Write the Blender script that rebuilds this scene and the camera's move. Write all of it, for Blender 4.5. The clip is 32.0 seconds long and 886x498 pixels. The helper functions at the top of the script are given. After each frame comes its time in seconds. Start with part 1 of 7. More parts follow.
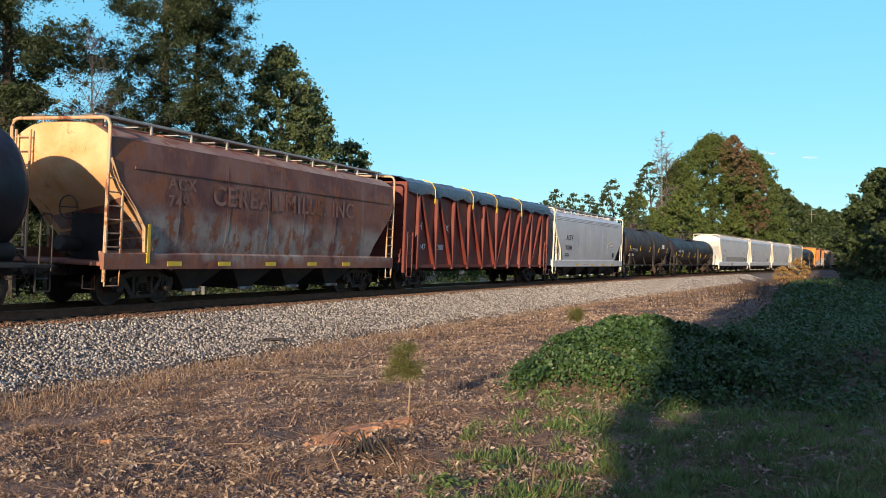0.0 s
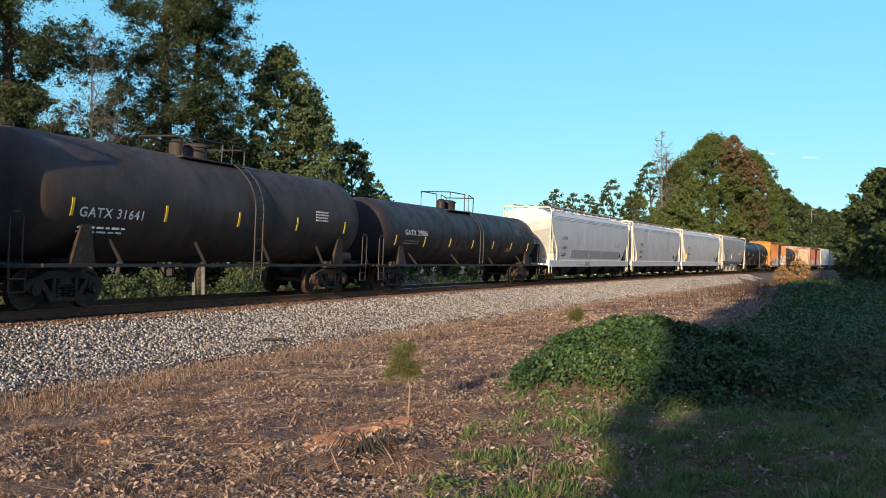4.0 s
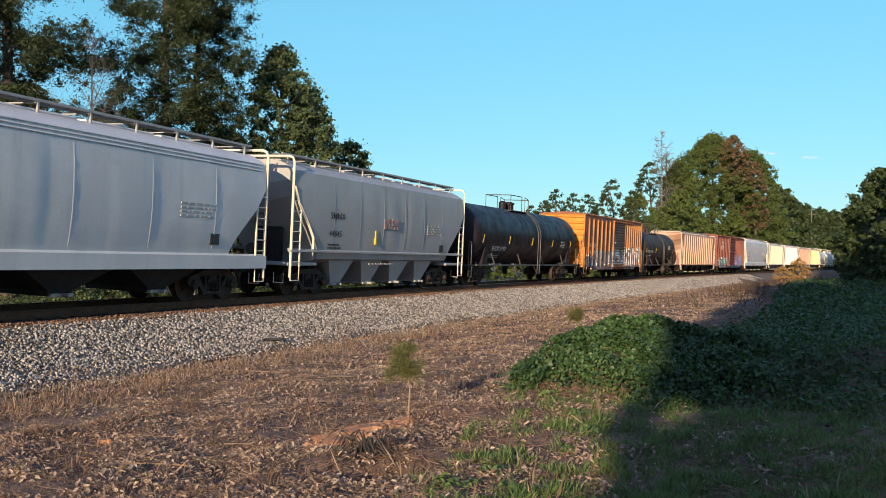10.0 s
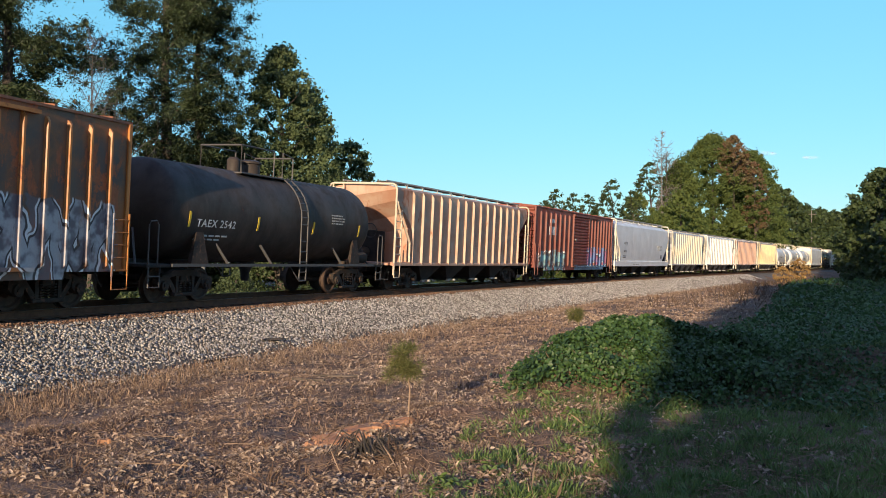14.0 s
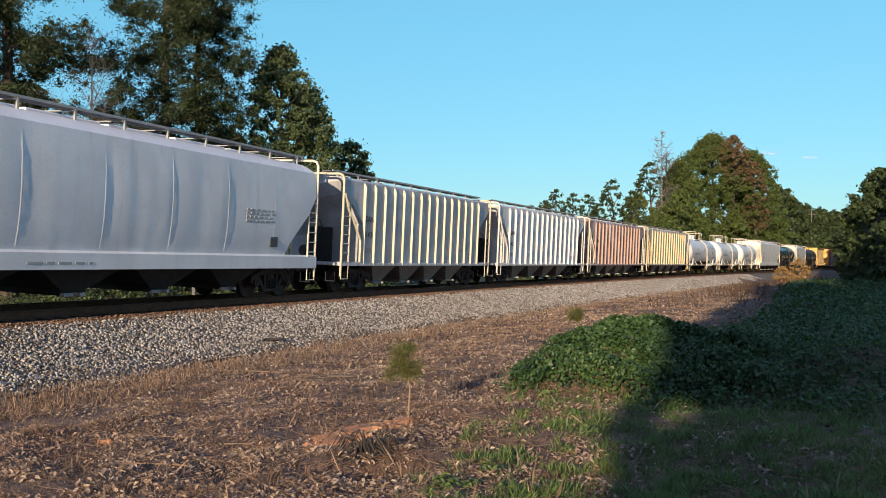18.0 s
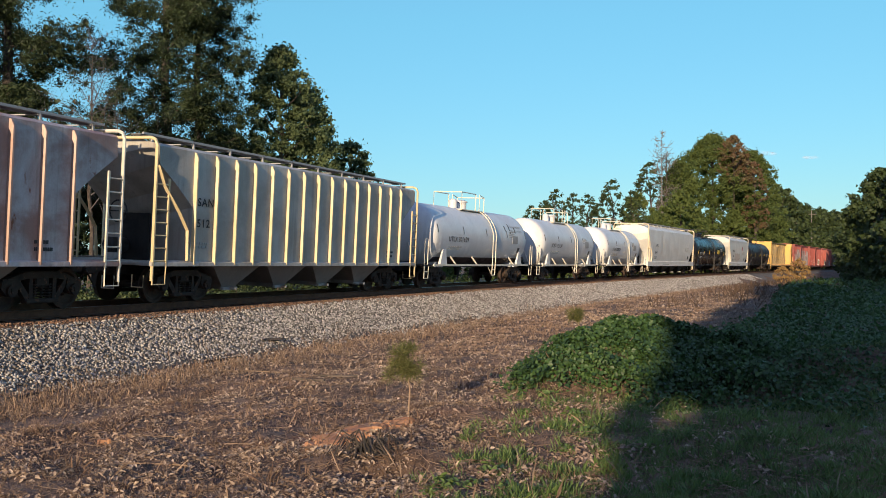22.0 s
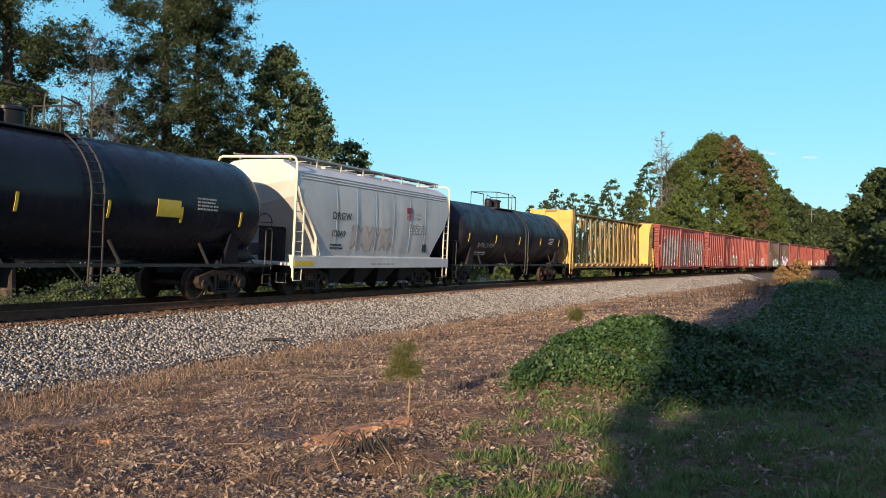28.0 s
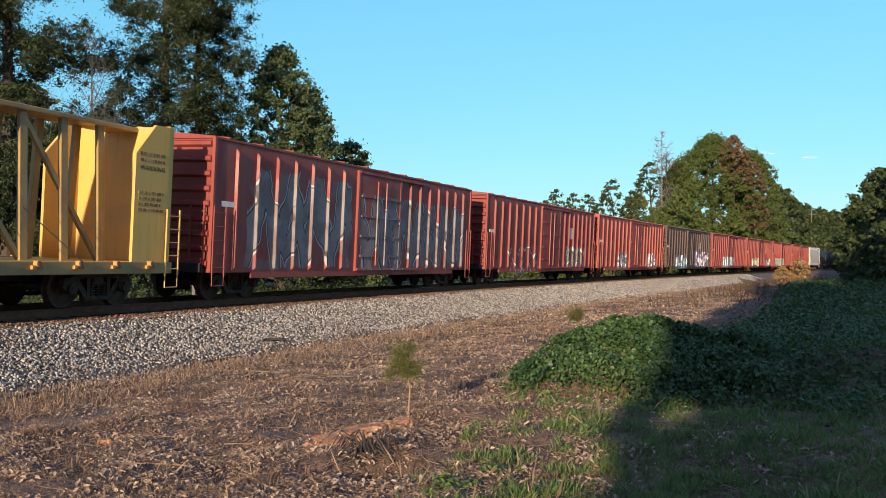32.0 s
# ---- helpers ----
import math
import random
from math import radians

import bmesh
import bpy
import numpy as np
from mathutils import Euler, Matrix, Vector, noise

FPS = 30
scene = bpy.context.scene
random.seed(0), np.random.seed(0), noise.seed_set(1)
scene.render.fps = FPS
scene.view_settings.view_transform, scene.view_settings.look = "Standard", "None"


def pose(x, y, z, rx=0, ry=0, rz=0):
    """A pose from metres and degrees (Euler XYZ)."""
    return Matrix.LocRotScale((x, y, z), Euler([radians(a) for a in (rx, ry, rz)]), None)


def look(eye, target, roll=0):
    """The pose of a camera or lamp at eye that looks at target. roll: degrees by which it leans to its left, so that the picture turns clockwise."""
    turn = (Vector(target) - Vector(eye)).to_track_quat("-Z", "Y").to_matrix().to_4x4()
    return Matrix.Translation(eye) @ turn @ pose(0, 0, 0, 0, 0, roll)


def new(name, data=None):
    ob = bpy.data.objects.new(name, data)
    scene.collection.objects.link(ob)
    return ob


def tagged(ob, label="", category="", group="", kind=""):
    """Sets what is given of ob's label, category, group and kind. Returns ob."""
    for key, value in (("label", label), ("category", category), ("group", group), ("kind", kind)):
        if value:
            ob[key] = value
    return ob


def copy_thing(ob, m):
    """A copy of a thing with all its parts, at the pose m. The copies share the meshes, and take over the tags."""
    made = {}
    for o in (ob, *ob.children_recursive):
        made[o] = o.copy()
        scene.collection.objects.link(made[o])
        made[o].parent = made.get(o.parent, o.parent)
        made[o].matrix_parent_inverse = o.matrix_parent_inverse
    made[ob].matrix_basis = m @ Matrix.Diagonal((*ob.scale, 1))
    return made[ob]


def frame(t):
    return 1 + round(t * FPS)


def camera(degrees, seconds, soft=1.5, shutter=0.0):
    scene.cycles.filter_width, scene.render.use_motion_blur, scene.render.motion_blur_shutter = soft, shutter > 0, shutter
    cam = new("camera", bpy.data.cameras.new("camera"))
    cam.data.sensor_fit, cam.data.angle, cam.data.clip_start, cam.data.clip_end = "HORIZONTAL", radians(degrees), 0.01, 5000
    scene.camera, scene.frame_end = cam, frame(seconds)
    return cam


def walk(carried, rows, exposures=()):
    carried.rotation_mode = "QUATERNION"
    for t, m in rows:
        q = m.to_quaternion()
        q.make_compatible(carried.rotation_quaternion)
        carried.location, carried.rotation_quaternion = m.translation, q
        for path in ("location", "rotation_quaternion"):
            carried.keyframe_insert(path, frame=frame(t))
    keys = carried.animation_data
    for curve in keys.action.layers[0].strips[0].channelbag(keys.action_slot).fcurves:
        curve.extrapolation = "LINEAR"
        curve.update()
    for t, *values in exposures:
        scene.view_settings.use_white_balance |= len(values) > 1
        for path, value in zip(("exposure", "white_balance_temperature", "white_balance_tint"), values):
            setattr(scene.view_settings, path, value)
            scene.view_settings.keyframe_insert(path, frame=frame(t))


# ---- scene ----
# ---- camera ----
cam = camera(51.49, 32.0, 0.9)
EYE = (0.0, 0.0, 0.893)
AIM = look(EYE, (0, 100, 2.726), -0.14)
walk(cam, [(0, AIM), (32, AIM)], [(0, 0.48, 6500, 17), (6, 0.44, 6500, 17), (9, 0.38, 6500, 17), (14, 0.45, 6500, 17), (18, 0.30, 6500, 17), (22, 0.27, 6500, 17), (25, 0.33, 6500, 17), (28, 0.42, 6500, 17), (32, 0.45, 6500, 17)])

# ---- light ----
SUN_HEADING, SUN_HEIGHT = 0.29, radians(11)   # the way the light travels over the ground, and its height
world = bpy.data.worlds.new("sky")
scene.world = world
world.use_nodes = True
wn = world.node_tree
sky = wn.nodes.new("ShaderNodeTexSky")
sky.sky_type, sky.sun_disc = "NISHITA", False
sky.sun_elevation, sky.sun_rotation = SUN_HEIGHT, SUN_HEADING + math.pi
sky.air_density, sky.dust_density, sky.ozone_density = 1.25, 0.0, 4.5
clear = wn.nodes.new("ShaderNodeMix")
clear.data_type, clear.blend_type = "RGBA", "MULTIPLY"
clear.inputs[0].default_value, clear.inputs[7].default_value = 1.0, (0.88, 1.0, 1.0, 1)
wn.links.new(sky.outputs[0], clear.inputs[6])
even = wn.nodes.new("ShaderNodeMix")   # the clear evening sky is nearly even
even.data_type = "RGBA"
even.inputs[0].default_value = 0.42
height = wn.nodes.new("ShaderNodeSeparateXYZ")   # pale cyan low down, deeper blue overhead
wn.links.new(wn.nodes.new("ShaderNodeTexCoord").outputs["Generated"], height.inputs[0])
steps = wn.nodes.new("ShaderNodeValToRGB")
steps.color_ramp.elements[0].position, steps.color_ramp.elements[0].color = 0.05, (1.35, 4.6, 6.0, 1)
steps.color_ramp.elements[1].position, steps.color_ramp.elements[1].color = 0.75, (1.8, 2.4, 5.4, 1)
steps.color_ramp.elements.new(0.26).color = (1.25, 4.95, 6.1, 1)
wn.links.new(height.outputs[2], steps.inputs[0])
side = wn.nodes.new("ShaderNodeVectorMath")   # paler and greyer on the sun's side
side.operation, side.inputs[1].default_value = "DOT_PRODUCT", (-math.sin(SUN_HEADING), -math.cos(SUN_HEADING), 0)
wn.links.new(wn.nodes["Texture Coordinate"].outputs["Generated"], side.inputs[0])
span = wn.nodes.new("ShaderNodeMapRange")
span.inputs[1].default_value, span.inputs[2].default_value = -0.2, 0.6
wn.links.new(side.outputs["Value"], span.inputs[0])
pale = wn.nodes.new("ShaderNodeMix")
pale.data_type = "RGBA"
pale.inputs[7].default_value = (2.75, 2.9, 4.05, 1)
wn.links.new(span.outputs[0], pale.inputs[0])
wn.links.new(steps.outputs[0], pale.inputs[6])
wn.links.new(pale.outputs[2], even.inputs[7])
wn.links.new(clear.outputs[2], even.inputs[6])
wn.links.new(even.outputs[2], wn.nodes["Background"].inputs[0])
wn.nodes["Background"].inputs[1].default_value = 0.135
sun = new("sun", bpy.data.lights.new("sun", "SUN"))
sun.data.energy, sun.data.angle, sun.data.color = 5.0, radians(0.6), (1.0, 0.80, 0.51)
sun.matrix_world = look((-math.sin(SUN_HEADING) * math.cos(SUN_HEIGHT) * 60, -math.cos(SUN_HEADING) * math.cos(SUN_HEIGHT) * 60, math.sin(SUN_HEIGHT) * 60), (0, 0, 0))

# ---- the line of the track ----
S_STEP = np.arange(-200.0, 900.0, 1.0)
TURN = np.maximum(0.002079 - 1.53e-5 * np.maximum(S_STEP, 0), 0)
HEAD = np.concatenate([[0], np.cumsum((TURN[1:] + TURN[:-1]) / 2)])
HEAD += 0.3541 - HEAD[200]
LINE_X = np.concatenate([[0], np.cumsum((np.sin(HEAD[1:]) + np.sin(HEAD[:-1])) / 2)])
LINE_Y = np.concatenate([[0], np.cumsum((np.cos(HEAD[1:]) + np.cos(HEAD[:-1])) / 2)])
LINE_X += -12.054 - LINE_X[200]
LINE_Y += 13.591 - LINE_Y[200]
CANT = 0.0516


def on_line(s, side=0.0):
    """The place s metres along the track, side metres towards the camera's side, and the heading."""
    x, y, h = (np.interp(s, S_STEP, a) for a in (LINE_X, LINE_Y, HEAD))
    return x + side * np.cos(h), y - side * np.sin(h), h


def to_line(x, y):
    """For arrays of places: metres along the track and metres to the camera's side of it."""
    x, y = np.atleast_1d(np.asarray(x, float)), np.atleast_1d(np.asarray(y, float))
    s, o = np.empty(len(x)), np.empty(len(x))
    for a in range(0, len(x), 4000):
        dx, dy = x[a:a + 4000, None] - LINE_X, y[a:a + 4000, None] - LINE_Y
        i = (dx * dx + dy * dy).argmin(1)
        k = np.arange(len(i))
        s[a:a + 4000] = S_STEP[i] + dx[k, i] * np.sin(HEAD[i]) + dy[k, i] * np.cos(HEAD[i])
        o[a:a + 4000] = dx[k, i] * np.cos(HEAD[i]) - dy[k, i] * np.sin(HEAD[i])
    return s, o


# ---- materials ----
def start_material(name):
    m = bpy.data.materials.new(name)
    m.use_nodes = True
    return m, m.node_tree, m.node_tree.nodes["Principled BSDF"]


def node(nt, kind, **values):
    n = nt.nodes.new(kind)
    for key, value in values.items():
        n.inputs[key.replace("_", " ")].default_value = value
    return n


def noise_at(nt, scale, detail=4, stretch=(1, 1, 1), rough=0.6, warp=0.0):
    t = nt.nodes.new("ShaderNodeTexCoord")
    mp = node(nt, "ShaderNodeMapping", Scale=stretch)
    nt.links.new(t.outputs["Object"], mp.inputs["Vector"])
    n = node(nt, "ShaderNodeTexNoise", Scale=scale, Detail=detail, Roughness=rough, Distortion=warp)
    nt.links.new(mp.outputs[0], n.inputs["Vector"])
    return n.outputs["Fac"]


def ramp(nt, fac, low, high, a=0.0, b=1.0):
    n = nt.nodes.new("ShaderNodeMapRange")
    n.interpolation_type = "SMOOTHSTEP"
    for i, v in ((1, low), (2, high), (3, a), (4, b)):
        n.inputs[i].default_value = v
    nt.links.new(fac, n.inputs[0])
    return n.outputs[0]


def blend(nt, fac, a, b, how="MIX"):
    n = nt.nodes.new("ShaderNodeMix")
    n.data_type, n.blend_type = "RGBA", how
    for i, v in ((0, fac), (6, a), (7, b)):
        if isinstance(v, (tuple, list)):
            n.inputs[i].default_value = (*v[:3], 1)
        elif isinstance(v, (int, float)):
            n.inputs[i].default_value = v
        else:
            nt.links.new(v, n.inputs[i])
    return n.outputs[2]


def calc(nt, how, a, b=0.0):
    n = nt.nodes.new("ShaderNodeMath")
    n.operation = how
    for i, v in ((0, a), (1, b)):
        if isinstance(v, (int, float)):
            n.inputs[i].default_value = v
        else:
            nt.links.new(v, n.inputs[i])
    return n.outputs[0]


def bump(nt, bsdf, fac, strength, distance):
    n = node(nt, "ShaderNodeBump", Strength=strength, Distance=distance)
    nt.links.new(fac, n.inputs["Height"])
    nt.links.new(n.outputs[0], bsdf.inputs["Normal"])
    return n


def rough_surface(name, a, b, scale=3.0, fine=40.0, rough=0.85, metal=0.0, relief=0.3, depth=0.01, c=None):
    """A matt surface: two colours in patches, fine grain in the value, relief."""
    m, nt, bs = start_material(name)
    col = blend(nt, ramp(nt, noise_at(nt, scale), 0.35, 0.65), a, b)
    if c:
        col = blend(nt, ramp(nt, noise_at(nt, scale * 2.7, warp=0.5), 0.56, 0.68), col, c)
    grain = noise_at(nt, fine, 3)
    col = blend(nt, 1.0, col, blend(nt, grain, (0.55, 0.55, 0.55), (1.4, 1.4, 1.4)), "MULTIPLY")
    nt.links.new(col, bs.inputs["Base Color"])
    bs.inputs["Roughness"].default_value, bs.inputs["Metallic"].default_value = rough, metal
    bump(nt, bs, grain, relief, depth)
    return m


def car_paint(name, base, worn=None, rust=(0.16, 0.055, 0.025), rusty=0.12, streaks=0.35, dirt=(0.12, 0.09, 0.065), rough=0.5, marks=(), panels=0.0, band=None, gloss=0.5):
    """Weathered paint: faded patches, runs of dirt down the side, rust spots, and painted marks
    (x0, x1, z0, z1, fill, second, line, size) given in metres on the car."""
    m, nt, bs = start_material(name)
    worn = worn or tuple(min(1, v * 1.25 + 0.02) for v in base)
    col = blend(nt, ramp(nt, noise_at(nt, 0.7, 5, warp=0.4), 0.38, 0.66), base, worn)
    if band:
        xyz = nt.nodes.new("ShaderNodeSeparateXYZ")
        nt.links.new(nt.nodes.new("ShaderNodeTexCoord").outputs["Object"], xyz.inputs[0])
        z_low, z_high, tone = band
        wavy = calc(nt, "ADD", xyz.outputs[2], calc(nt, "MULTIPLY", noise_at(nt, 1.1, 5, (0.5, 1, 1.0)), 1.2))
        mask = calc(nt, "MULTIPLY", ramp(nt, wavy, z_low + 0.4, z_low + 0.8), ramp(nt, wavy, z_high + 0.3, z_high + 0.9, 1, 0))
        mask = calc(nt, "MULTIPLY", mask, ramp(nt, noise_at(nt, 1.6, 6, (0.7, 1, 0.5), 0.7), 0.36, 0.6))
        col = blend(nt, calc(nt, "MULTIPLY", mask, 0.85), col, tone)
    runs = noise_at(nt, 2.2, 6, (2.6, 2.6, 0.16), 0.65)
    col = blend(nt, ramp(nt, runs, 0.50, 0.78, 0.0, streaks), col, dirt)
    spots = noise_at(nt, 1.7, 8, (1, 1, 0.55), 0.72, 0.3)
    edge = 0.72 - rusty * 0.5
    rust_mask = ramp(nt, spots, edge, edge + 0.07)
    col = blend(nt, rust_mask, col, blend(nt, noise_at(nt, 14, 4), rust, tuple(v * 2.1 for v in rust)))
    for x0, x1, z0, z1, fill, second, line, size in marks:
        tc = nt.nodes.new("ShaderNodeTexCoord")
        wob = node(nt, "ShaderNodeTexNoise", Scale=1.7 / size, Detail=1.0)
        nt.links.new(tc.outputs["Object"], wob.inputs["Vector"])
        shift = nt.nodes.new("ShaderNodeVectorMath")
        shift.operation = "MULTIPLY_ADD"
        nt.links.new(wob.outputs["Color"], shift.inputs[0])
        shift.inputs[1].default_value = (size * 0.5, 0, size * 0.4)
        nt.links.new(tc.outputs["Object"], shift.inputs[2])
        xyz = nt.nodes.new("ShaderNodeSeparateXYZ")
        nt.links.new(shift.outputs[0], xyz.inputs[0])
        px_, pz_ = calc(nt, "SUBTRACT", xyz.outputs[0], size * 0.25), calc(nt, "SUBTRACT", xyz.outputs[2], size * 0.2)
        tall = z1 - z0
        # jagged strokes that run up and down like letters
        strokes = None
        for step, start, low, high in ((0.52 * size, 0.0, 0.05, 0.95), (0.83 * size, 0.37 * size, 0.18, 0.8)):
            wave = calc(nt, "DIVIDE", calc(nt, "PINGPONG", calc(nt, "ADD", px_, 50 + start), step), step)
            line_z = calc(nt, "ADD", calc(nt, "MULTIPLY", wave, tall * (high - low)), z0 + tall * low)
            steep = math.hypot(1, tall * (high - low) / step)
            away = calc(nt, "DIVIDE", calc(nt, "ABSOLUTE", calc(nt, "SUBTRACT", pz_, line_z)), steep)
            strokes = away if strokes is None else calc(nt, "MINIMUM", strokes, away)
        w = 0.15 * size
        inner = blend(nt, ramp(nt, noise_at(nt, 1.6 / size, 3), 0.42, 0.6), fill, second)
        paintwork = blend(nt, ramp(nt, strokes, w, w + 0.02), inner, (0.03, 0.03, 0.04) if max(line) > 0.41 else line)
        paintwork = blend(nt, ramp(nt, strokes, w + 0.05, w + 0.065), paintwork, line)
        reach = ramp(nt, strokes, w + 0.10, w + 0.12, 1, 0)
        cloud = calc(nt, "MULTIPLY", ramp(nt, noise_at(nt, 1.1 / size, 2), 0.5, 0.56), 0.75)
        paintwork = blend(nt, reach, second, paintwork)
        mask = calc(nt, "MULTIPLY", ramp(nt, px_, x0, x0 + 0.05), ramp(nt, px_, x1 - 0.05, x1, 1, 0))
        mask = calc(nt, "MULTIPLY", mask, calc(nt, "MULTIPLY", ramp(nt, pz_, z0 - 0.05, z0), ramp(nt, pz_, z1, z1 + 0.05, 1, 0)))
        mask = calc(nt, "MULTIPLY", mask, calc(nt, "MAXIMUM", reach, cloud))
        mask = calc(nt, "MULTIPLY", mask, ramp(nt, noise_at(nt, 5.0, 5, (1, 1, 0.3)), 0.30, 0.42, 0.55, 0.92))
        col = blend(nt, mask, col, paintwork)
    grain = noise_at(nt, 30, 4)
    col = blend(nt, 1.0, col, blend(nt, grain, (0.82, 0.82, 0.82), (1.16, 1.16, 1.16)), "MULTIPLY")
    nt.links.new(col, bs.inputs["Base Color"])
    nt.links.new(ramp(nt, spots, 0.4, 0.75, rough - 0.06, min(0.95, rough + 0.3)), bs.inputs["Roughness"])
    bs.inputs["Specular IOR Level"].default_value = gloss
    height = calc(nt, "MULTIPLY", grain, 0.12)
    if panels:
        height = calc(nt, "ADD", height, calc(nt, "MULTIPLY", noise_at(nt, 0.9, 2, (1.0, 0.4, 0.12), 0.5), panels))
    bump(nt, bs, height, 0.5, 0.03)
    return m


def leaf_material(name, a, b, c=None, gloss=0.5, through_light=0.25):
    m, nt, bs = start_material(name)
    g = nt.nodes.new("ShaderNodeNewGeometry")
    col = blend(nt, g.outputs["Random Per Island"], a, b)
    big = ramp(nt, noise_at(nt, 0.35, 3), 0.42, 0.62)
    col = blend(nt, calc(nt, "MULTIPLY", big, 0.6), col, c or b)
    nt.links.new(col, bs.inputs["Base Color"])
    bs.inputs["Roughness"].default_value = gloss
    tr = nt.nodes.new("ShaderNodeBsdfTranslucent")
    nt.links.new(col, tr.inputs["Color"])
    mix = node(nt, "ShaderNodeMixShader", Fac=through_light)
    out = nt.nodes["Material Output"]
    nt.links.new(bs.outputs[0], mix.inputs[1])
    nt.links.new(tr.outputs[0], mix.inputs[2])
    nt.links.new(mix.outputs[0], out.inputs[0])
    return m


def plain(name, base, rough=0.6, metal=0.0, vary=0.25):
    m, nt, bs = start_material(name)
    n = noise_at(nt, 6, 4)
    col = blend(nt, n, tuple(v * (1 - vary) for v in base), tuple(min(1, v * (1 + vary)) for v in base))
    nt.links.new(col, bs.inputs["Base Color"])
    bs.inputs["Roughness"].default_value, bs.inputs["Metallic"].default_value = rough, metal
    return m


def ground_material():
    """Dead leaves, dry soil and orange clay, with green where the vines begin."""
    m, nt, bs = start_material("dry_ground")
    # dark base and dark specks make gaps in the litter read as shadow
    col = blend(nt, ramp(nt, noise_at(nt, 0.55, 6, warp=0.6), 0.36, 0.64), (0.112, 0.071, 0.050), (0.23, 0.150, 0.106))
    col = blend(nt, ramp(nt, noise_at(nt, 0.21, 4, warp=0.8), 0.60, 0.70), col, (0.38, 0.15, 0.06))
    col = blend(nt, ramp(nt, noise_at(nt, 9, 5), 0.45, 0.7), col, (0.04, 0.024, 0.017))
    col = blend(nt, ramp(nt, noise_at(nt, 26, 4), 0.58, 0.75), col, (0.34, 0.21, 0.14))
    nt.links.new(col, bs.inputs["Base Color"])
    bs.inputs["Roughness"].default_value = 0.95
    bump(nt, bs, noise_at(nt, 12, 6), 0.9, 0.06)
    return m


M_GROUND = ground_material()
# sheet coloured darker than its stones, as shade in the gaps between them
M_BALLAST = rough_surface("crushed_stone", (0.10, 0.088, 0.076), (0.17, 0.15, 0.13), 0.9, 26, relief=1.0, depth=0.04, c=(0.17, 0.13, 0.10))
M_STEEL = plain("worn_rail_steel", (0.32, 0.31, 0.31), 0.32, 0.9)
M_RAIL_RUST = rough_surface("rusty_rail", (0.10, 0.045, 0.025), (0.16, 0.07, 0.035), 5, 60)
M_TIE = rough_surface("creosoted_timber", (0.045, 0.03, 0.022), (0.10, 0.065, 0.045), 3, 50, c=(0.16, 0.075, 0.04))
# grime and rust, with tones lowered to carry the shade under the cars
M_TRUCK = rough_surface("grimy_shaded_steel", (0.022, 0.016, 0.013), (0.045, 0.031, 0.023), 4, 40, rough=0.85, c=(0.12, 0.058, 0.034))
M_WHEEL = rough_surface("rusted_wheel", (0.045, 0.029, 0.021), (0.08, 0.047, 0.032), 5, 40, rough=0.75, metal=0.2)
M_UNDER = rough_surface("black_underframe", (0.013, 0.012, 0.012), (0.028, 0.023, 0.02), 3, 40, rough=0.85)
M_BARK = rough_surface("tree_bark", (0.05, 0.038, 0.03), (0.10, 0.08, 0.065), 4, 30, relief=0.8, depth=0.05)
M_GREY_BARK = rough_surface("grey_bark", (0.075, 0.07, 0.072), (0.13, 0.12, 0.122), 4, 30)
M_PALE_BARK = rough_surface("bare_bark", (0.15, 0.135, 0.125), (0.23, 0.205, 0.19), 4, 30)
M_PINE = leaf_material("pine_needles", (0.016, 0.032, 0.013), (0.052, 0.076, 0.024), gloss=0.6, through_light=0.15)
M_OAK = leaf_material("broad_leaves", (0.068, 0.108, 0.026), (0.150, 0.195, 0.050), gloss=0.75, through_light=0.48)
M_OAK_NEAR = leaf_material("oak_leaves", (0.066, 0.104, 0.044), (0.135, 0.18, 0.075), gloss=0.7, through_light=0.4)
# darker copy of the leaves; carries shade on understory, far-wood and hedge trees
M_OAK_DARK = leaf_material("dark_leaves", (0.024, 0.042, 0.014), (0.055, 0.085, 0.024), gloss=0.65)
M_OAK_LIGHT = leaf_material("yellowish_leaves", (0.065, 0.095, 0.02), (0.12, 0.15, 0.035))
M_OAK_RED = leaf_material("turning_leaves", (0.19, 0.085, 0.055), (0.12, 0.115, 0.045))
M_DRY_SHRUB = leaf_material("dry_shrub_leaves", (0.30, 0.16, 0.06), (0.42, 0.28, 0.10))
M_VINE = leaf_material("vine_leaves", (0.022, 0.060, 0.018), (0.085, 0.158, 0.042), (0.055, 0.115, 0.036), gloss=0.5)
M_WEED = leaf_material("brown_weeds", (0.055, 0.036, 0.026), (0.135, 0.085, 0.055), gloss=0.8, through_light=0.15)
M_BANK = leaf_material("bank_leaves", (0.018, 0.038, 0.012), (0.05, 0.08, 0.022), gloss=0.8)
M_GRASS = leaf_material("green_grass", (0.055, 0.115, 0.03), (0.18, 0.25, 0.07))
M_STRAW = leaf_material("dry_stalks", (0.135, 0.086, 0.06), (0.42, 0.295, 0.20), (0.275, 0.175, 0.118), gloss=0.8, through_light=0.2)
M_LITTER = leaf_material("dead_leaves", (0.12, 0.077, 0.057), (0.56, 0.435, 0.335), (0.28, 0.182, 0.133), gloss=0.8, through_light=0.15)
M_CLAY = rough_surface("orange_clay", (0.34, 0.16, 0.085), (0.44, 0.23, 0.12), 3, 30)

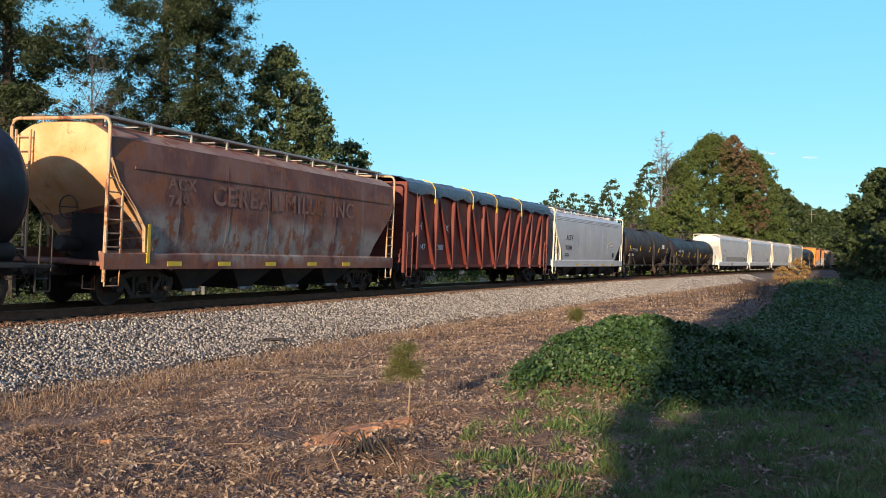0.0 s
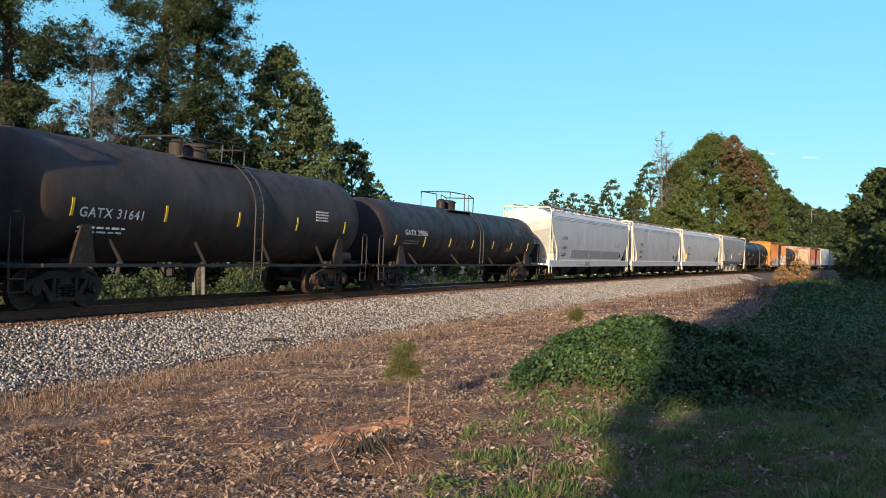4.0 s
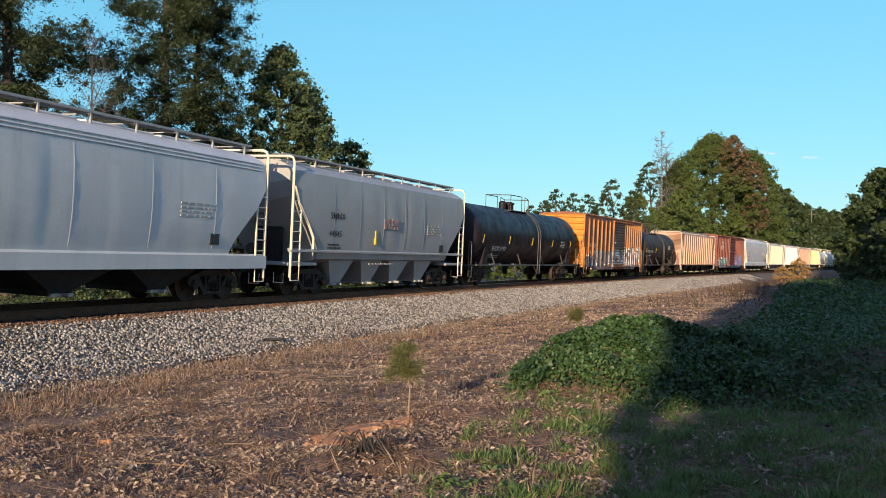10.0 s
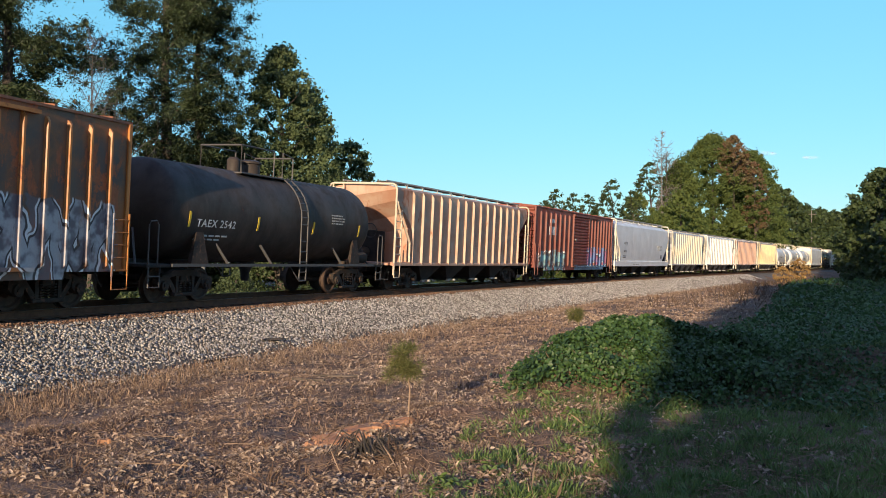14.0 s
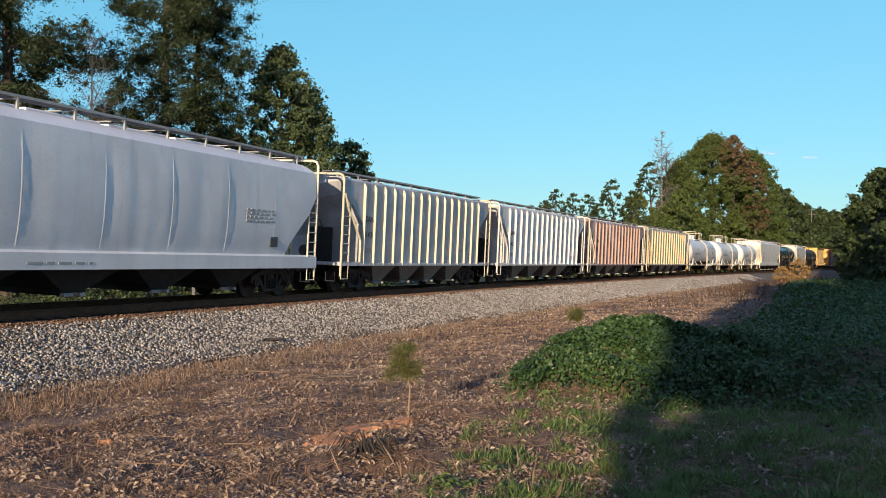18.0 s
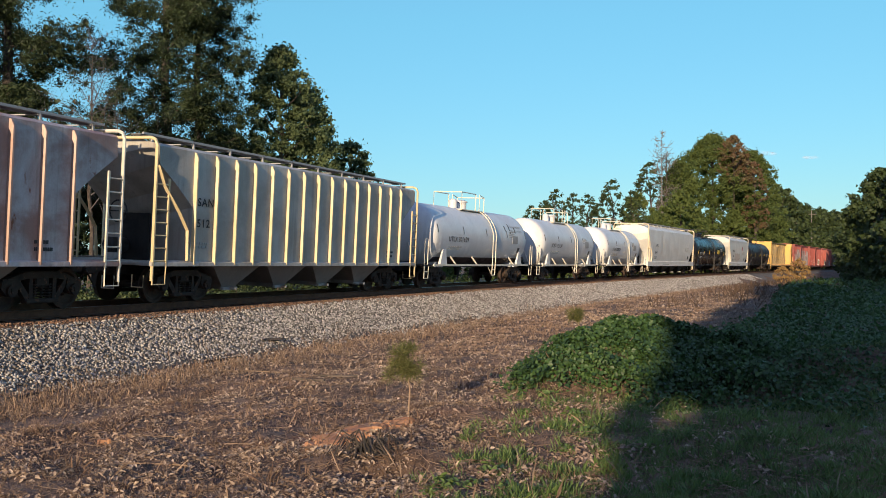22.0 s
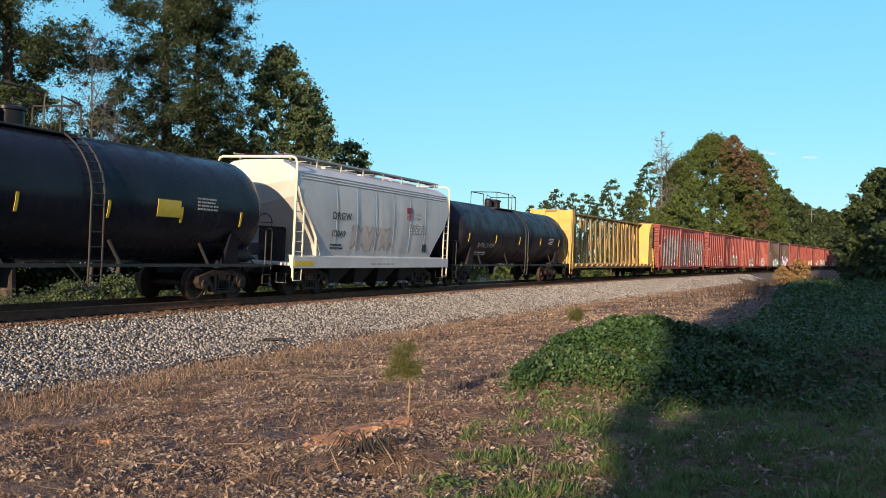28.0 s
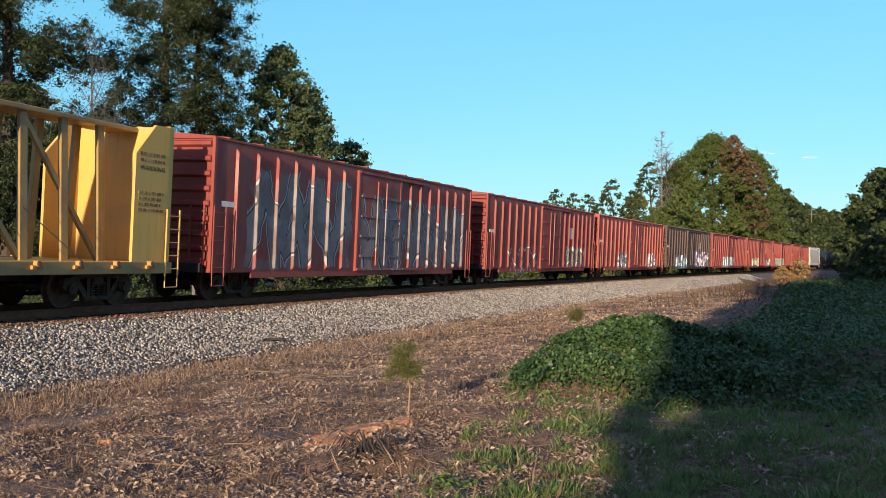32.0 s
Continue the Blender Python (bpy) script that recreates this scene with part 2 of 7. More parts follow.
# ---- building blocks ----
class Geo:
    """Vertices and faces of one part."""

    def __init__(self):
        self.v, self.f = [], []

    def put(self, verts, faces):
        k = len(self.v)
        self.v += [tuple(p) for p in verts]
        self.f += [tuple(i + k for i in f) for f in faces]
        return self

    def box(self, x0, x1, y0, y1, z0, z1, bevel=0.0):
        b = min(bevel, (x1 - x0) / 3, (y1 - y0) / 3, (z1 - z0) / 3)
        if b <= 0:
            return self.put([(x, y, z) for x in (x0, x1) for y in (y0, y1) for z in (z0, z1)],
                            [(0, 1, 3, 2), (4, 6, 7, 5), (0, 4, 5, 1), (2, 3, 7, 6), (0, 2, 6, 4), (1, 5, 7, 3)])
        prof = [(y0 + b, z0), (y1 - b, z0), (y1, z0 + b), (y1, z1 - b), (y1 - b, z1), (y0 + b, z1), (y0, z1 - b), (y0, z0 + b)]
        return self.loft([[(x0, y, z) for y, z in self.shrunk(prof, b)], [(x0 + b, y, z) for y, z in prof], [(x1 - b, y, z) for y, z in prof], [(x1, y, z) for y, z in self.shrunk(prof, b)]])

    @staticmethod
    def shrunk(prof, b):
        cy, cz = sum(p[0] for p in prof) / len(prof), sum(p[1] for p in prof) / len(prof)
        return [(y - math.copysign(b, y - cy), z - math.copysign(b, z - cz)) for y, z in prof]

    def loft(self, rings, closed=True, caps=True):
        n = len(rings[0])
        verts = [p for r in rings for p in r]
        faces = []
        for i in range(len(rings) - 1):
            for j in range(n if closed else n - 1):
                a, b = i * n + j, i * n + (j + 1) % n
                faces.append((a, b, b + n, a + n))
        if caps and closed:
            faces += [tuple(range(n - 1, -1, -1)), tuple(range((len(rings) - 1) * n, len(rings) * n))]
        return self.put(verts, faces)

    def tube(self, points, r, n=6, r_end=None):
        pts = [Vector(p) for p in points]
        rings = []
        for i, p in enumerate(pts):
            d = (pts[min(i + 1, len(pts) - 1)] - pts[max(i - 1, 0)]).normalized()
            a = d.orthogonal().normalized() if abs(d.z) > 0.95 else d.cross(Vector((0, 0, 1))).normalized()
            b = d.cross(a)
            rr = r if r_end is None else r + (r_end - r) * i / (len(pts) - 1)
            rings.append([p + rr * (math.cos(t) * a + math.sin(t) * b) for t in (2 * math.pi * j / n for j in range(n))])
        return self.loft(rings)

    def lathe(self, profile, axis="x", n=24, centre=(0, 0, 0)):
        """Rings of (distance along the axis, radius)."""
        rings = []
        for a, r in profile:
            ring = []
            for j in range(n):
                t = 2 * math.pi * j / n
                p, q = r * math.cos(t), r * math.sin(t)
                x, y, z = {"x": (a, p, q), "y": (q, a, p), "z": (p, q, a)}[axis]
                ring.append((x + centre[0], y + centre[1], z + centre[2]))
            rings.append(ring)
        return self.loft(rings)

    def prism_y(self, prof, y0, y1):
        """An outline in x and z, drawn out across the car."""
        return self.loft([[(x, y0, z) for x, z in prof], [(x, y1, z) for x, z in prof]])

    def prism_x(self, prof, x0, x1):
        return self.loft([[(x0, y, z) for y, z in prof], [(x1, y, z) for y, z in prof]])

    def mesh(self, name, smooth=0.6):
        me = bpy.data.meshes.new(name)
        me.from_pydata(self.v, [], self.f)
        if smooth:
            me.polygons.foreach_set("use_smooth", [True] * len(me.polygons))
            me.set_sharp_from_angle(angle=smooth)
        return me


def part(name, geo, material, parent, label="", at=None, smooth=0.6):
    """One mesh under a thing or under a part."""
    me = geo if isinstance(geo, bpy.types.Mesh) else geo.mesh(name, smooth)
    if not me.materials:
        me.materials.append(material)
    ob = new(name, me)
    ob.parent = parent
    if at:
        ob.matrix_basis = at if isinstance(at, Matrix) else Matrix.Translation(at)
    if label:
        ob["label"] = label
    return ob


def array_mesh(name, verts, faces, material, smooth=False):
    """A mesh from arrays: verts (n, 3), faces (m, k) with the same k."""
    me = bpy.data.meshes.new(name)
    verts, faces = np.asarray(verts, np.float32), np.asarray(faces, np.int32)
    me.vertices.add(len(verts))
    me.vertices.foreach_set("co", verts.ravel())
    me.loops.add(faces.size)
    me.loops.foreach_set("vertex_index", faces.ravel())
    me.polygons.add(len(faces))
    me.polygons.foreach_set("loop_start", np.arange(0, faces.size, faces.shape[1], dtype=np.int32))
    me.update(calc_edges=True)
    if smooth:
        me.polygons.foreach_set("use_smooth", np.ones(len(faces), bool))
    me.materials.append(material)
    return me


def scatter(name, template, faces, places, normals, sizes, rng, material, spin=True):
    """Copies of a small template (k, 3), whose z points along the normals, joined into one mesh."""
    template, faces = np.asarray(template, float), np.asarray(faces)
    n, k = len(places), len(template)
    z = normals / np.linalg.norm(normals, axis=1, keepdims=True)
    r = rng.normal(size=(n, 3)) if spin else np.tile((0.0, 1.0, 0.0), (n, 1))
    x = np.cross(r, z)
    x /= np.linalg.norm(x, axis=1, keepdims=True) + 1e-9
    y = np.cross(z, x)
    sizes = np.asarray(sizes, float).reshape(n, -1)
    t = template[None] * sizes[:, None, :]
    v = places[:, None] + t[..., :1] * x[:, None] + t[..., 1:2] * y[:, None] + t[..., 2:] * z[:, None]
    f = faces[None] + (np.arange(n) * k)[:, None, None]
    return array_mesh(name, v.reshape(-1, 3), f.reshape(-1, faces.shape[1]), material)


LEAF = [(0, -0.5, 0), (0.34, -0.12, 0.10), (0.22, 0.28, 0.07), (0, 0.55, -0.06), (-0.22, 0.28, 0.07), (-0.34, -0.12, 0.10)]
LEAF_FACES = [(0, 1, 2, 3), (0, 3, 4, 5)]
SPRAY = [(0, -0.5, 0), (0.36, 0.02, 0.12), (0.02, 0.55, -0.04), (-0.36, 0.06, 0.10)]
SPRAY_FACES = [(0, 1, 2, 3)]
BLADE = [(-0.5, 0, 0), (0.5, 0, 0), (0.25, 0.18, 0.6), (0, 0.5, 1.0)]
BLADE_FACES = [(0, 1, 2, 3)]
STONE = [(1, 0.1, 0), (-0.9, 0.2, 0.1), (0.1, 0.9, -0.1), (-0.1, -1, 0.1), (0.2, 0.1, 0.8), (0, -0.1, -0.7)]
STONE_FACES = [(0, 2, 4), (2, 1, 4), (1, 3, 4), (3, 0, 4), (2, 0, 5), (1, 2, 5), (3, 1, 5), (0, 3, 5)]


def soft_noise(x, y, size, seed):
    """Smooth random heights, about -1 to 1."""
    r = np.random.default_rng(seed)
    out = np.zeros_like(x)
    for k in range(7):
        a, p, w = r.uniform(0, 2 * math.pi), r.uniform(0, 2 * math.pi), size * r.uniform(0.6, 1.7)
        out += np.sin((x * math.cos(a) + y * math.sin(a)) * 2 * math.pi / w + p)
    return out / 3.2

# ---- the ground and the track ----
MOUNDS = [(2.85, 13.2, 0.60, 1.05, 1.1), (1.75, 12.4, 0.30, 0.75, 0.8), (4.3, 13.0, 0.34, 0.9, 0.8), (5.7, 12.9, 0.40, 0.9, 0.8), (2.15, 12.0, 0.24, 0.8, 0.55), (1.65, 11.8, 0.18, 0.5, 0.45), (2.2, 12.9, 0.22, 0.6, 0.7), (7.4, 13.4, 0.42, 1.5, 1.1), (6.6, 15.2, 0.25, 1.2, 0.9), (9.4, 16.5, 0.35, 1.4, 1.3), (12.0, 22.0, 0.25, 3.5, 3.0), (20.0, 36.0, 0.3, 5.0, 6.0), (31.0, 62.0, 0.4, 6.0, 9.0), (-0.62, 7.75, -0.26, 0.36, 0.24), (-0.45, 8.25, 0.13, 0.7, 0.22), (-1.0, 7.6, 0.07, 0.5, 0.22), (0.35, 9.6, 0.08, 0.7, 0.3), (-2.4, 8.6, 0.07, 0.7, 0.35), (-3.0, 11.0, 0.07, 1.0, 0.4)]


def ground_height(x, y):
    x, y = np.asarray(x, float), np.asarray(y, float)
    s, o = to_line(x.ravel(), y.ravel())
    s, o = s.reshape(x.shape), o.reshape(x.shape)
    z = np.interp(o, [-400, -30, -8, -4.2, -2.1, -1.9, 1.9, 2.1, 4.5, 6.5, 11, 16, 22, 60, 400], [0.5, -0.2, -0.75, -1.05, -0.34, -0.30, -0.30, -0.34, -1.2, -1.15, -0.92, -0.74, -0.80, -0.4, 0.8])
    away = np.clip((np.abs(o) - 4.5) / 2.5, 0, 1)
    z = z + away * (0.07 * soft_noise(x, y, 3.5, 3) + 0.042 * soft_noise(x, y, 1.1, 4) + 0.022 * soft_noise(x, y, 0.5, 18))
    for cx, cy, h, rx, ry in MOUNDS:
        z = z + h * np.exp(-(((x - cx) / rx) ** 2 + ((y - cy) / ry) ** 2))
    return z


def grid_sheet(name, a, b, at, material, smooth=True):
    """A sheet over the axes a and b; at gives arrays of x, y, z."""
    A, B = np.meshgrid(a, b, indexing="ij")
    X, Y, Z = at(A, B)
    i = np.arange(A.size).reshape(A.shape)
    f = np.stack([i[:-1, :-1], i[1:, :-1], i[1:, 1:], i[:-1, 1:]], -1).reshape(-1, 4)
    return array_mesh(name, np.stack([X, Y, Z], -1).reshape(-1, 3), f, material, smooth)


def spaced(*spans):
    return np.concatenate([np.arange(a, b, d) for a, b, d in spans] + [[spans[-1][1]]])


gx = spaced((-3000, -300, 300), (-300, -60, 20), (-60, -20, 4), (-20, -6, 0.3), (-6, 6, 0.11), (6, 22, 0.3), (22, 60, 1.5), (60, 300, 12), (300, 3000, 300))
gy = spaced((-3000, -300, 300), (-300, -40, 20), (-40, 4, 2.5), (4, 15, 0.11), (15, 34, 0.3), (34, 100, 1.5), (100, 300, 8), (300, 3000, 300))
ground = tagged(new("ground", grid_sheet("ground", gx, gy, lambda a, b: (a, b, ground_height(a, b)), M_GROUND)), "dry brown ground with dead leaves and orange clay", "ground", kind="structure")

RNG = np.random.default_rng(5)


def bed(a, b):
    x, y, h = on_line(a, b)
    z = np.interp(b, [-4.2, -2.0, -1.35, 1.35, 2.0, 4.25, 4.7], [-1.02, -0.29, -0.22, -0.22, -0.29, -1.07, -1.45]) + 0.012 * soft_noise(a, b, 0.4, 9)
    return x, y, z - b * math.sin(CANT) * (np.abs(b) < 2)


ballast = tagged(new("ballast", grid_sheet("ballast", spaced((-60, 70, 0.4), (70, 330, 4)), spaced((-4.4, -2, 0.4), (-2, 4.7, 0.16)), bed, M_BALLAST)), "grey crushed stone bank under the railway track", "ballast", kind="structure")


def stones():
    n = 130000
    s = RNG.uniform(0, 1, n) ** 1.9 * 124 - 9
    o = RNG.uniform(1.2, 5.3, n)
    keep = o < 4.45 + 0.22 * soft_noise(s, s * 0, 2.5, 31) + RNG.normal(0, 0.16, n)
    s, o = s[keep], o[keep]
    x, y, z = bed(s, o)
    z = np.maximum(z, ground_height(x, y) * (o > 3.9) - 9.0 * (o <= 3.9))
    n = len(s)
    size = RNG.uniform(0.017, 0.038, (n, 1)) * np.clip(1 + s[:, None] / 55, 1, 2.6) * RNG.uniform(0.75, 1.25, (n, 3))
    rusty = o < 1.9 + 0.16 * soft_noise(s, s * 0, 1.3, 41) + RNG.normal(0, 0.12, n)
    for pick, a, b, name, label in ((~rusty, (0.115, 0.103, 0.09), (0.55, 0.51, 0.46), "ballast_stones", "loose grey crushed ballast stones along the track"), (rusty, (0.10, 0.055, 0.034), (0.29, 0.165, 0.10), "rusty_ballast_stones", "brown rust-stained ballast stones beside the rail")):
        m, nt, bs = start_material(name)
        g = nt.nodes.new("ShaderNodeNewGeometry")
        col = blend(nt, ramp(nt, g.outputs["Random Per Island"], 0, 1), a, b)
        nt.links.new(blend(nt, ramp(nt, noise_at(nt, 0.5, 4), 0.5, 0.75, 0, 0.5), col, (0.16, 0.12, 0.09)), bs.inputs["Base Color"])
        bs.inputs["Roughness"].default_value = 0.85
        me = scatter(name, STONE, STONE_FACES, np.stack([x, y, z + 0.008 + 0.012 * RNG.uniform(0, 1, n)], -1)[pick], RNG.normal(size=(pick.sum(), 3)), size[pick], RNG, m)
        tagged(new(name, me), label, "ballast stones", kind="stuff")


stones()


def rail(name, side):
    prof = [(-0.076, -0.185), (0.076, -0.185), (0.076, -0.165), (0.012, -0.15), (0.012, -0.04), (0.037, -0.03), (0.037, -0.008), (0.03, 0.0), (-0.03, 0.0), (-0.037, -0.008), (-0.037, -0.03), (-0.012, -0.04), (-0.012, -0.15), (-0.076, -0.165)]
    g = Geo()
    rings = []
    for s in spaced((-60, 120, 2), (120, 330, 6)):
        ring = []
        for y, z in prof:
            o = side + y
            x_, y_, _ = on_line(s, o * math.cos(CANT) + z * math.sin(CANT))
            ring.append((float(x_), float(y_), z * math.cos(CANT) - o * math.sin(CANT)))
        rings.append(ring)
    g.loft(rings)
    me = g.mesh(name)
    me.materials.append(M_RAIL_RUST)
    me.materials.append(M_STEEL)
    n = len(prof)
    for p in me.polygons:
        if len(p.vertices) == 4 and min(v % n for v in p.vertices) == 7 and max(v % n for v in p.vertices) == 8:
            p.material_index = 1
    return tagged(new(name, me), "rusty steel rail with a worn bright top", "rail", "rails of the track", "structure")


rail("rail", 0.755), rail("rail", -0.755)
tie_geo = Geo().box(-0.115, 0.115, -1.3, 1.3, -0.36, -0.19, 0.012).mesh("railway_tie")
tie_geo.materials.append(M_TIE)
for s in np.arange(-14, 112, 0.52):
    x, y, h = on_line(s + RNG.normal(0, 0.012))
    tie = new("railway_tie", tie_geo)
    tie.matrix_basis = pose(float(x), float(y), 0, math.degrees(CANT), 0, 90 - math.degrees(float(h)) + RNG.normal(0, 0.5))
    tagged(tie, "dark weathered timber railway tie under the rails", "railway tie", "ties of the track", "structure")

# ---- trucks, couplers and other pieces that all cars share ----
SHARED = {}


def shared(key, make):
    if key not in SHARED:
        SHARED[key] = make()
    return SHARED[key]


def wheelset_mesh():
    g = Geo()
    g.lathe([(-1.0, 0.08), (1.0, 0.08)], "y", 10)
    for k in (-1, 1):
        prof = [(0.66, 0.08), (0.66, 0.40), (0.665, 0.485), (0.69, 0.485), (0.70, 0.462), (0.81, 0.452), (0.815, 0.38), (0.77, 0.34), (0.75, 0.17), (0.82, 0.14), (0.82, 0.08)]
        g.lathe([(k * a, r) for a, r in prof][::k], "y", 26)
    me = g.mesh("wheelset")
    me.materials.append(M_WHEEL)
    return me


def side_frame_mesh():
    g = Geo()
    g.prism_y([(-0.95, 0.70), (-0.45, 0.85), (0.45, 0.85), (0.95, 0.70), (0.95, 0.60), (0.42, 0.70), (-0.42, 0.70), (-0.95, 0.60)], -0.07, 0.07)
    for k in (-1, 1):
        g.prism_y([(k * a, z) for a, z in [(0.62, 0.66), (0.78, 0.66), (0.44, 0.22), (0.30, 0.26)]][::k], -0.06, 0.06)
        g.prism_y([(k * a, z) for a, z in [(0.70, 0.70), (1.10, 0.68), (1.14, 0.50), (1.00, 0.36), (0.78, 0.36), (0.66, 0.50)]][::k], -0.085, 0.085)
        g.lathe([(-0.15, 0.13), (0.02, 0.135)], "y", 14, (k * 0.89, 0, 0.455))
        g.lathe([(-0.17, 0.06), (-0.15, 0.06)], "y", 8, (k * 0.89, 0, 0.455))
        g.box(k * 0.33 - 0.05, k * 0.33 + 0.05, -0.07, 0.07, 0.26, 0.72)
    g.box(-0.46, 0.46, -0.09, 0.09, 0.17, 0.27, 0.02)
    me = g.mesh("side_frame")
    me.materials.append(M_TRUCK)
    return me


def spring_mesh():
    g = Geo()
    for x in (-0.2, -0.0, 0.2):
        g.tube([(x + 0.075 * math.cos(a), 0.075 * math.sin(a), 0.28 + 0.30 * a / (2 * math.pi * 5)) for a in np.arange(0, 2 * math.pi * 5, 1.05)], 0.018, 4)
    me = g.mesh("spring_nest")
    me.materials.append(M_TRUCK)
    return me


WHEELS = []


def add_truck(car, x):
    def bolster():
        me = Geo().box(-0.2, 0.2, -1.05, 1.05, 0.52, 0.72, 0.03).lathe([(0.72, 0.2), (0.86, 0.2)], "z", 12).mesh("truck")
        me.materials.append(M_TRUCK)
        return me
    truck = part("truck", shared("bolster", bolster), M_TRUCK, car, "rust-brown cast steel truck", (x, 0, 0))
    for y in (-0.98, 0.98):
        part("side_frame", shared("side_frame", side_frame_mesh), M_TRUCK, truck, at=pose(0, y, 0, 0, 0, 0 if y < 0 else 180))
        part("spring_nest", shared("spring", spring_mesh), M_TRUCK, truck, at=(0, y, 0))
    for k in (-0.89, 0.89):
        WHEELS.append((part("wheelset", shared("wheelset", wheelset_mesh), M_WHEEL, truck, "rusty steel wheels on an axle", (k, 0, 0.457)), k))
    return truck


def add_coupler(car, x, k):
    def make():
        g = Geo().box(-0.75, 0.05, -0.09, 0.09, 0.78, 0.93, 0.02).box(0.05, 0.30, -0.15, 0.15, 0.72, 0.99, 0.04).box(-0.8, -0.45, -0.22, 0.22, 0.7, 1.02, 0.03)
        g.tube([(-0.1, -0.3, 0.85), (0.1, -0.33, 0.55), (0.3, -0.25, 0.4), (0.45, -0.12, 0.46)], 0.025, 6)
        me = g.mesh("coupler")
        me.materials.append(M_TRUCK)
        return me
    part("coupler", shared("coupler", make), M_TRUCK, car, at=pose(x + k * 0.28, 0, 0, 0, 0, 0 if k > 0 else 180))


def ladder_geo(x0, x1, y, z0, z1, rungs, r=0.022, foot=0.0):
    g = Geo()
    for x in (x0, x1):
        g.box(x - r, x + r, y - r, y + r, z0, z1)
    for i in range(rungs):
        z = z0 + (z1 - z0) * (i + 0.5) / rungs
        g.tube([(x0, y, z), (x1, y, z)], r * 0.75, 5)
    if foot:
        g.tube([(x0, y, z0 + 0.02), (x0, y, z0 - foot), (x1, y, z0 - foot), (x1, y, z0 + 0.02)], r * 0.8, 5)
    return g


def end_ladder_geo(x, y0, y1, z0, z1, rungs, r=0.022):
    g = Geo()
    for y in (y0, y1):
        g.box(x - r, x + r, y - r, y + r, z0, z1)
    for i in range(rungs):
        z = z0 + (z1 - z0) * (i + 0.5) / rungs
        g.tube([(x, y0, z), (x, y1, z)], r * 0.75, 5)
    return g


def lettering(parent, words, x, z, size, material, y=-1.56, label="painted lettering"):
    cu = bpy.data.curves.new("lettering", "FONT")
    cu.body, cu.size, cu.resolution_u, cu.offset, cu.space_character = words, size * 1.38, 3, size * 0.022, 1.12
    tmp = bpy.data.objects.new("lettering", cu)
    me = bpy.data.meshes.new_from_object(tmp)
    bpy.data.objects.remove(tmp)
    me.name = "lettering"
    for v in me.vertices:
        h = z + v.co.y * 0.74
        v.co = (x + v.co.x * 0.86, (-y(h) if callable(y) else y) - 0.010, h)
    me.materials.clear()
    return part("lettering", me, material, parent, label)


def bars(parent, x, z, w, h, rows, material, y=-1.56, gap=0.5):
    g = Geo()
    r = random.Random(int(x * 100 + z * 1000))
    for i in range(rows):
        zz = z + h * (rows - 1 - i) / rows
        a = x
        while a < x + w * r.uniform(0.75, 1.0):
            b = a + r.uniform(0.1, 0.4) * w / 2
            skin = -y(zz + h / rows * gap / 2) if callable(y) else y
            g.box(a, min(b, x + w), skin - 0.006, skin + 0.03, zz, zz + h / rows * gap)
            a = b + 0.05 * w
    return part("data_stencil", g, material, parent)


def patch(parent, name, x0, x1, z0, z1, material, y=-1.56, label=""):
    return part(name, Geo().box(x0, x1, y - 0.007, y + 0.04, z0, z1), material, parent, label)


def skin_patch(parent, name, x0, x1, z0, z1, material, skin, label=""):
    """A thin painted or stuck panel that follows a curved side; skin gives the half width at a height."""
    zs = np.linspace(z0, z1, 6)
    outline = [(-skin(z) - 0.006, z) for z in zs] + [(-skin(z) + 0.02, z) for z in zs[::-1]]
    return part(name, Geo().prism_x(outline, x0, x1), material, parent, label)


def end_sheet_geo(prof, reach, k):
    """The sloping end of a hopper body, as one sheet."""
    rows = [(y, z) for y, z in prof if y > 1e-6]
    return Geo().loft([[(k * (reach(z) + d), s * (y - 0.01), z) for s, d in ((-1, 0.006), (1, 0.006), (1, -0.02), (-1, -0.02))] for y, z in rows])


def hopper_skin(z):
    """Half width of the smooth hoppers' sides at a height."""
    return float(np.interp(z, [1.2, 1.4, 1.7, 2.1, 2.6, 3.2, 3.7], [1.38, 1.44, 1.49, 1.53, 1.545, 1.53, 1.48]))


M_WHITE_PAINT = plain("white_lettering", (0.72, 0.72, 0.70), 0.6)
M_BLACK_PAINT = plain("black_lettering", (0.03, 0.03, 0.032), 0.6)
M_YELLOW_TAPE = plain("yellow_reflector", (0.75, 0.52, 0.05), 0.4)
M_BRIGHT_PIPE = plain("pale_painted_pipe", (0.66, 0.62, 0.52), 0.5)
M_GREY_PIPE = plain("grey_painted_pipe", (0.38, 0.37, 0.35), 0.55)
M_DARK_PIPE = plain("dark_painted_pipe", (0.035, 0.032, 0.03), 0.6)
M_GRATING = rough_surface("roof_walk_grating", (0.16, 0.15, 0.14), (0.26, 0.24, 0.22), 4, 60, rough=0.7, metal=0.4)
CARS = []


def begin_car(name, near, far, label, category):
    car = new(name)
    tagged(car, label, category, "cars of the freight train")
    CARS.append((car, near, far))
    half = (far - near) / 2
    for k in (-1, 1):
        add_coupler(car, k * (half + 0.02), k)
    return car, half


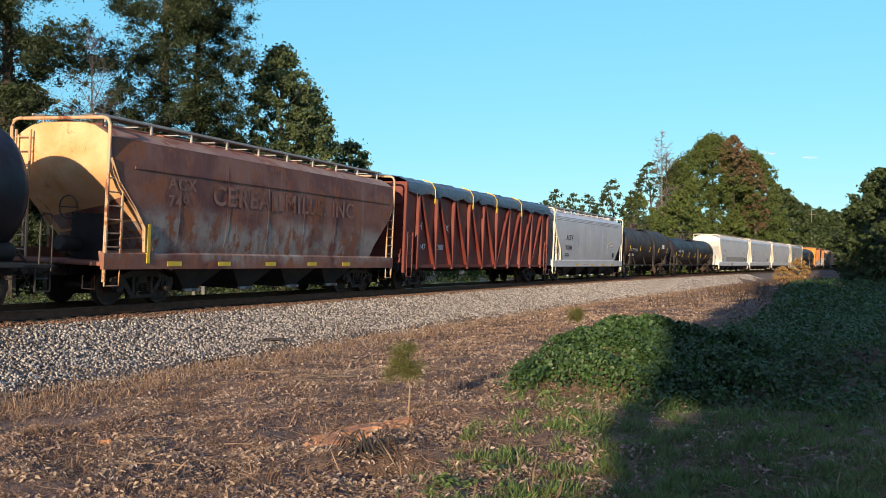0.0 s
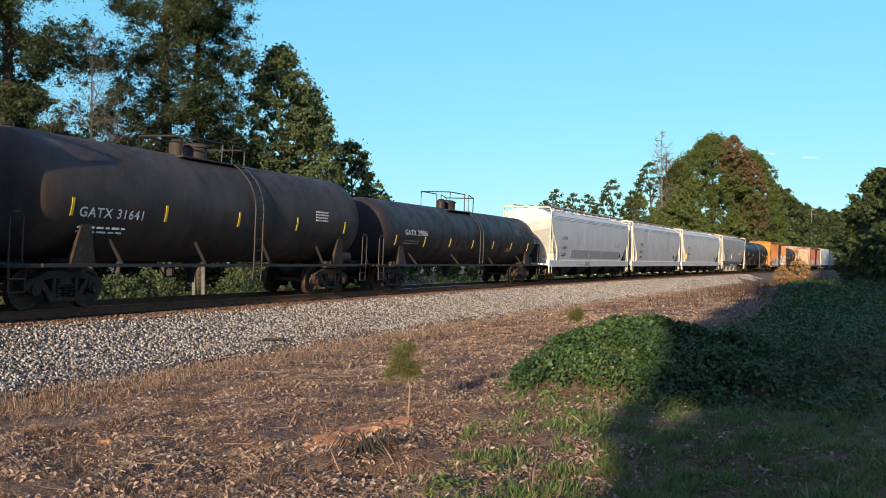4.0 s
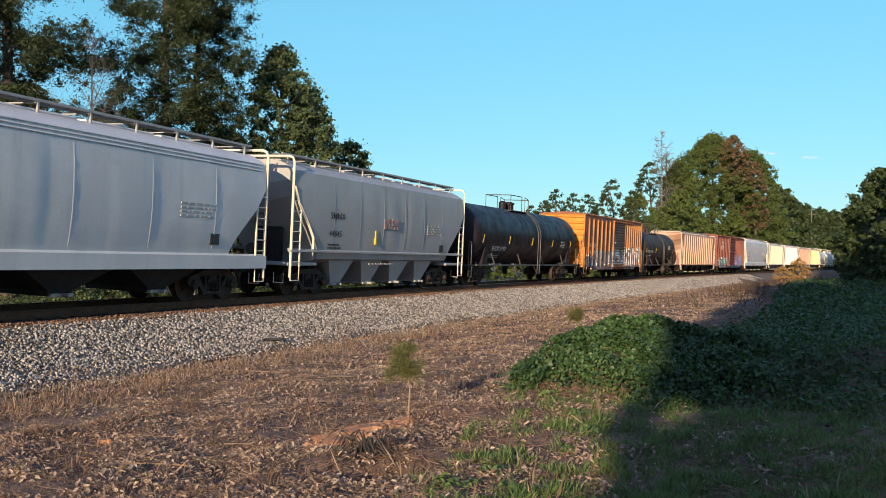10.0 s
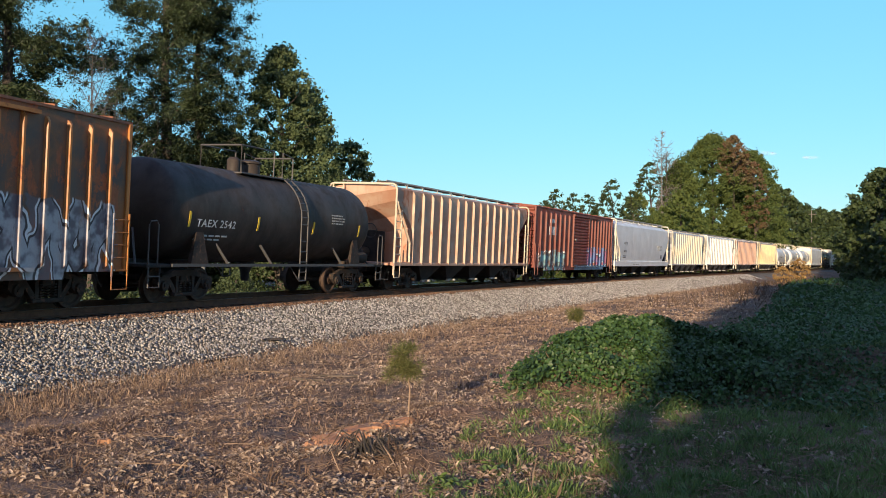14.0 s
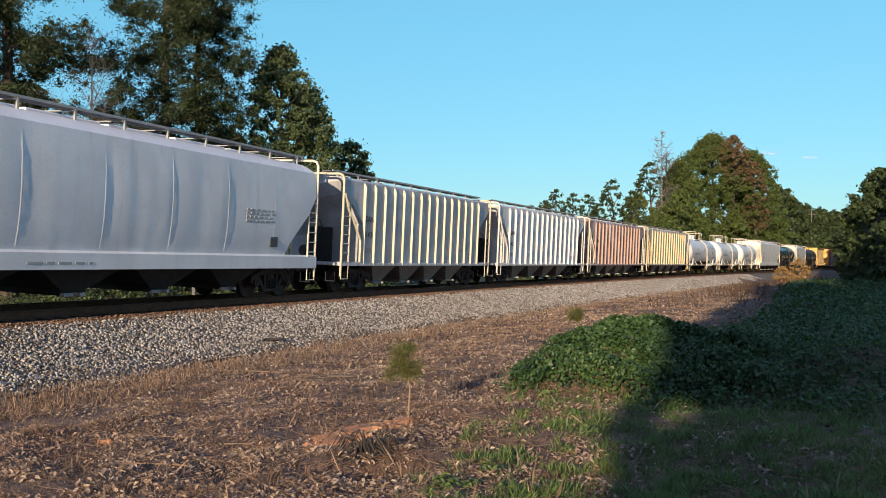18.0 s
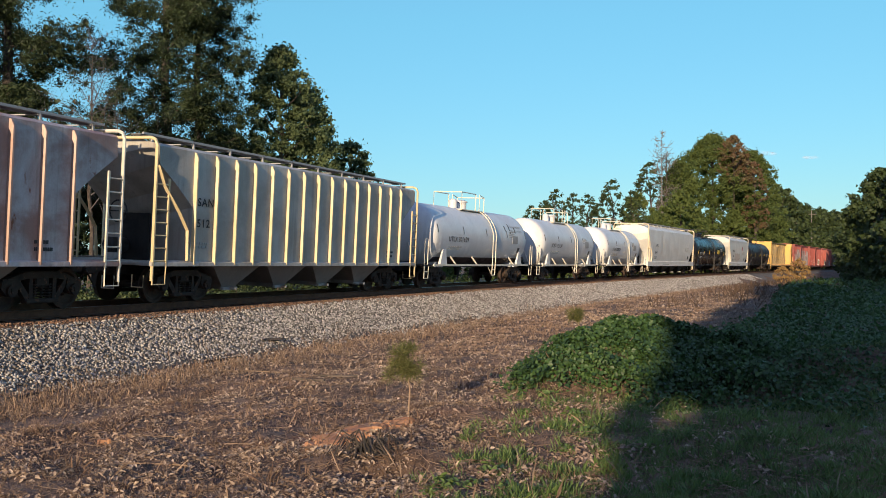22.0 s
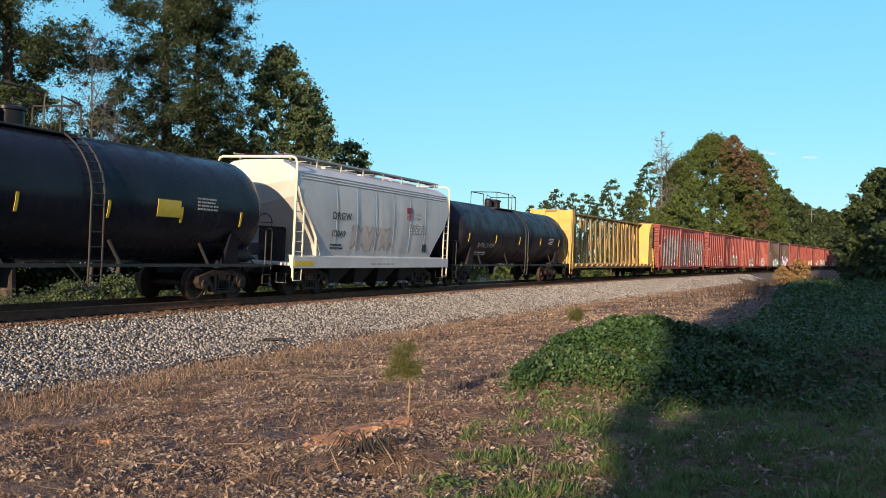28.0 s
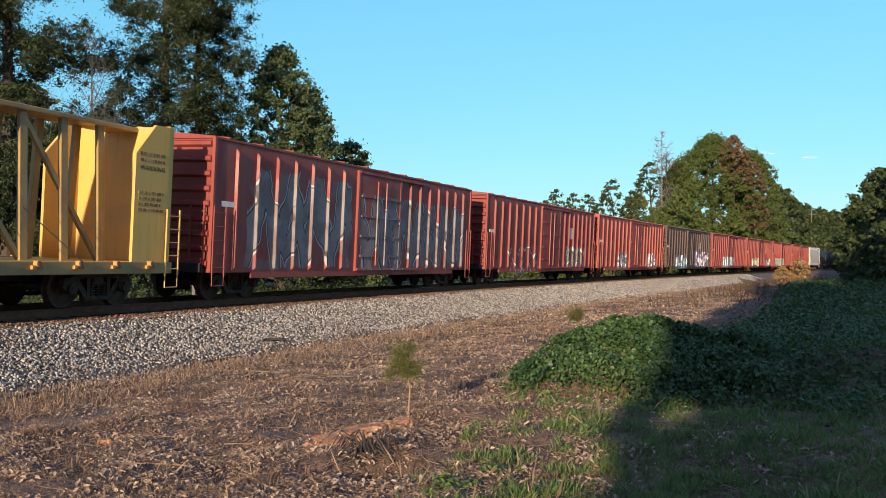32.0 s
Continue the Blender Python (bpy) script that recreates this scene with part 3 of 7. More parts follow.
def loft_body(prof, reach, n=28, ripple=0.0, dents=()):
    """A body from half an outline (y, z) from the ridge down, with reach(z) its half length at each height."""
    g = Geo()
    outline = [(y, z) for y, z in prof[::-1]] + [(-y, z) for y, z in prof if y > 1e-6]
    m = len(outline)
    rings = []
    for i in range(n + 1):
        u = -1 + 2 * i / n
        ring = []
        for y, z in outline:
            x = u * reach(z)
            swell = ripple * (math.sin(x * 7.3) * math.sin(x * 3.1) - 1) if z < 3.7 else 0.0
            for xs, deep, wide in dents:
                q = (x - xs) / (wide if x < xs else wide * 2.4)
                swell -= deep * math.exp(-q * q) * max(0.0, 1 - ((z - 2.6) / 1.25) ** 2)
            ring.append((x, y * (1 + swell), z))
        rings.append(ring)
    g.loft(rings, True, False)
    # end sheets, in strips from side to side
    for i in (0, n):
        r = rings[i]
        for j in range(m // 2 - (0 if m % 2 == 0 else 0)):
            a, b, c, d = r[j], r[j + 1], r[m - 2 - j], r[m - 1 - j]
            if j + 1 > m - 2 - j:
                break
            q = [a, d, c, b] if i == 0 else [a, b, c, d]
            if j + 1 == m - 2 - j:
                q = [a, d, b] if i == 0 else [a, b, d]
            g.put(q, [tuple(range(len(q)))])
    return g


def soft_step(t):
    t = max(0.0, min(1.0, t))
    return t * t * (3 - 2 * t)


def hopper_common(car, half, paint, trim, walk_z, sill, posts_to, bays, chute, rail_mat):
    """Sills, end frames, ladders, chutes, walks and trucks of a covered hopper."""
    z0, z1, w = sill
    for k in (-1, 1):
        part("side_sill", Geo().prism_x([(k * a, z) for a, z in [(w, z0), (w, z1 - 0.05), (w - 0.1, z1), (w - 0.18, z1), (w - 0.1, z0)]][::-k], -half, half), paint, car)
        part("end_platform", Geo().box(k * half - (1.75 if k > 0 else 0), k * half + (0 if k > 0 else 1.75), -1.42, 1.42, 0.98, 1.08, 0.02), paint, car)
        part("end_sheet_brace", Geo().box(k * (half - 1.1) - 0.05, k * (half - 1.1) + 0.05, -0.5, 0.5, 1.08, 2.3, 0.02), M_UNDER, car)
        g = Geo()
        xp = k * (half - 0.06)
        for y in (-1.48, 1.48):
            g.tube([(xp, y, 0.62), (xp, y, posts_to - 0.18), (xp, y * 0.965, posts_to - 0.05), (xp, y * 0.88, posts_to)], 0.042, 7)
        g.tube([(xp, -1.3, posts_to), (xp, 1.3, posts_to)], 0.042, 7)
        part("end_frame", g, trim, car, "pale corner posts and top bar")
        for y in (-1.5, 1.5):
            part("side_ladder", ladder_geo(min(xp, xp - k * 0.48), max(xp, xp - k * 0.48), y, 0.95, 3.15, 7, 0.024, 0.42), trim, car)
            if k > 0:
                continue
            pts = [(xp - k * 0.05, y, 3.45), (xp - k * 0.32, y, 2.95), (xp - k * 0.9, y, 2.35), (xp - k * 1.25, y, 1.9), (xp - k * 1.32, y, z1)]
            part("end_brace", Geo().tube(pts, 0.052, 4), trim, car)
        part("end_ladder", end_ladder_geo(k * (half - 0.02), 0.85, 1.3, 1.1, 4.1, 9), trim, car)
        add_truck(car, k * (half - 1.9))
        part("grab_iron", Geo().tube([(k * (half + 0.02), -1.3, 0.75), (k * (half + 0.02), -1.3, 0.45), (k * (half + 0.02), -0.95, 0.45), (k * (half + 0.02), -0.95, 0.75)], 0.018, 5), trim, car)
    part("brake_wheel", Geo().tube([(-half - 0.03, -0.45 + 0.27 * math.cos(a), 2.3 + 0.27 * math.sin(a)) for a in np.linspace(0, 6.283, 15)], 0.02, 5).tube([(-half - 0.03, -0.72, 2.3), (-half - 0.03, -0.18, 2.3)], 0.015, 4), M_DARK_PIPE, car)
    part("brake_cylinder", Geo().lathe([(-half + 0.45, 0.16), (-half + 0.5, 0.2), (-half + 1.2, 0.2), (-half + 1.25, 0.16)], "x", 12, (0, 0.3, 1.45)), M_DARK_PIPE, car)
    part("centre_sill", Geo().box(-half + 0.3, half - 0.3, -0.28, 0.28, 0.72, 1.0, 0.02), M_UNDER, car)
    span = (2 * half - 5.2) / bays
    for i in range(bays):
        xm = -half + 2.6 + span * (i + 0.5)
        rings = [[(xm + a * q, b * w_, z) for a, b in ((-1, -1), (1, -1), (1, 1), (-1, 1))] for z, q, w_ in ((z0 + 0.12, span * 0.49, 1.32), (0.42, 0.36, 1.0), (0.30, 0.34, 0.95))]
        ch = part("discharge_chute", Geo().loft(rings), chute, car)
        part("gate", Geo().box(xm - 0.33, xm + 0.33, -1.06, -0.9, 0.28, 0.36, 0.01).tube([(xm, -1.0, 0.33), (xm, -1.25, 0.33)], 0.045, 8), M_GREY_PIPE, ch)
    for k in (-1, 1):
        part("roof_walk", Geo().box(-half + 0.15, half - 0.15, k * 0.72 - 0.16, k * 0.72 + 0.16, walk_z - 0.035, walk_z, 0.008), M_GRATING, car)
        part("roof_rail", Geo().box(-half + 0.15, half - 0.15, k * 0.95 - 0.02, k * 0.95 + 0.02, walk_z - 0.02, walk_z + 0.035), rail_mat, car)
    n = int(half * 2 / 1.45)
    for i in range(n):
        xm = -half + 0.5 + (2 * half - 1.0) * i / (n - 1)
        me = shared(("bracket", walk_z, rail_mat.name), lambda: Geo().box(-0.025, 0.025, -0.97, -0.92, walk_z - 0.30, walk_z).box(-0.02, 0.02, -0.97, 0.97, walk_z - 0.06, walk_z - 0.035).box(-0.025, 0.025, 0.92, 0.97, walk_z - 0.30, walk_z).mesh("walk_bracket"))
        part("walk_bracket", me, rail_mat, car, at=(xm, 0, 0))
    nh = 4 if half < 7 else 6
    for i in range(nh):
        a = -half + 0.9 + (2 * half - 1.8) * i / nh
        part("hatch_cover", Geo().box(a + 0.12, a + (2 * half - 1.8) / nh - 0.12, -0.34, 0.34, walk_z - 0.24, walk_z - 0.08, 0.03), paint, car)


def smooth_hopper(near, far, paint, label, trim=None, chute=None, stripes=True, deep_sill=True, top=0.0, rail_mat=None, roof=None, end_paint=None):
    car, half = begin_car("covered_hopper_car", near, far, label, "railway car")
    trim = trim or M_BRIGHT_PIPE
    zs = 0.91 if deep_sill else 1.42
    t = top
    prof = [(0, 4.29 + t), (0.6, 4.28 + t), (0.95, 4.22 + t), (1.20, 4.10 + t), (1.45, 3.94 + t), (1.48, 3.7 + t), (1.53, 3.2), (1.545, 2.6), (1.53, 2.1), (1.49, 1.7), (1.44, 1.4), (1.38, 1.2), (0.9, 1.05), (0, 1.02)]
    reach = lambda z: half - 0.14 - 1.64 * soft_step((3.35 - z) / 2.1)
    rd = random.Random(int(near * 10))
    dents = [(-half + 2.6 + (2 * half - 5.2) * i / 5 + rd.uniform(0.12, 0.3), rd.uniform(0.003, 0.015), rd.uniform(0.10, 0.2)) for i in range(6)]
    dents += [(rd.uniform(-half + 2.5, half - 2.5), rd.uniform(0.003, 0.010), rd.uniform(0.2, 0.4)) for i in range(6)]
    part("body", loft_body(prof, reach, 150, 0.002, dents), paint, car)
    if end_paint:
        for k in (-1, 1):
            part("end_sheet", end_sheet_geo([(0.1, 4.285), (0.6, 4.275), (0.95, 4.215), (1.20, 4.095), (1.45, 3.95), (1.48, 3.7), (1.525, 3.3), (1.53, 3.1), (1.54, 2.8), (1.54, 2.4), (1.53, 2.1), (1.49, 1.7), (1.44, 1.4), (1.38, 1.2)], reach, k), end_paint, car, "cream and orange rusty end sheet")
    if roof:
        part("roof", loft_body([(y * 1.004, z + 0.006) for y, z in prof[:5]] + [(1.30, 3.93), (0, 3.93)], lambda z: half - 0.16, 20), roof, car)
        for k in (-1, 1):
            part("side_seam", Geo().box(-half + 0.9, half - 0.7, k * 1.525 - 0.02, k * 1.525 + 0.02, 3.28, 3.33), paint, car)
    for i in range(6):
        xs = -half + 2.6 + (2 * half - 5.2) * i / 5
        for k in (-1, 1):
            part("weld_seam", Geo().loft([[(xs + d, k * (y + e), z) for d, e in ((-0.03, -0.006), (-0.01, 0.0005), (0.01, 0.0005), (0.03, -0.006))] for y, z in prof[5:11]]), paint, car)
    if stripes:
        for z, y in ((3.92, 1.45), (3.83, 1.462), (3.74, 1.474)):
            for k in (-1, 1):
                part("roof_edge_rib", Geo().tube([(-half + 0.4, k * y, z + t), (half - 0.4, k * y, z + t)], 0.028, 5), paint, car)
    hopper_common(car, half, paint, trim, 4.47 + t, (zs, 1.32 if deep_sill else 1.52, 1.53), 4.37 + t, 4, chute or M_UNDER, rail_mat or M_GREY_PIPE)
    return car, half


def ribbed_hopper(near, far, paint, rib_paint, label, trim=None, chute=None):
    car, half = begin_car("covered_hopper_car", near, far, label, "railway car")
    prof = [(0, 4.12), (0.9, 4.08), (1.36, 4.0), (1.43, 3.94), (1.445, 3.5), (1.445, 3.0), (1.445, 2.5), (1.445, 1.9), (1.445, 1.05), (0.9, 0.98), (0, 0.98)]
    part("body", loft_body(prof, lambda z: half - 0.22 - 1.35 * max(0.0, min(1.0, (3.45 - z) / 0.85)), 30, 0.0015), paint, car)
    n = 15
    for i in range(n):
        x = -half + 1.62 + (2 * half - 3.24) * i / (n - 1)
        for y in (-1.5, 1.5):
            k = 1 if y > 0 else -1
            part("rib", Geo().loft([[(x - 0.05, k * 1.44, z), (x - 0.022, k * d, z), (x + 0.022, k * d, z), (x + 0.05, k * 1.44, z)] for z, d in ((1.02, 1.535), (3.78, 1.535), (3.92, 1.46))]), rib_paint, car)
    hopper_common(car, half, paint, trim or rib_paint, 4.24, (0.98, 1.12, 1.52), 4.12, 4, chute or paint, M_GREY_PIPE)
    return car, half


def boxcar(near, far, paint, rib_paint, label, door_paint=None, top=4.33, door=(0.9, 1.5), ribs=(8, 6), louvred=True, z0=0.86, roof=None, end_paint=None):
    car, half = begin_car("boxcar", near, far, label, "boxcar")
    b = half - 0.12
    for y in (-1.46, 1.46):
        part("side_wall", Geo().box(-b, b, y - 0.03, y + 0.03, z0, top), paint, car)
    part("floor", Geo().box(-b, b, -1.42, 1.42, z0 + 0.1, z0 + 0.25), M_UNDER, car)
    part("roof", Geo().prism_x([(-1.53, top - 0.02), (1.53, top - 0.02), (1.53, top + 0.04), (0, top + 0.16), (-1.53, top + 0.04)], -b - 0.05, b + 0.05), roof or paint, car)
    for i in range(int(half * 1.25)):
        x = -b + 0.6 + i * (2 * b - 1.2) / (int(half * 1.25) - 1)
        part("roof_seam", Geo().loft([[(x - 0.04, y, z), (x + 0.04, y, z), (x + 0.04, y, z + 0.05), (x - 0.04, y, z + 0.05)] for y, z in ((-1.54, top + 0.03), (0, top + 0.155), (1.54, top + 0.03))]), roof or paint, car)
    for k in (-1, 1):
        # corrugated end
        pts = []
        nz = 9
        for i in range(nz):
            za, zb = z0 + (top - z0) * i / nz, z0 + (top - z0) * (i + 1) / nz
            d = zb - za
            pts += [(b, za), (b, za + 0.35 * d), (b + 0.11, za + 0.5 * d), (b + 0.11, za + 0.72 * d), (b, za + 0.86 * d)]
        pts.append((b, top))
        outline = pts + [(b - 0.05, top), (b - 0.05, z0)]
        part("corrugated_end", Geo().prism_y([(k * x, z) for x, z in outline][::-k], -1.44, 1.44), end_paint or paint, car)
        for y in (-1.49, 1.49):
            part("corner_post", Geo().box(k * b - 0.06, k * b + 0.06, y - 0.05, y + 0.05, z0, top, 0.015), rib_paint, car)
            part("side_ladder", ladder_geo(k * b - (0.5 if k > 0 else 0.02), k * b + (0.02 if k > 0 else 0.5), y * 1.06, 0.75, 2.6 if top > 4.38 else 2.2, 5, 0.017, 0.30), rib_paint, car)
        part("end_ladder", end_ladder_geo(k * (b + 0.15), -1.35, -0.9, 1.0, 2.6, 5), rib_paint, car)
        part("end_sill", Geo().box(k * half - 0.1, k * half + 0.06, -1.35, 1.35, 0.78, 1.05, 0.02), M_UNDER, car)
        add_truck(car, k * (half - 1.95))
    part("brake_wheel", Geo().tube([(-half - 0.1, 0.7 + 0.27 * math.cos(a), 2.2 + 0.27 * math.sin(a)) for a in np.linspace(0, 6.283, 15)], 0.02, 5), M_DARK_PIPE, car)
    part("centre_sill", Geo().box(-half + 0.2, half - 0.2, -0.25, 0.25, 0.68, 0.95, 0.02), M_UNDER, car)
    part("brake_rigging", Geo().box(-2.2, -1.6, -0.7, -0.3, 0.6, 0.9, 0.04).tube([(-4.5, -0.5, 0.62), (4.5, -0.5, 0.62)], 0.03, 6), M_UNDER, car)
    for y in (-1, 1):
        part("side_sill", Geo().box(-b + 1.9, b - 1.9, y * 1.47 - 0.035, y * 1.47 + 0.035, z0 - 0.16, z0), paint, car)
    xc, w = door
    for y in (-1, 1):
        g = Geo()
        x0, x1 = xc - w, xc + w
        if louvred:
            n = 16
            pr = []
            for i in range(n):
                za, d = z0 + 0.12 + (top - z0 - 0.35) * i / n, (top - z0 - 0.35) / n
                pr += [(1.50, za), (1.57, za + 0.35 * d), (1.57, za + 0.7 * d), (1.50, za + 0.95 * d)]
            prof = [(1.45, z0 + 0.1)] + pr + [(1.50, top - 0.22), (1.45, top - 0.22)]
            g.prism_x([(y * a, z) for a, z in prof][::-y], x0, x1)
        else:
            g.box(x0, x1, y * 1.53 - 0.03, y * 1.53 + 0.03, z0 + 0.1, top - 0.2)
        dr = part("door", g, door_paint or paint, car, "sliding boxcar door")
        if not louvred:
            for z in (1.3, 2.0, 2.7, 3.4):
                part("door_rail", Geo().box(x0 + 0.1, x1 - 0.1, y * 1.58 - 0.03, y * 1.58 + 0.03, z, z + 0.07), rib_paint, dr)
            part("lock_bar", Geo().tube([(xc - 0.35, y * 1.62, 1.0), (xc - 0.35, y * 1.62, top - 0.4)], 0.03, 6).tube([(xc + 0.35, y * 1.62, 1.0), (xc + 0.35, y * 1.62, top - 0.4)], 0.03, 6), rib_paint, dr)
        else:
            part("handle", Geo().box(x0 + 0.12, x0 + 0.4, y * 1.60 - 0.02, y * 1.60 + 0.02, 2.55, 2.64), M_GREY_PIPE, dr)
        for z, t in ((z0 + 0.02, 0.08), (top - 0.2, 0.08)):
            part("door_track", Geo().box(x0 - 0.1, x1 + 2.4, y * 1.56 - 0.05, y * 1.56 + 0.05, z, z + t), rib_paint, car)
        for x in (x0 - 0.09, x1 + 0.09):
            part("door_post", Geo().box(x - 0.07, x + 0.07, y * 1.52 - 0.06, y * 1.52 + 0.06, z0, top - 0.1, 0.015), rib_paint, car)
        for cnt, a, c in ((ribs[0], -b, x0 - 0.1), (ribs[1], x1 + 0.1, b)):
            for i in range(cnt):
                x = a + (c - a) * (i + 1) / (cnt + 1)
                part("rib", Geo().loft([[(x - 0.06, y * 1.487, z), (x - 0.028, y * d, z), (x + 0.028, y * d, z), (x + 0.06, y * 1.487, z)] for z, d in ((z0 + 0.06, 1.50), (z0 + 0.14, 1.575), (top - 0.3, 1.575), (top - 0.2, 1.50))]), rib_paint, car)
    return car, half


def tank_car(near, far, paint, label, radius=1.48, centre=2.52, rail_mat=None, end_gap=0.38, dome=-0.3, bands=False, tall_rail=True, saddle_paint=None, lower=None):
    car, half = begin_car("tank_car", near, far, label, "tank car")
    rail_mat = rail_mat or M_GREY_PIPE
    e = half - end_gap
    depth = radius * 0.42
    pr = [(-e + depth * (1 - math.cos(a)), radius * math.sin(a)) for a in np.linspace(0.06, math.pi / 2, 8)]
    pr = pr + [(x, radius) for x in np.linspace(-e + depth + 0.5, e - depth - 0.5, 14)] + [(-x, r) for x, r in pr[::-1]]
    shell = part("tank_shell", Geo().lathe(pr, "x", 48, (0, 0, centre)), paint, car)
    if bands:
        for x in (-e * 0.62, -e * 0.22, e * 0.22, e * 0.62):
            part("weld_seam", Geo().lathe([(x - 0.02, radius - 0.01), (x - 0.015, radius + 0.001), (x + 0.015, radius + 0.001), (x + 0.02, radius - 0.01)], "x", 48, (0, 0, centre)), paint, shell)
    top = centre + radius
    part("manway", Geo().lathe([(top - 0.06, 0.32), (top + 0.28, 0.32), (top + 0.30, 0.37), (top + 0.36, 0.37), (top + 0.42, 0.2)], "z", 18, (dome, 0, 0)), paint, car)
    part("valve_housing", Geo().lathe([(top - 0.06, 0.2), (top + 0.34, 0.2), (top + 0.42, 0.12)], "z", 14, (dome - 0.85, 0, 0)), paint, car)
    part("dome_platform", Geo().box(dome - 1.5, dome + 1.35, -0.75, 0.75, top - 0.12, top - 0.07, 0.01), rail_mat, car)
    h = 0.72 if tall_rail else 0.45
    for y in (-0.72, 0.72):
        part("safety_rail", Geo().tube([(dome - 1.5, y, top - 0.1), (dome - 1.5, y, top + h), (dome + 0.25, y, top + h), (dome + 0.25, y, top - 0.1)], 0.026, 6), rail_mat, car)
        g = Geo().tube([(dome + 0.75, y, top - 0.1), (dome + 0.75, y, top + h), (dome + 1.35, y, top + h * 0.85), (dome + 1.35, y, top - 0.1)], 0.026, 6)
        part("safety_rail", g, rail_mat, car)
    for x, z in ((dome - 1.5, top + h), (dome + 1.35, top + h * 0.85)):
        part("cross_rail", Geo().tube([(x, -0.72, z), (x, 0.72, z)], 0.026, 6), rail_mat, car)
    xl = dome + 1.05
    for k in (-1, 1):
        arc = [(k * (radius + 0.09) * math.cos(a), centre + (radius + 0.09) * math.sin(a)) for a in np.linspace(1.15, -0.1, 9)] + [(k * (radius + 0.09), 1.1), (k * (radius + 0.07), 0.5)]
        g = Geo()
        for x in (xl - 0.2, xl + 0.2):
            g.tube([(x, y, z) for y, z in arc], 0.024, 5)
        for y, z in arc[1:-1] + [(k * (radius + 0.08), 1.75), (k * (radius + 0.08), 1.42), (k * (radius + 0.075), 0.78), (k * (radius + 0.07), 0.52)]:
            g.tube([(xl - 0.2, y, z), (xl + 0.2, y, z)], 0.018, 5)
        g.tube([(xl - 0.75, k * (radius + 0.02), 1.02), (xl - 0.2, k * (radius + 0.08), 0.5), (xl + 0.2, k * (radius + 0.08), 0.5), (xl + 0.2, k * (radius + 0.06), 1.0)], 0.02, 5)
        part("side_ladder", g, rail_mat, car)
        part("running_rail", Geo().box(-half + 0.9, half - 0.9, k * 1.46 - 0.03, k * 1.46 + 0.03, 0.96, 1.04), rail_mat, car)
        part("end_platform", Geo().box(k * half - (1.3 if k > 0 else 0), k * half + (0 if k > 0 else 1.3), -1.42, 1.42, 0.94, 1.02, 0.01), M_UNDER, car)
        part("stub_sill", Geo().box(k * half - (3.2 if k > 0 else 0), k * half + (0 if k > 0 else 3.2), -0.3, 0.3, 0.72, 1.12, 0.03), M_UNDER, car)
        xs = k * (half - 2.15)
        sad = Geo()
        for y in (-1, 1):
            sad.loft([[(xs - 0.38, y * 1.25, 0.98), (xs + 0.38, y * 1.25, 0.98), (xs + 0.38, y * 1.38, 0.98), (xs - 0.38, y * 1.38, 0.98)], [(xs - 0.14, y * (radius * 0.93), centre - radius * 0.45), (xs + 0.14, y * (radius * 0.93), centre - radius * 0.45), (xs + 0.14, y * (radius * 0.98), centre - radius * 0.40), (xs - 0.14, y * (radius * 0.98), centre - radius * 0.40)]])
        part("saddle", sad.box(xs - 0.3, xs + 0.3, -1.2, 1.2, 0.9, 1.12), saddle_paint or paint, car)
        for y in (-1.4, 1.4):
            xe = k * half
            part("handrail", Geo().tube([(xe - k * 0.08, y, 0.98), (xe - k * 0.08, y, 1.98), (xe - k * 0.14, y, 2.08), (xe - k * 0.34, y, 2.10), (xe - k * 0.42, y, 2.0), (xe - k * 0.42, y, 0.98)], 0.02, 6), rail_mat, car)
            part("step", Geo().tube([(xe - k * 0.1, y, 0.98), (xe - k * 0.1, y, 0.45), (xe - k * 0.52, y, 0.45), (xe - k * 0.52, y, 0.98)], 0.024, 5).tube([(xe - k * 0.1, y, 0.72), (xe - k * 0.52, y, 0.72)], 0.02, 5), rail_mat, car)
        part("brake_lever", Geo().tube([(k * (half - 0.2), -0.9, 1.0), (k * (half - 0.75), -0.3, 1.9)], 0.03, 5), rail_mat, car)
        add_truck(car, k * (half - 2.0))
    part("air_reservoir", Geo().lathe([(half - 1.55, 0.12), (half - 1.5, 0.2), (half - 0.85, 0.2), (half - 0.8, 0.12)], "x", 14, (0, -1.0, 1.26)), saddle_paint or M_UNDER, car)
    n = 4
    for i in range(n):
        x = -half + 3.3 + (2 * half - 6.6) * i / (n - 1)
        if abs(x - xl) > 0.6:
            part("jacket_brace", Geo().tube([(x, -1.46, 1.02), (x - 0.35, -radius * 0.93, centre - radius * 0.62)], 0.04, 5), rail_mat, car)
    part("bottom_outlet", Geo().lathe([(0.45, 0.12), (0.7, 0.14), (1.1, 0.3)], "z", 12, (dome, 0, 0)), M_UNDER, car)
    return car, half


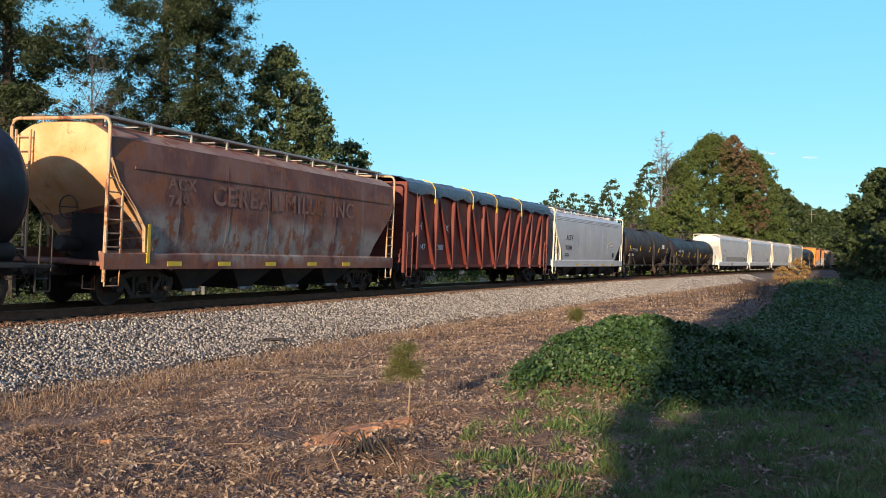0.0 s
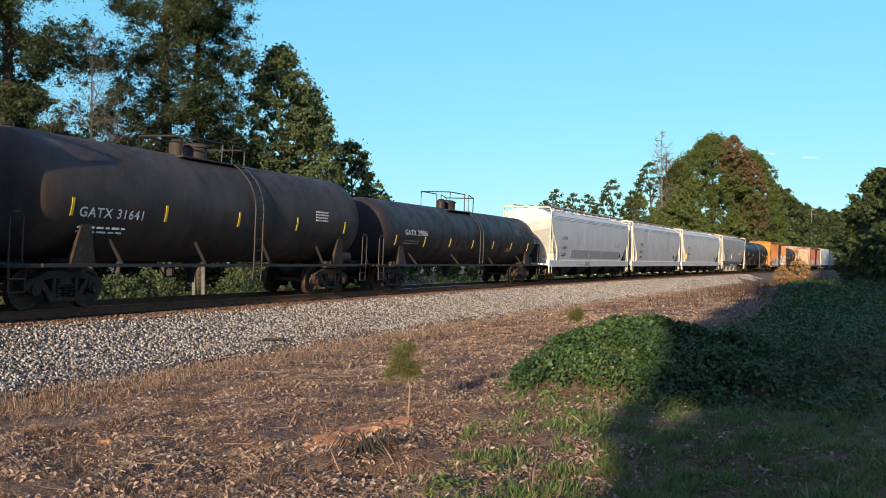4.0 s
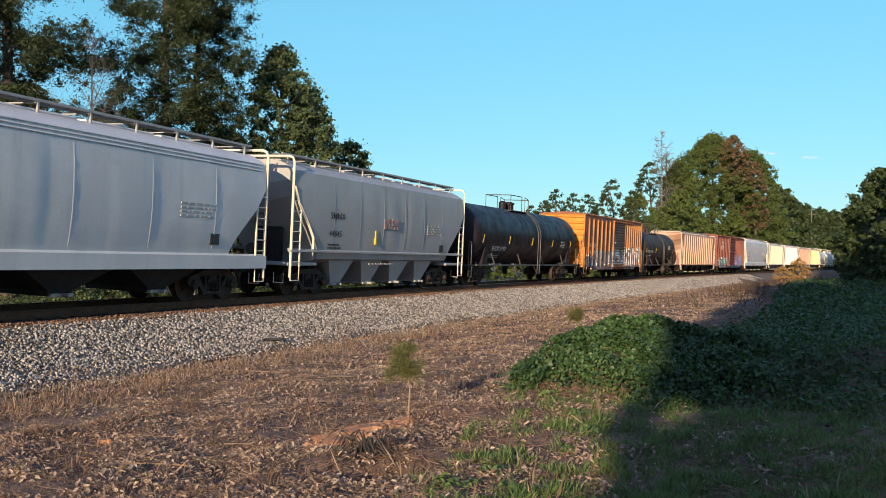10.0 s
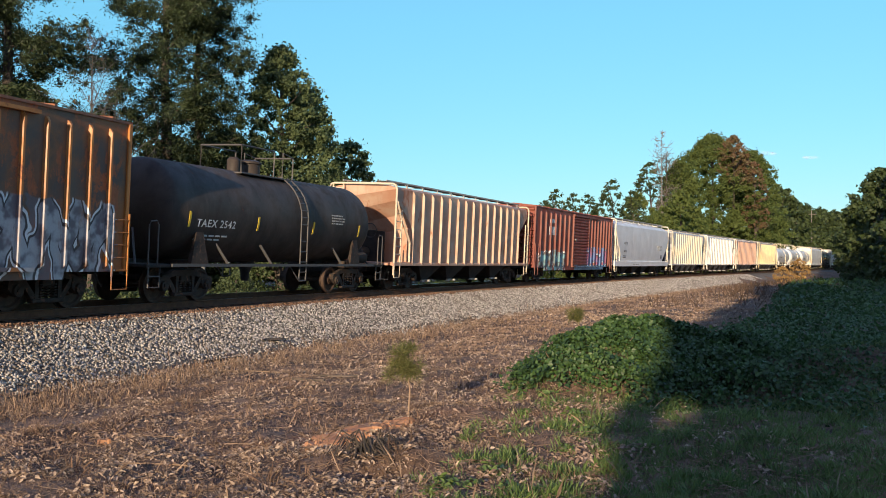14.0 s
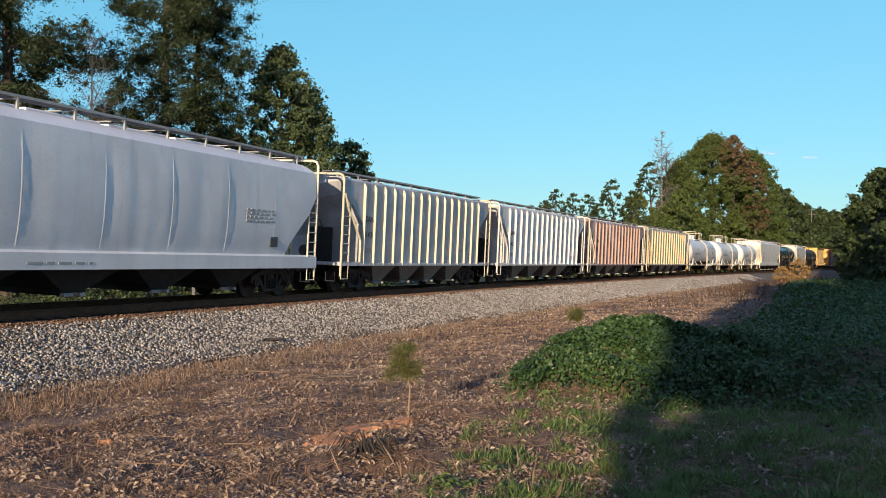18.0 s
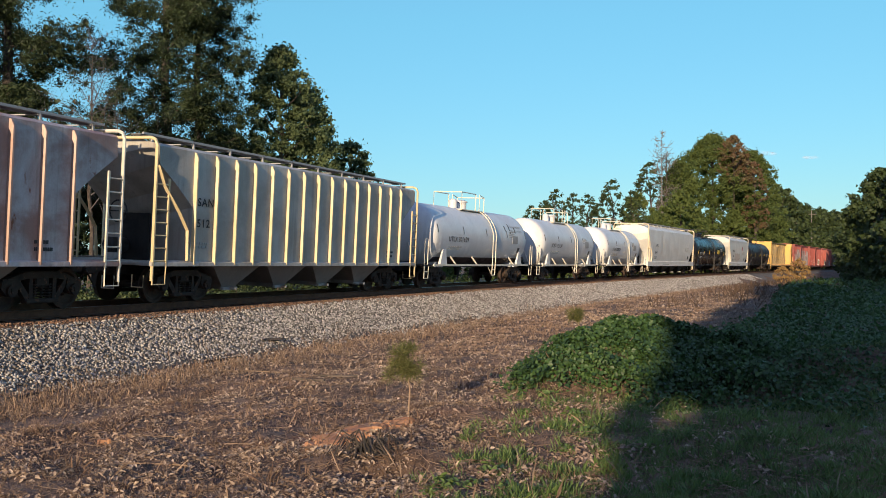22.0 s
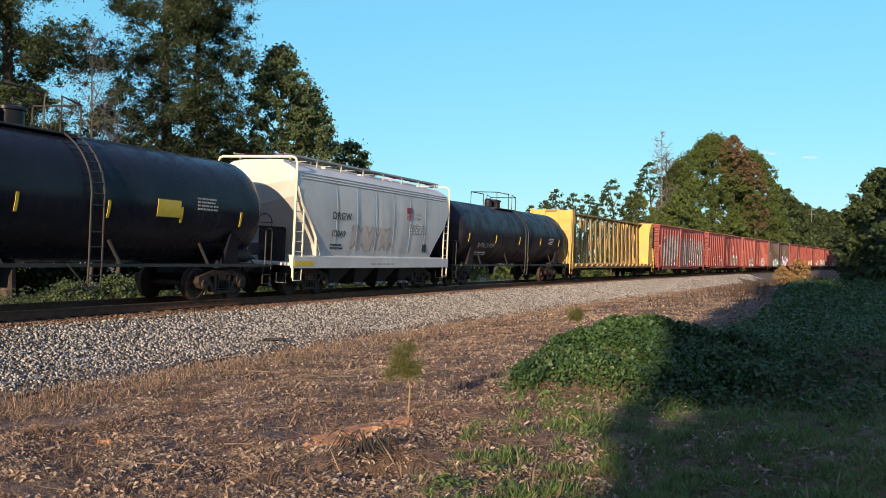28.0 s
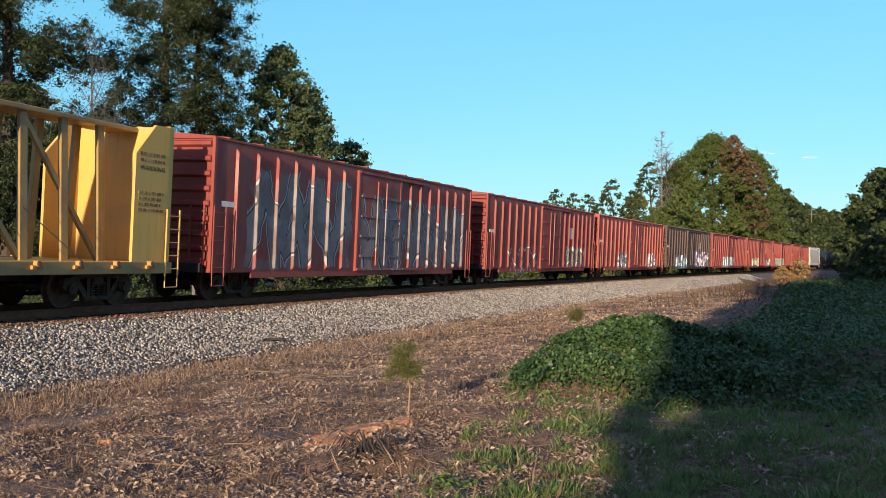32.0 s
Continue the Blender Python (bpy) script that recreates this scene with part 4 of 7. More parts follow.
def chip_gondola(near, far, paint, label):
    car, half = begin_car("wood_chip_gondola_car", near, far, label, "gondola car")
    b, z0, top = half - 0.15, 0.95, 4.28
    for y in (-1.36, 1.36):
        part("side_wall", Geo().box(-b, b, y - 0.02, y + 0.02, z0, top), paint, car)
    part("floor", Geo().box(-b, b, -1.34, 1.34, z0, z0 + 0.15), paint, car)
    for k in (-1, 1):
        ends = Geo().box(k * b - 0.03, k * b + 0.03, -1.38, 1.38, z0, top)
        panel = part("end_panel", ends, paint, car)
        for z in np.arange(1.3, 4.1, 0.42):
            part("stiffener", Geo().box(k * b - (0.1 if k < 0 else -0.03), k * b + (0.1 if k > 0 else -0.03), -1.38, 1.38, z, z + 0.12), paint, panel)
        for y in (-1.46, 1.46):
            part("corner_post", Geo().box(k * b - 0.09, k * b + 0.09, y - 0.06, y + 0.06, 0.7, top, 0.015), paint, car)
            part("side_ladder", ladder_geo(k * b - (0.62 if k > 0 else -0.16), k * b + (-0.16 if k > 0 else 0.62), y * 1.04, 0.95, 2.3, 4, 0.024, 0.4), paint, car)
        part("end_sill", Geo().box(k * half - 0.1, k * half + 0.06, -1.35, 1.35, 0.8, 1.08, 0.02), M_UNDER, car)
        add_truck(car, k * (half - 2.0))
    part("centre_sill", Geo().box(-half + 0.2, half - 0.2, -0.25, 0.25, 0.68, 0.95, 0.02), M_UNDER, car)
    n = 10
    for y in (-1, 1):
        part("side_sill", Geo().box(-b, b, y * 1.42 - 0.06, y * 1.42 + 0.06, z0 - 0.05, z0 + 0.08), paint, car)
        part("top_chord", Geo().box(-b, b, y * 1.42 - 0.07, y * 1.42 + 0.07, top - 0.1, top), paint, car)
        for i in range(n):
            x = -b + 1.15 + (2 * b - 2.3) * i / (n - 1)
            part("rib", Geo().box(x - 0.075, x + 0.075, y * 1.46 - 0.075, y * 1.46 + 0.075, z0 - 0.12, top - 0.08, 0.015), paint, car)
            if i < n - 1:
                st = (2 * b - 2.3) / (n - 1)
                a, c = (x + 0.07, x + st - 0.07) if i < n / 2 else (x + st - 0.07, x + 0.07)
                part("diagonal", Geo().loft([[(a - 0.06, y * 1.39, 4.0), (a + 0.06, y * 1.39, 4.0), (a + 0.05, y * 1.53, 4.0), (a - 0.05, y * 1.53, 4.0)], [(c - 0.06, y * 1.39, z0 - 0.02), (c + 0.06, y * 1.39, z0 - 0.02), (c + 0.05, y * 1.53, z0 - 0.02), (c - 0.05, y * 1.53, z0 - 0.02)]]), paint, car)
    # tarpaulin, sagging between the ribs, with straps
    r = np.random.default_rng(7)
    rings = []
    for i in range(61):
        u = -1 + i / 30
        sag, hem = 0.05 * math.sin(i * 1.9) + r.normal(0, 0.02), 0.05 * math.sin(i * 1.1 + 1) + r.normal(0, 0.03)
        rings.append([(u * (b + 0.06), y, z) for y, z in [(-1.56, 3.88 + hem), (-1.57, 4.1 + sag * 0.4), (-1.50, 4.30), (-1.1, 4.46 + sag), (-0.5, 4.52 + sag), (0, 4.54 + sag), (0.5, 4.52 + sag), (1.1, 4.46 + sag), (1.50, 4.30), (1.57, 4.1), (1.56, 3.88 - hem)]])
    m, nt, bs = start_material("blue_tarpaulin")
    nt.links.new(blend(nt, noise_at(nt, 1.6, 5, warp=0.5), (0.035, 0.05, 0.085), (0.10, 0.13, 0.19)), bs.inputs["Base Color"])
    bs.inputs["Roughness"].default_value = 0.38
    bump(nt, bs, noise_at(nt, 2.6, 6, warp=0.8), 0.9, 0.09)
    part("tarpaulin", Geo().loft(rings, False), m, car, "dark blue tarpaulin tied over the load")
    for x in (-b + 2.4, -b + 6.6, -b + 9.7, -b + 13.4):
        part("strap", Geo().tube([(x, -1.0, 4.55), (x, -1.45, 4.40), (x + 0.02, -1.6, 4.15), (x, -1.61, 3.9), (x + 0.05, -1.6, 3.72)], 0.02, 5).box(x - 0.05, x + 0.09, -1.64, -1.58, 3.55, 3.78, 0.02), M_YELLOW_TAPE, car, "yellow tie-down strap")
    lettering(car, "H", -b + 1.36, 2.45, 0.42, M_WHITE_PAINT, -1.385)
    lettering(car, "P", -b + 2.35, 2.45, 0.42, M_FADED, -1.385)
    lettering(car, "J", -b + 3.2, 2.45, 0.42, M_WHITE_PAINT, -1.385)
    lettering(car, "X", -b + 4.05, 2.45, 0.42, M_WHITE_PAINT, -1.385)
    lettering(car, "147", -b + 1.5, 1.65, 0.31, M_WHITE_PAINT, -1.385)
    lettering(car, "208", -b + 3.3, 1.65, 0.31, M_WHITE_PAINT, -1.385)
    return car, half


def centrebeam_car(near, far, paint, grimy, label):
    car, half = begin_car("centrebeam_flatcar", near, far, label, "flatcar")
    b, deck, top = half - 0.1, 1.06, 4.42
    part("deck", Geo().box(-b, b, -1.38, 1.38, deck - 0.1, deck, 0.01), paint, car)
    for y in (-1, 1):
        part("side_sill", Geo().box(-b, b, y * 1.42 - 0.06, y * 1.42 + 0.06, deck - 0.26, deck + 0.02, 0.01), grimy, car)
        for i in range(18):
            x = -b + 0.9 + (2 * b - 1.8) * i / 17
            part("winch", shared(("winch", y), lambda: Geo().lathe([(-0.07, 0.065), (0.07, 0.065)], "y", 10, (0, y * 1.52, deck - 0.02)).box(-0.14, 0.14, y * 1.5 - 0.05, y * 1.5 + 0.05, deck - 0.14, deck - 0.06).mesh("winch")), M_WINCH, car, at=(x, 0, 0))
    for k in (-1, 1):
        xb = k * (b - 0.18)
        g = Geo().box(xb - 0.1, xb + 0.1, -1.38, 1.38, deck, top + 0.02, 0.02)
        for y in (-1.3, -0.45, 0.45, 1.3):
            g.box(xb + k * 0.1 - 0.09, xb + k * 0.1 + 0.09, y - 0.07, y + 0.07, deck - 0.15, top + 0.05)
        bh = part("bulkhead", g, paint, car, "yellow steel end bulkhead")
        for z in (1.7, 2.4, 3.1, 3.8):
            part("stiffener", Geo().box(xb + k * 0.12 - 0.06, xb + k * 0.12 + 0.06, -1.25, 1.25, z, z + 0.12), paint, bh)
        # side wing of the bulkhead
        for y in (-1.36, 1.36):
            inner = xb - k * 1.25
            g = Geo().loft([[(xb, y - 0.04, deck), (xb, y + 0.04, deck), (xb, y + 0.04, top + 0.02), (xb, y - 0.04, top + 0.02)], [(xb - k * 0.55, y - 0.04, deck), (xb - k * 0.55, y + 0.04, deck), (xb - k * 0.55, y + 0.04, top), (xb - k * 0.55, y - 0.04, top)], [(inner, y - 0.04, deck), (inner, y + 0.04, deck), (inner, y + 0.04, top - 0.75), (inner, y - 0.04, top - 0.75)]])
            part("wing_plate", g, paint, bh) if k > 0 else part("wing_plate", Geo().box(xb - 0.05, xb + 0.38, y - 0.04, y + 0.04, deck, top + 0.02), paint, bh)
        part("end_sill", Geo().box(k * half - 0.1, k * half + 0.08, -1.35, 1.35, 0.8, 1.08, 0.02), M_UNDER, car)
        part("side_ladder", ladder_geo(k * b - 0.25, k * b + 0.25, -1.47, 0.75, 2.4, 5, 0.02, 0.3), paint, car)
        add_truck(car, k * (half - 2.2))
    part("top_chord", Geo().box(-b, b, -0.5, 0.5, top - 0.12, top, 0.02), grimy, car)
    n = 17
    for i in range(n):
        x = -b + 1.5 + (2 * b - 3.0) * i / (n - 1)
        for y in (-1, 1):
            part("post", Geo().loft([[(x - 0.1, y * a - 0.05, z), (x + 0.1, y * a - 0.05, z), (x + 0.1, y * a + 0.05, z), (x - 0.1, y * a + 0.05, z)] for z, a in ((deck, 0.52), (top - 0.1, 0.34))]), grimy, car)
        if i < n - 2 and i % 2 == 0:
            st = (2 * b - 3.0) / (n - 1) * 2
            fwd = i >= n // 2
            a, c = (x + st, x) if not fwd else (x, x + st)
            part("diagonal", Geo().loft([[(a - 0.07, -0.36, top - 0.15), (a + 0.07, -0.36, top - 0.15), (a + 0.07, -0.26, top - 0.15), (a - 0.07, -0.26, top - 0.15)], [(c - 0.07, -0.5, deck), (c + 0.07, -0.5, deck), (c + 0.07, -0.4, deck), (c - 0.07, -0.4, deck)]]), grimy, car)
            part("tie_down_cable", Geo().tube([(x, -0.5, 2.2), (x + 0.9, -1.35, deck + 0.02)], 0.012, 4), M_DARK_PIPE, car)
    part("centre_sill", Geo().box(-half + 0.2, half - 0.2, -0.25, 0.25, 0.60, 0.96, 0.02), M_UNDER, car)
    return car, half


M_FADED = car_paint("faded_lettering", (0.31, 0.17, 0.125), (0.22, 0.09, 0.065), rusty=0.42, streaks=0.5, rough=0.8)
M_WINCH = car_paint("rusty_winch", (0.45, 0.26, 0.08), rusty=0.5)

M_SOOT_PIPE = plain("sooty_pipe", (0.085, 0.08, 0.078), 0.6)
M_CHUTE = car_paint("grey_chute_paint", (0.16, 0.15, 0.145), (0.22, 0.20, 0.18), rusty=0.1, streaks=0.4)

# ---- the train, from the front to the rear ----
def grey_white(name, base, **kw):
    return car_paint(name, base, tuple(min(1, v * 1.12) for v in base), panels=1.0, streaks=kw.pop("streaks", 0.18), rusty=kw.pop("rusty", 0.02), dirt=(0.30, 0.26, 0.21), rough=0.45, **kw)


SILVER, PALE, DARK, BLUE, TEAL = (0.62, 0.64, 0.68), (0.78, 0.80, 0.82), (0.035, 0.035, 0.045), (0.10, 0.20, 0.42), (0.16, 0.38, 0.44)
P_BLACK = car_paint("black_tank_paint", (0.017, 0.014, 0.020), (0.026, 0.021, 0.026), rusty=0.03, streaks=0.22, dirt=(0.05, 0.04, 0.036), rough=0.46, gloss=0.22)
P_BROWNBLACK = car_paint("sooty_tank_paint", (0.045, 0.036, 0.032), (0.075, 0.058, 0.05), rusty=0.15, streaks=0.4, dirt=(0.11, 0.08, 0.066), rough=0.6, gloss=0.25)
P_DUSTY = car_paint("dusty_black_paint", (0.026, 0.022, 0.025), (0.042, 0.035, 0.037), rusty=0.05, streaks=0.35, dirt=(0.075, 0.06, 0.052), rough=0.52, gloss=0.25)
P_GLOSS = car_paint("glossy_black_paint", (0.012, 0.014, 0.02), (0.02, 0.022, 0.03), rusty=0.0, streaks=0.08, rough=0.24, gloss=0.12)
P_TANK_WHITE = car_paint("white_tank_paint", (0.66, 0.66, 0.66), (0.74, 0.74, 0.73), rusty=0.02, streaks=0.22, dirt=(0.36, 0.34, 0.31), rough=0.38)


def tank_marks(car, half, words, size, z, x, radius, centre, material, strip=True, count=5, fine=None, strip_z=-0.42):
    def skin(zz):
        return -math.sqrt(max(0.01, radius * radius - (zz - centre) ** 2)) - 0.004
    lettering(car, words, x, z, size, material, lambda q: -skin(q))
    bars(car, x + 0.1, z - 0.36, 1.5, 0.2, 2, fine or material, lambda q: -skin(q))
    bars(car, half - 3.9, z + 0.35, 0.9, 0.36, 4, fine or material, lambda q: -skin(q))
    if strip:
        for i in range(count):
            xx = -half + 1.7 + (2 * half - 3.6) * i / (count - 1)
            skin_patch(car, "reflector_strip", xx - 0.04, xx + 0.04, centre + strip_z, centre + strip_z + 0.40, M_YELLOW_TAPE, lambda q: -skin(q), "yellow reflective strip")


def tank_side(z):
    """Half width of the large tanks at a height."""
    return math.sqrt(max(0.01, 1.5 ** 2 - (z - 2.51) ** 2)) + 0.004


def hopper_marks(car, half, words, second, material, x=None, z=2.55, y=hopper_skin, size=0.29):
    x = -half + 2.3 if x is None else x
    lettering(car, words, x, z, size, material, y)
    if second:
        lettering(car, second, x - 0.02, z - 0.58, size * 0.9, material, y)
    bars(car, x, z - 1.0, 0.9, 0.22, 2, material, y)
    bars(car, half - 4.1, z - 0.3, 1.5, 0.42, 4, M_GREY_PIPE, y)
    patch(car, "data_panel", half - 2.75, half - 2.35, 1.55, 1.85, material, -1.495)
    bars(car, -half + 5.2, 1.02, 2.2, 0.12, 1, M_GREY_PIPE, -1.534)


c, h = tank_car(-11.4, 6.9, P_BLACK, "black tank car with yellow reflective strips", 1.5, 2.5, M_DARK_PIPE)
tank_marks(c, h, "", 0.3, 2.3, -3, 1.5, 2.5, M_GREY_PIPE)

P1 = car_paint("rust_brown_hopper_paint", (0.15, 0.043, 0.032), (0.27, 0.115, 0.075), rust=(0.18, 0.066, 0.032), rusty=0.40, streaks=0.5, dirt=(0.31, 0.20, 0.14), rough=0.62, panels=0.8, band=(1.2, 2.2, (0.36, 0.33, 0.30)))
T1 = car_paint("rusty_cream_paint", (0.56, 0.40, 0.25), (0.55, 0.30, 0.14), rusty=0.36, streaks=0.4)
c, h = smooth_hopper(8.3, 23.6, P1, "rusty maroon covered hopper car with faded pale streaks", T1, stripes=False, rail_mat=M_GREY_PIPE, end_paint=car_paint("cream_rusty_end_paint", (0.76, 0.50, 0.27), (0.66, 0.34, 0.13), rusty=0.22, streaks=0.3, dirt=(0.5, 0.3, 0.15)), roof=car_paint("tan_rusty_roof", (0.38, 0.23, 0.14), (0.28, 0.12, 0.065), rusty=0.4, streaks=0.3))
lettering(c, "ACX", -h + 2.1, 2.9, 0.42, M_FADED, hopper_skin)
lettering(c, "749", -h + 2.1, 2.45, 0.42, M_FADED, hopper_skin)
lettering(c, "CEREAL MILLS, INC", -h + 3.9, 2.62, 0.72, M_FADED, hopper_skin)
for x in (-h + 2.2, -h + 4.3, -h + 6.6, -h + 9.0, -h + 11.3):
    patch(c, "reflector_strip", x, x + 0.55, 0.98, 1.1, M_YELLOW_TAPE, -1.532)
patch(c, "reflector_strip", -h + 1.42, -h + 1.52, 1.05, 2.0, M_YELLOW_TAPE, -1.54)

P2 = car_paint("red_oxide_paint", (0.145, 0.028, 0.021), (0.19, 0.042, 0.031), rusty=0.08, streaks=0.2)
chip_gondola(24.6, 43.4, P2, "red-brown ribbed wood chip gondola with a blue tarpaulin")

P3 = grey_white("pale_grey_paint", (0.56, 0.57, 0.58))
M_CREAM_PIPE = plain("cream_pipe", (0.74, 0.68, 0.54), 0.5)
c, h = smooth_hopper(44.4, 60.4, P3, "pale grey covered hopper car with dented sides", M_CREAM_PIPE)
hopper_marks(c, h, "ACFX", "", M_BLACK_PAINT, size=0.42)
lettering(c, "57846", -h + 2.3, 1.95, 0.38, M_BLACK_PAINT, hopper_skin)
for x in (-h + 4.5, -h + 7.8, -h + 10.5, -h + 12.9):
    patch(c, "reflector_strip", x, x + 0.6, 0.97, 1.08, M_YELLOW_TAPE, -1.532)

c, h = tank_car(61.3, 77.4, P_BROWNBLACK, "sooty brown-black tank car with streaked sides", 1.46, 2.5, M_DARK_PIPE, tall_rail=False, saddle_paint=M_TRUCK)
tank_marks(c, h, "GATX 31641", 0.30, 2.08, -h + 1.9, 1.46, 2.5, M_WHITE_PAINT)
c, h = tank_car(78.3, 98.0, P_DUSTY, "long black tank car with yellow reflective strips", 1.30, 2.27, M_DARK_PIPE, saddle_paint=M_TRUCK)
tank_marks(c, h, "GATX 29886", 0.30, 2.2, -h + 2.4, 1.30, 2.27, M_WHITE_PAINT, count=7, fine=M_SOOT_PIPE, strip_z=-0.5)
skin_patch(c, "yellow_panel", 4.6, 5.3, 1.66, 1.86, plain("faded_yellow", (0.24, 0.15, 0.03), 0.6), lambda q: math.sqrt(1.30 ** 2 - (q - 2.27) ** 2))

P6 = grey_white("white_grey_paint", (0.60, 0.61, 0.61))
M_COVER = plain("grey_overpaint", (0.335, 0.335, 0.34), 0.7, vary=0.12)
c, h = smooth_hopper(99.4, 117.9, P6, "pale grey covered hopper car with a dark overpainted band", M_CREAM_PIPE)
hopper_marks(c, h, "ACFX", "64741", M_BLACK_PAINT)
skin_patch(c, "overpainted_band", -h + 4.1, h - 2.9, 1.42, 1.95, M_COVER, hopper_skin, "grey overpainted band")
for x in (-h + 8.0, -h + 11.0):
    skin_patch(c, "reflector_strip", x, x + 0.08, 1.5, 1.9, M_YELLOW_TAPE, lambda q: hopper_skin(q) + 0.006)
patch(c, "overpainted_band", -h + 7.0, -h + 8.2, 0.96, 1.22, M_COVER, -1.534)
c, h = smooth_hopper(119.0, 136.0, P3, "pale grey covered hopper car with cream end posts", M_CREAM_PIPE)
hopper_marks(c, h, "ACFX", "56848", M_BLACK_PAINT)
c, h = smooth_hopper(137.0, 155.2, P6, "white-grey covered hopper car with dented sides", M_CREAM_PIPE)
hopper_marks(c, h, "ACFX", "69509", M_BLACK_PAINT)
patch(c, "reflector_strip", -h + 1.75, -h + 1.85, 1.6, 2.1, M_YELLOW_TAPE, -1.55)
P9 = grey_white("plain_grey_paint", (0.36, 0.365, 0.365))
c, h = smooth_hopper(156.6, 171.0, P9, "grey covered hopper car with dark sloping chutes", M_CREAM_PIPE, P9, stripes=False, deep_sill=False)
hopper_marks(c, h, "SMNX", "44645", M_BLACK_PAINT)
bars(c, -0.9, 2.35, 1.3, 0.4, 3, plain("faded_red", (0.36, 0.25, 0.24)), -1.555, 0.85)
patch(c, "reflector_strip", -1.6, -1.48, 1.75, 2.25, M_YELLOW_TAPE, -1.55)
c, h = tank_car(171.9, 189.9, P_BLACK, "black tank car with tall safety rails", 1.5, 2.5, M_SOOT_PIPE)
tank_marks(c, h, "SHQX 8790", 0.30, 1.72, -h + 3.1, 1.5, 2.5, M_WHITE_PAINT, fine=M_GREY_PIPE)

G11 = [(-7.6, -5.0, 0.75, 1.6, (0.06, 0.10, 0.20), DARK, PALE, 0.9), (-5.0, -0.5, 0.7, 2.0, (0.28, 0.29, 0.33), (0.10, 0.085, 0.09), PALE, 1.0), (2.4, 7.3, 0.7, 2.4, (0.42, 0.44, 0.48), (0.13, 0.12, 0.15), PALE, 0.85)]
P11 = car_paint("faded_orange_paint", (0.30, 0.10, 0.025), (0.10, 0.055, 0.04), band=(2.4, 3.9, (0.085, 0.065, 0.06)), rust=(0.24, 0.07, 0.025), rusty=0.40, streaks=0.6, dirt=(0.09, 0.07, 0.06), marks=G11)
# ribs brighter than the panels: the sun they catch is in the colour
R11 = car_paint("sunlit_orange_rib_paint", (0.50, 0.19, 0.04), (0.36, 0.13, 0.035), rusty=0.3, streaks=0.2, marks=G11)
D11 = car_paint("dark_brown_door_paint", (0.10, 0.075, 0.065), (0.15, 0.11, 0.09), rusty=0.2, marks=[(-0.6, 2.4, 1.0, 2.1, SILVER, DARK, PALE, 0.7)])
E11 = car_paint("yellow_end_paint", (0.66, 0.27, 0.022), (0.55, 0.20, 0.02), rusty=0.15, streaks=0.35)
R11B = car_paint("rusty_roof", (0.20, 0.075, 0.04), (0.28, 0.11, 0.05), rusty=0.4)
c, h = boxcar(190.8, 206.4, P11, R11, "orange and rust-brown boxcar covered with silver graffiti", D11, 4.30, (0.95, 1.5), (6, 7), True, roof=R11B, end_paint=E11)
lettering(c, "RB", -h + 1.27, 2.2, 0.36, M_WHITE_PAINT, -1.495)
lettering(c, "CX", -h + 2.27, 2.2, 0.36, M_WHITE_PAINT, -1.495)
lettering(c, "34", -h + 1.27, 1.72, 0.36, M_WHITE_PAINT, -1.495)
lettering(c, "421", -h + 2.24, 1.72, 0.34, M_WHITE_PAINT, -1.495)
patch(c, "yellow_tag", -h + 0.35, -h + 0.85, 1.02, 1.32, M_YELLOW_TAPE, -1.494)

c, h = tank_car(207.2, 220.3, P_BROWNBLACK, "short sooty brown tank car", 1.36, 2.42, M_SOOT_PIPE, 0.7, saddle_paint=M_TRUCK)
tank_marks(c, h, "TAEX 2542", 0.28, 2.02, -h + 2.0, 1.36, 2.42, M_WHITE_PAINT, True, 4, M_GREY_PIPE)

P13 = car_paint("rust_streaked_white_paint", (0.46, 0.24, 0.16), (0.52, 0.36, 0.27), rust=(0.24, 0.09, 0.045), rusty=0.28, streaks=0.35, dirt=(0.30, 0.14, 0.08))
R13 = car_paint("rusty_white_rib_paint", (0.52, 0.37, 0.27), (0.42, 0.24, 0.15), rusty=0.2, streaks=0.3)
c, h = ribbed_hopper(221.1, 237.2, P13, R13, "rust-streaked pale ribbed covered hopper car", plain("cream_end_paint", (0.60, 0.50, 0.38), 0.6), M_UNDER)

G14 = [(-7.6, -2.4, 0.62, 1.8, TEAL, (0.10, 0.06, 0.06), PALE, 1.0), (1.9, 7.0, 0.62, 2.15, BLUE, (0.22, 0.07, 0.14), (0.30, 0.46, 0.62), 0.95), (-0.6, 7.2, 0.6, 0.95, (0.20, 0.36, 0.50), (0.16, 0.30, 0.44), (0.2, 0.36, 0.5), 0.5)]
P14 = car_paint("brown_red_boxcar_paint", (0.22, 0.048, 0.033), (0.25, 0.065, 0.045), rusty=0.1, streaks=0.2, marks=G14)
R14 = car_paint("brown_red_rib_paint", (0.22, 0.068, 0.05), (0.24, 0.085, 0.062), rusty=0.12, marks=G14)
c, h = boxcar(238.2, 254.8, P14, R14, "brown-red boxcar with blue graffiti along its bottom", None, 4.26, (0.6, 1.6), (7, 7), True)
bars(c, -h + 2.6, 2.75, 1.5, 0.55, 1, M_WHITE_PAINT, -1.495, 0.9)
bars(c, -h + 2.7, 3.45, 1.2, 0.25, 1, M_WHITE_PAINT, -1.495, 0.9)

c, h = smooth_hopper(255.8, 272.9, grey_white("bright_white_grey_paint", (0.74, 0.74, 0.75)), "white-grey covered hopper car with smooth sides", M_CREAM_PIPE, stripes=False)
hopper_marks(c, h, "ACFX", "46393", M_SOOT_PIPE)


